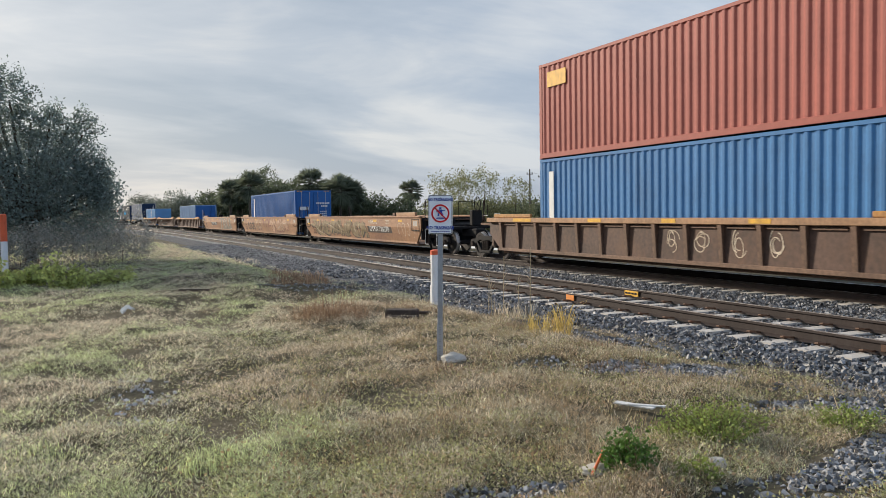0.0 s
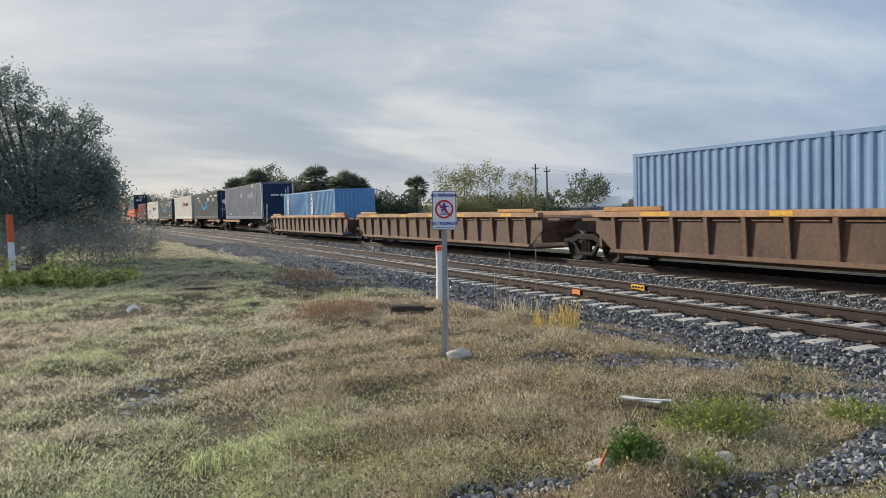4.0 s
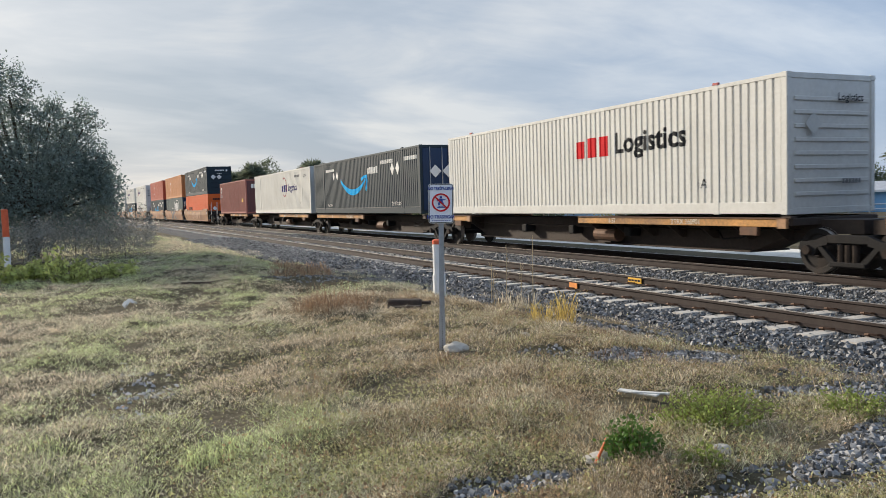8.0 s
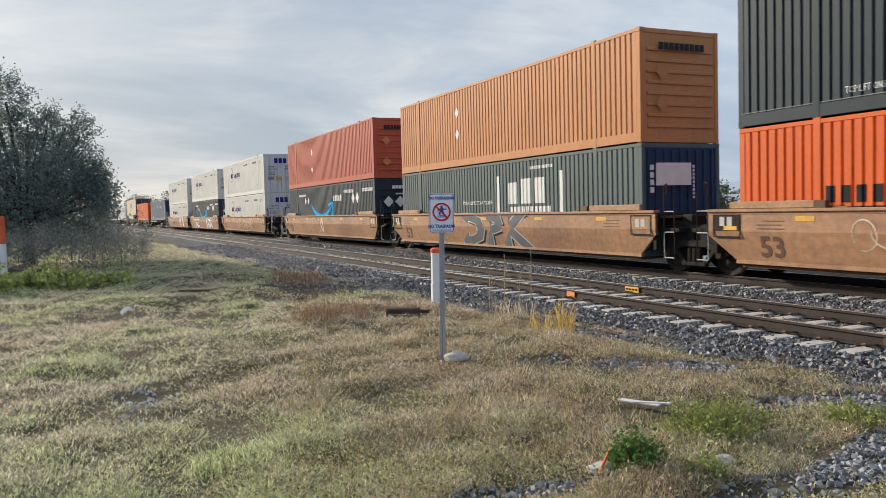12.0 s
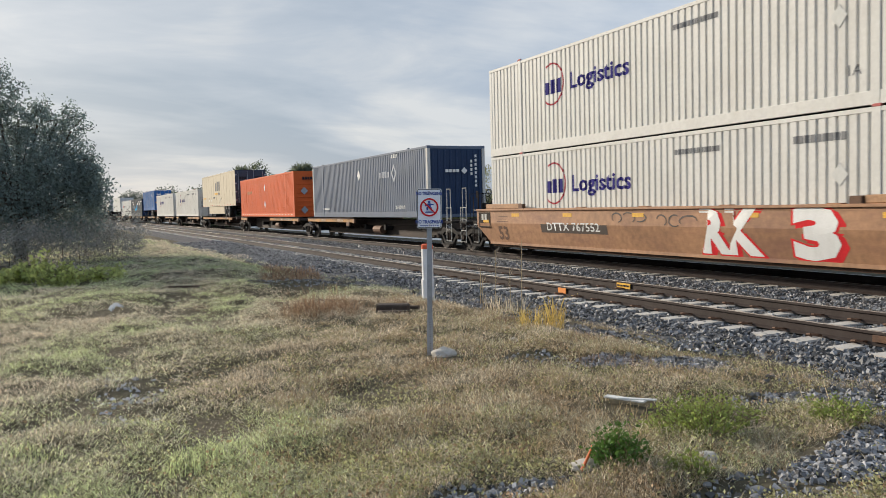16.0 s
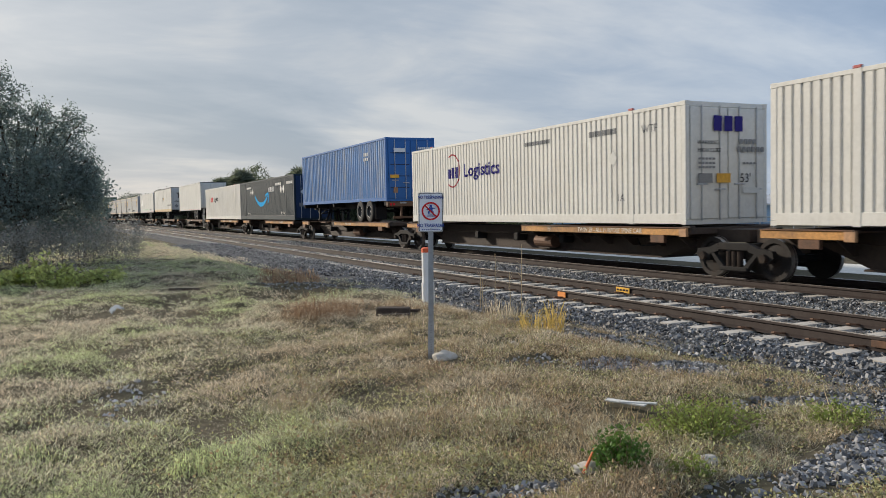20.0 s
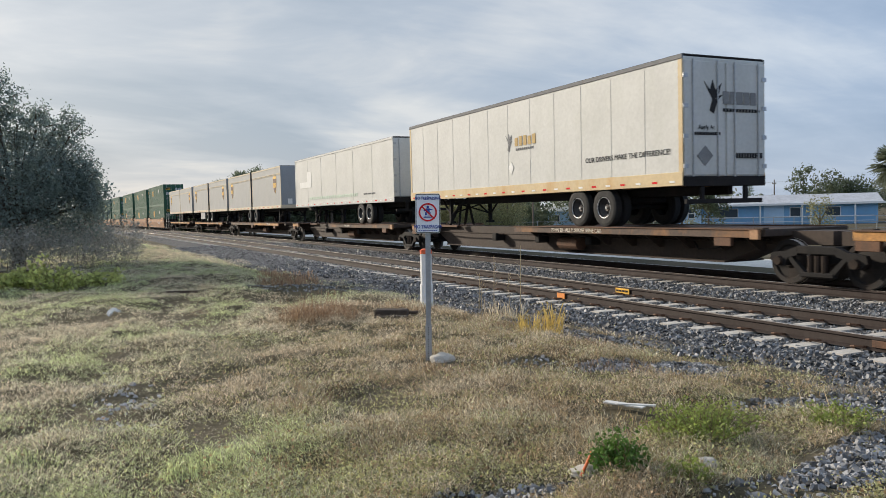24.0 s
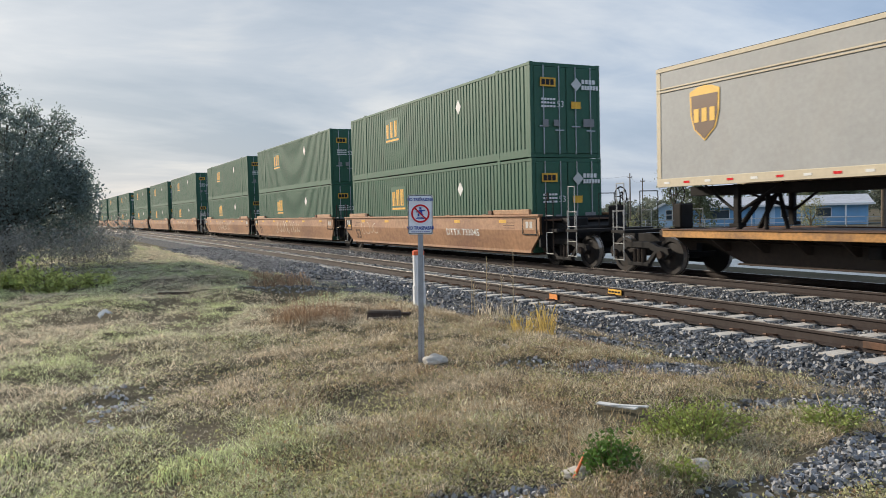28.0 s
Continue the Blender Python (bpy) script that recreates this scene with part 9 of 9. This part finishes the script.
def house():
    th = empty("house", "light blue single-storey house with white trim and grey roof", "house", "houses")
    L, D, H = 23.0, 8.0, 2.45
    part("wall", box(bm_new(), 4.0, L, 0.6, D, 0, H), H_BLUE, th)
    part("roof", prism(bm_new(), [(-0.1, H), (0.2, H - 0.04), (D / 2 + 0.3, H + 1.05), (D + 0.9, H - 0.04), (D + 0.6, H)], 'x', 3.4, L + 0.6), H_ROOF, th)
    part("fascia", box(bm_new(), 3.4, L + 0.6, -0.16, -0.05, H - 0.20, H + 0.03), H_WHITE, th, "white fascia board")
    # gable wing
    gw = part("gable_wing", prism(bm_new(), [(0, 0), (4.0, 0), (4.0, H), (2.0, H + 0.85), (0, H)], 'y', -0.6, D), H_PALE, th)
    for a, b in (((-0.5, H - 0.2), (2.0, H + 1.05)), ((4.5, H - 0.2), (2.0, H + 1.05))):
        part("gable_roof", prism(bm_new(), [a, b, (b[0], b[1] + 0.16), (a[0], a[1] + 0.16)], 'y', -1.1, D), H_ROOF, th)
        part("barge_board", prism(bm_new(), [(a[0], a[1] - 0.12), (b[0], b[1] - 0.12), (b[0], b[1] + 0.17), (a[0], a[1] + 0.17)], 'y', -1.2, -1.102), H_WHITE, th)
    for x0, z0 in ((0.9, 0.9), (2.5, 0.9)):
        w = part("window", box(bm_new(), x0, x0 + 0.8, -0.66, -0.602, z0, z0 + 1.25), H_WHITE, th)
        for zz in (0.08, 0.68):
            part("pane", box(bm_new(), x0 + 0.08, x0 + 0.72, -0.68, -0.662, z0 + zz, z0 + zz + 0.5), GLASS, w)
    for x0 in (10.5, 15.0, 15.9, 20.5):
        part("porch_post", box(bm_new(), x0, x0 + 0.16, -0.05, 0.11, 0, H - 0.2), H_WHITE, th)
    part("bright_panel", box(bm_new(), 11.0, 13.2, 0.54, 0.598, 0.1, 2.2), H_PALE, th, "pale panel wall")
    for x0, x1 in ((5.6, 8.2), (13.8, 15.0), (17.5, 19.2)):
        w = part("window", box(bm_new(), x0, x1, 0.55, 0.598, 0.9, 2.0), H_WHITE, th)
        part("pane", box(bm_new(), x0 + 0.08, x1 - 0.08, 0.52, 0.548, 0.98, 1.92), GLASS, w)
    for z in (0.35, 0.9):
        part("porch_rail", box(bm_new(), 4.2, L - 0.5, -0.03, 0.03, z, z + 0.06), H_WHITE, th)
    th.matrix_basis = pose(65.5, 75.5, -0.92, 0, 0, -43.0)
    return th


house()
th = empty("house", "white outbuilding with a pale roof behind bushes", "house", "houses")
part("wall", box(bm_new(), 0, 7, 0, 5, 0, 2.2), H_PALE, th)
part("roof", prism(bm_new(), [(-0.4, 2.15), (2.5, 3.2), (5.4, 2.15), (5.4, 2.3), (2.5, 3.4), (-0.4, 2.3)], 'x', -0.4, 7.4), H_WHITE, th)
for x0 in (1.0, 3.0, 5.0):
    w = part("window", box(bm_new(), x0, x0 + 1.0, -0.06, -0.002, 0.9, 1.8), H_WHITE, th)
    part("pane", box(bm_new(), x0 + 0.08, x0 + 0.92, -0.08, -0.062, 0.98, 1.72), GLASS, w)
th.matrix_basis = pose(50.5, 79.5, -0.9, 0, 0, -36)
# chain-link fence line: posts and rails before the houses
th = empty("fence", "low grey wire fence before the houses", "fence")
for k in range(26):
    x, y = 34 + 1.45 * k, 64 - 0.9 * k
    g = ground_z(x, y)
    part("fence_post", tube(bm_new(), (x, y, g - 0.1), (x, y, g + 1.25), 0.035, 6), GALV, th)
a, b = Vector((34, 64, 0)), Vector((34 + 1.45 * 25, 64 - 0.9 * 25, 0))
for h in (0.15, 0.7, 1.2):
    part("fence_rail", tube(bm_new(), (a.x, a.y, ground_z(a.x, a.y) + h), (b.x, b.y, ground_z(b.x, b.y) + h), 0.022, 6), GALV, th)
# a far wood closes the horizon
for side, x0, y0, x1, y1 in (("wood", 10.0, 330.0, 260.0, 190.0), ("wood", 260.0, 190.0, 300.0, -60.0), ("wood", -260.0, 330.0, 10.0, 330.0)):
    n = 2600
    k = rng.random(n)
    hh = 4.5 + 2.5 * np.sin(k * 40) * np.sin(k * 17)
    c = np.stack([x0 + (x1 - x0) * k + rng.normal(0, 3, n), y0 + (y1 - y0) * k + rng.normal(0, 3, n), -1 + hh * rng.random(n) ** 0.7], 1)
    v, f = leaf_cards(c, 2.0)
    tagged(new("far_wood", fast_mesh("far_wood", v, f, GREY_LEAF)), "far wood along the horizon, greyed for haze", "wood", kind="stuff")


motions()
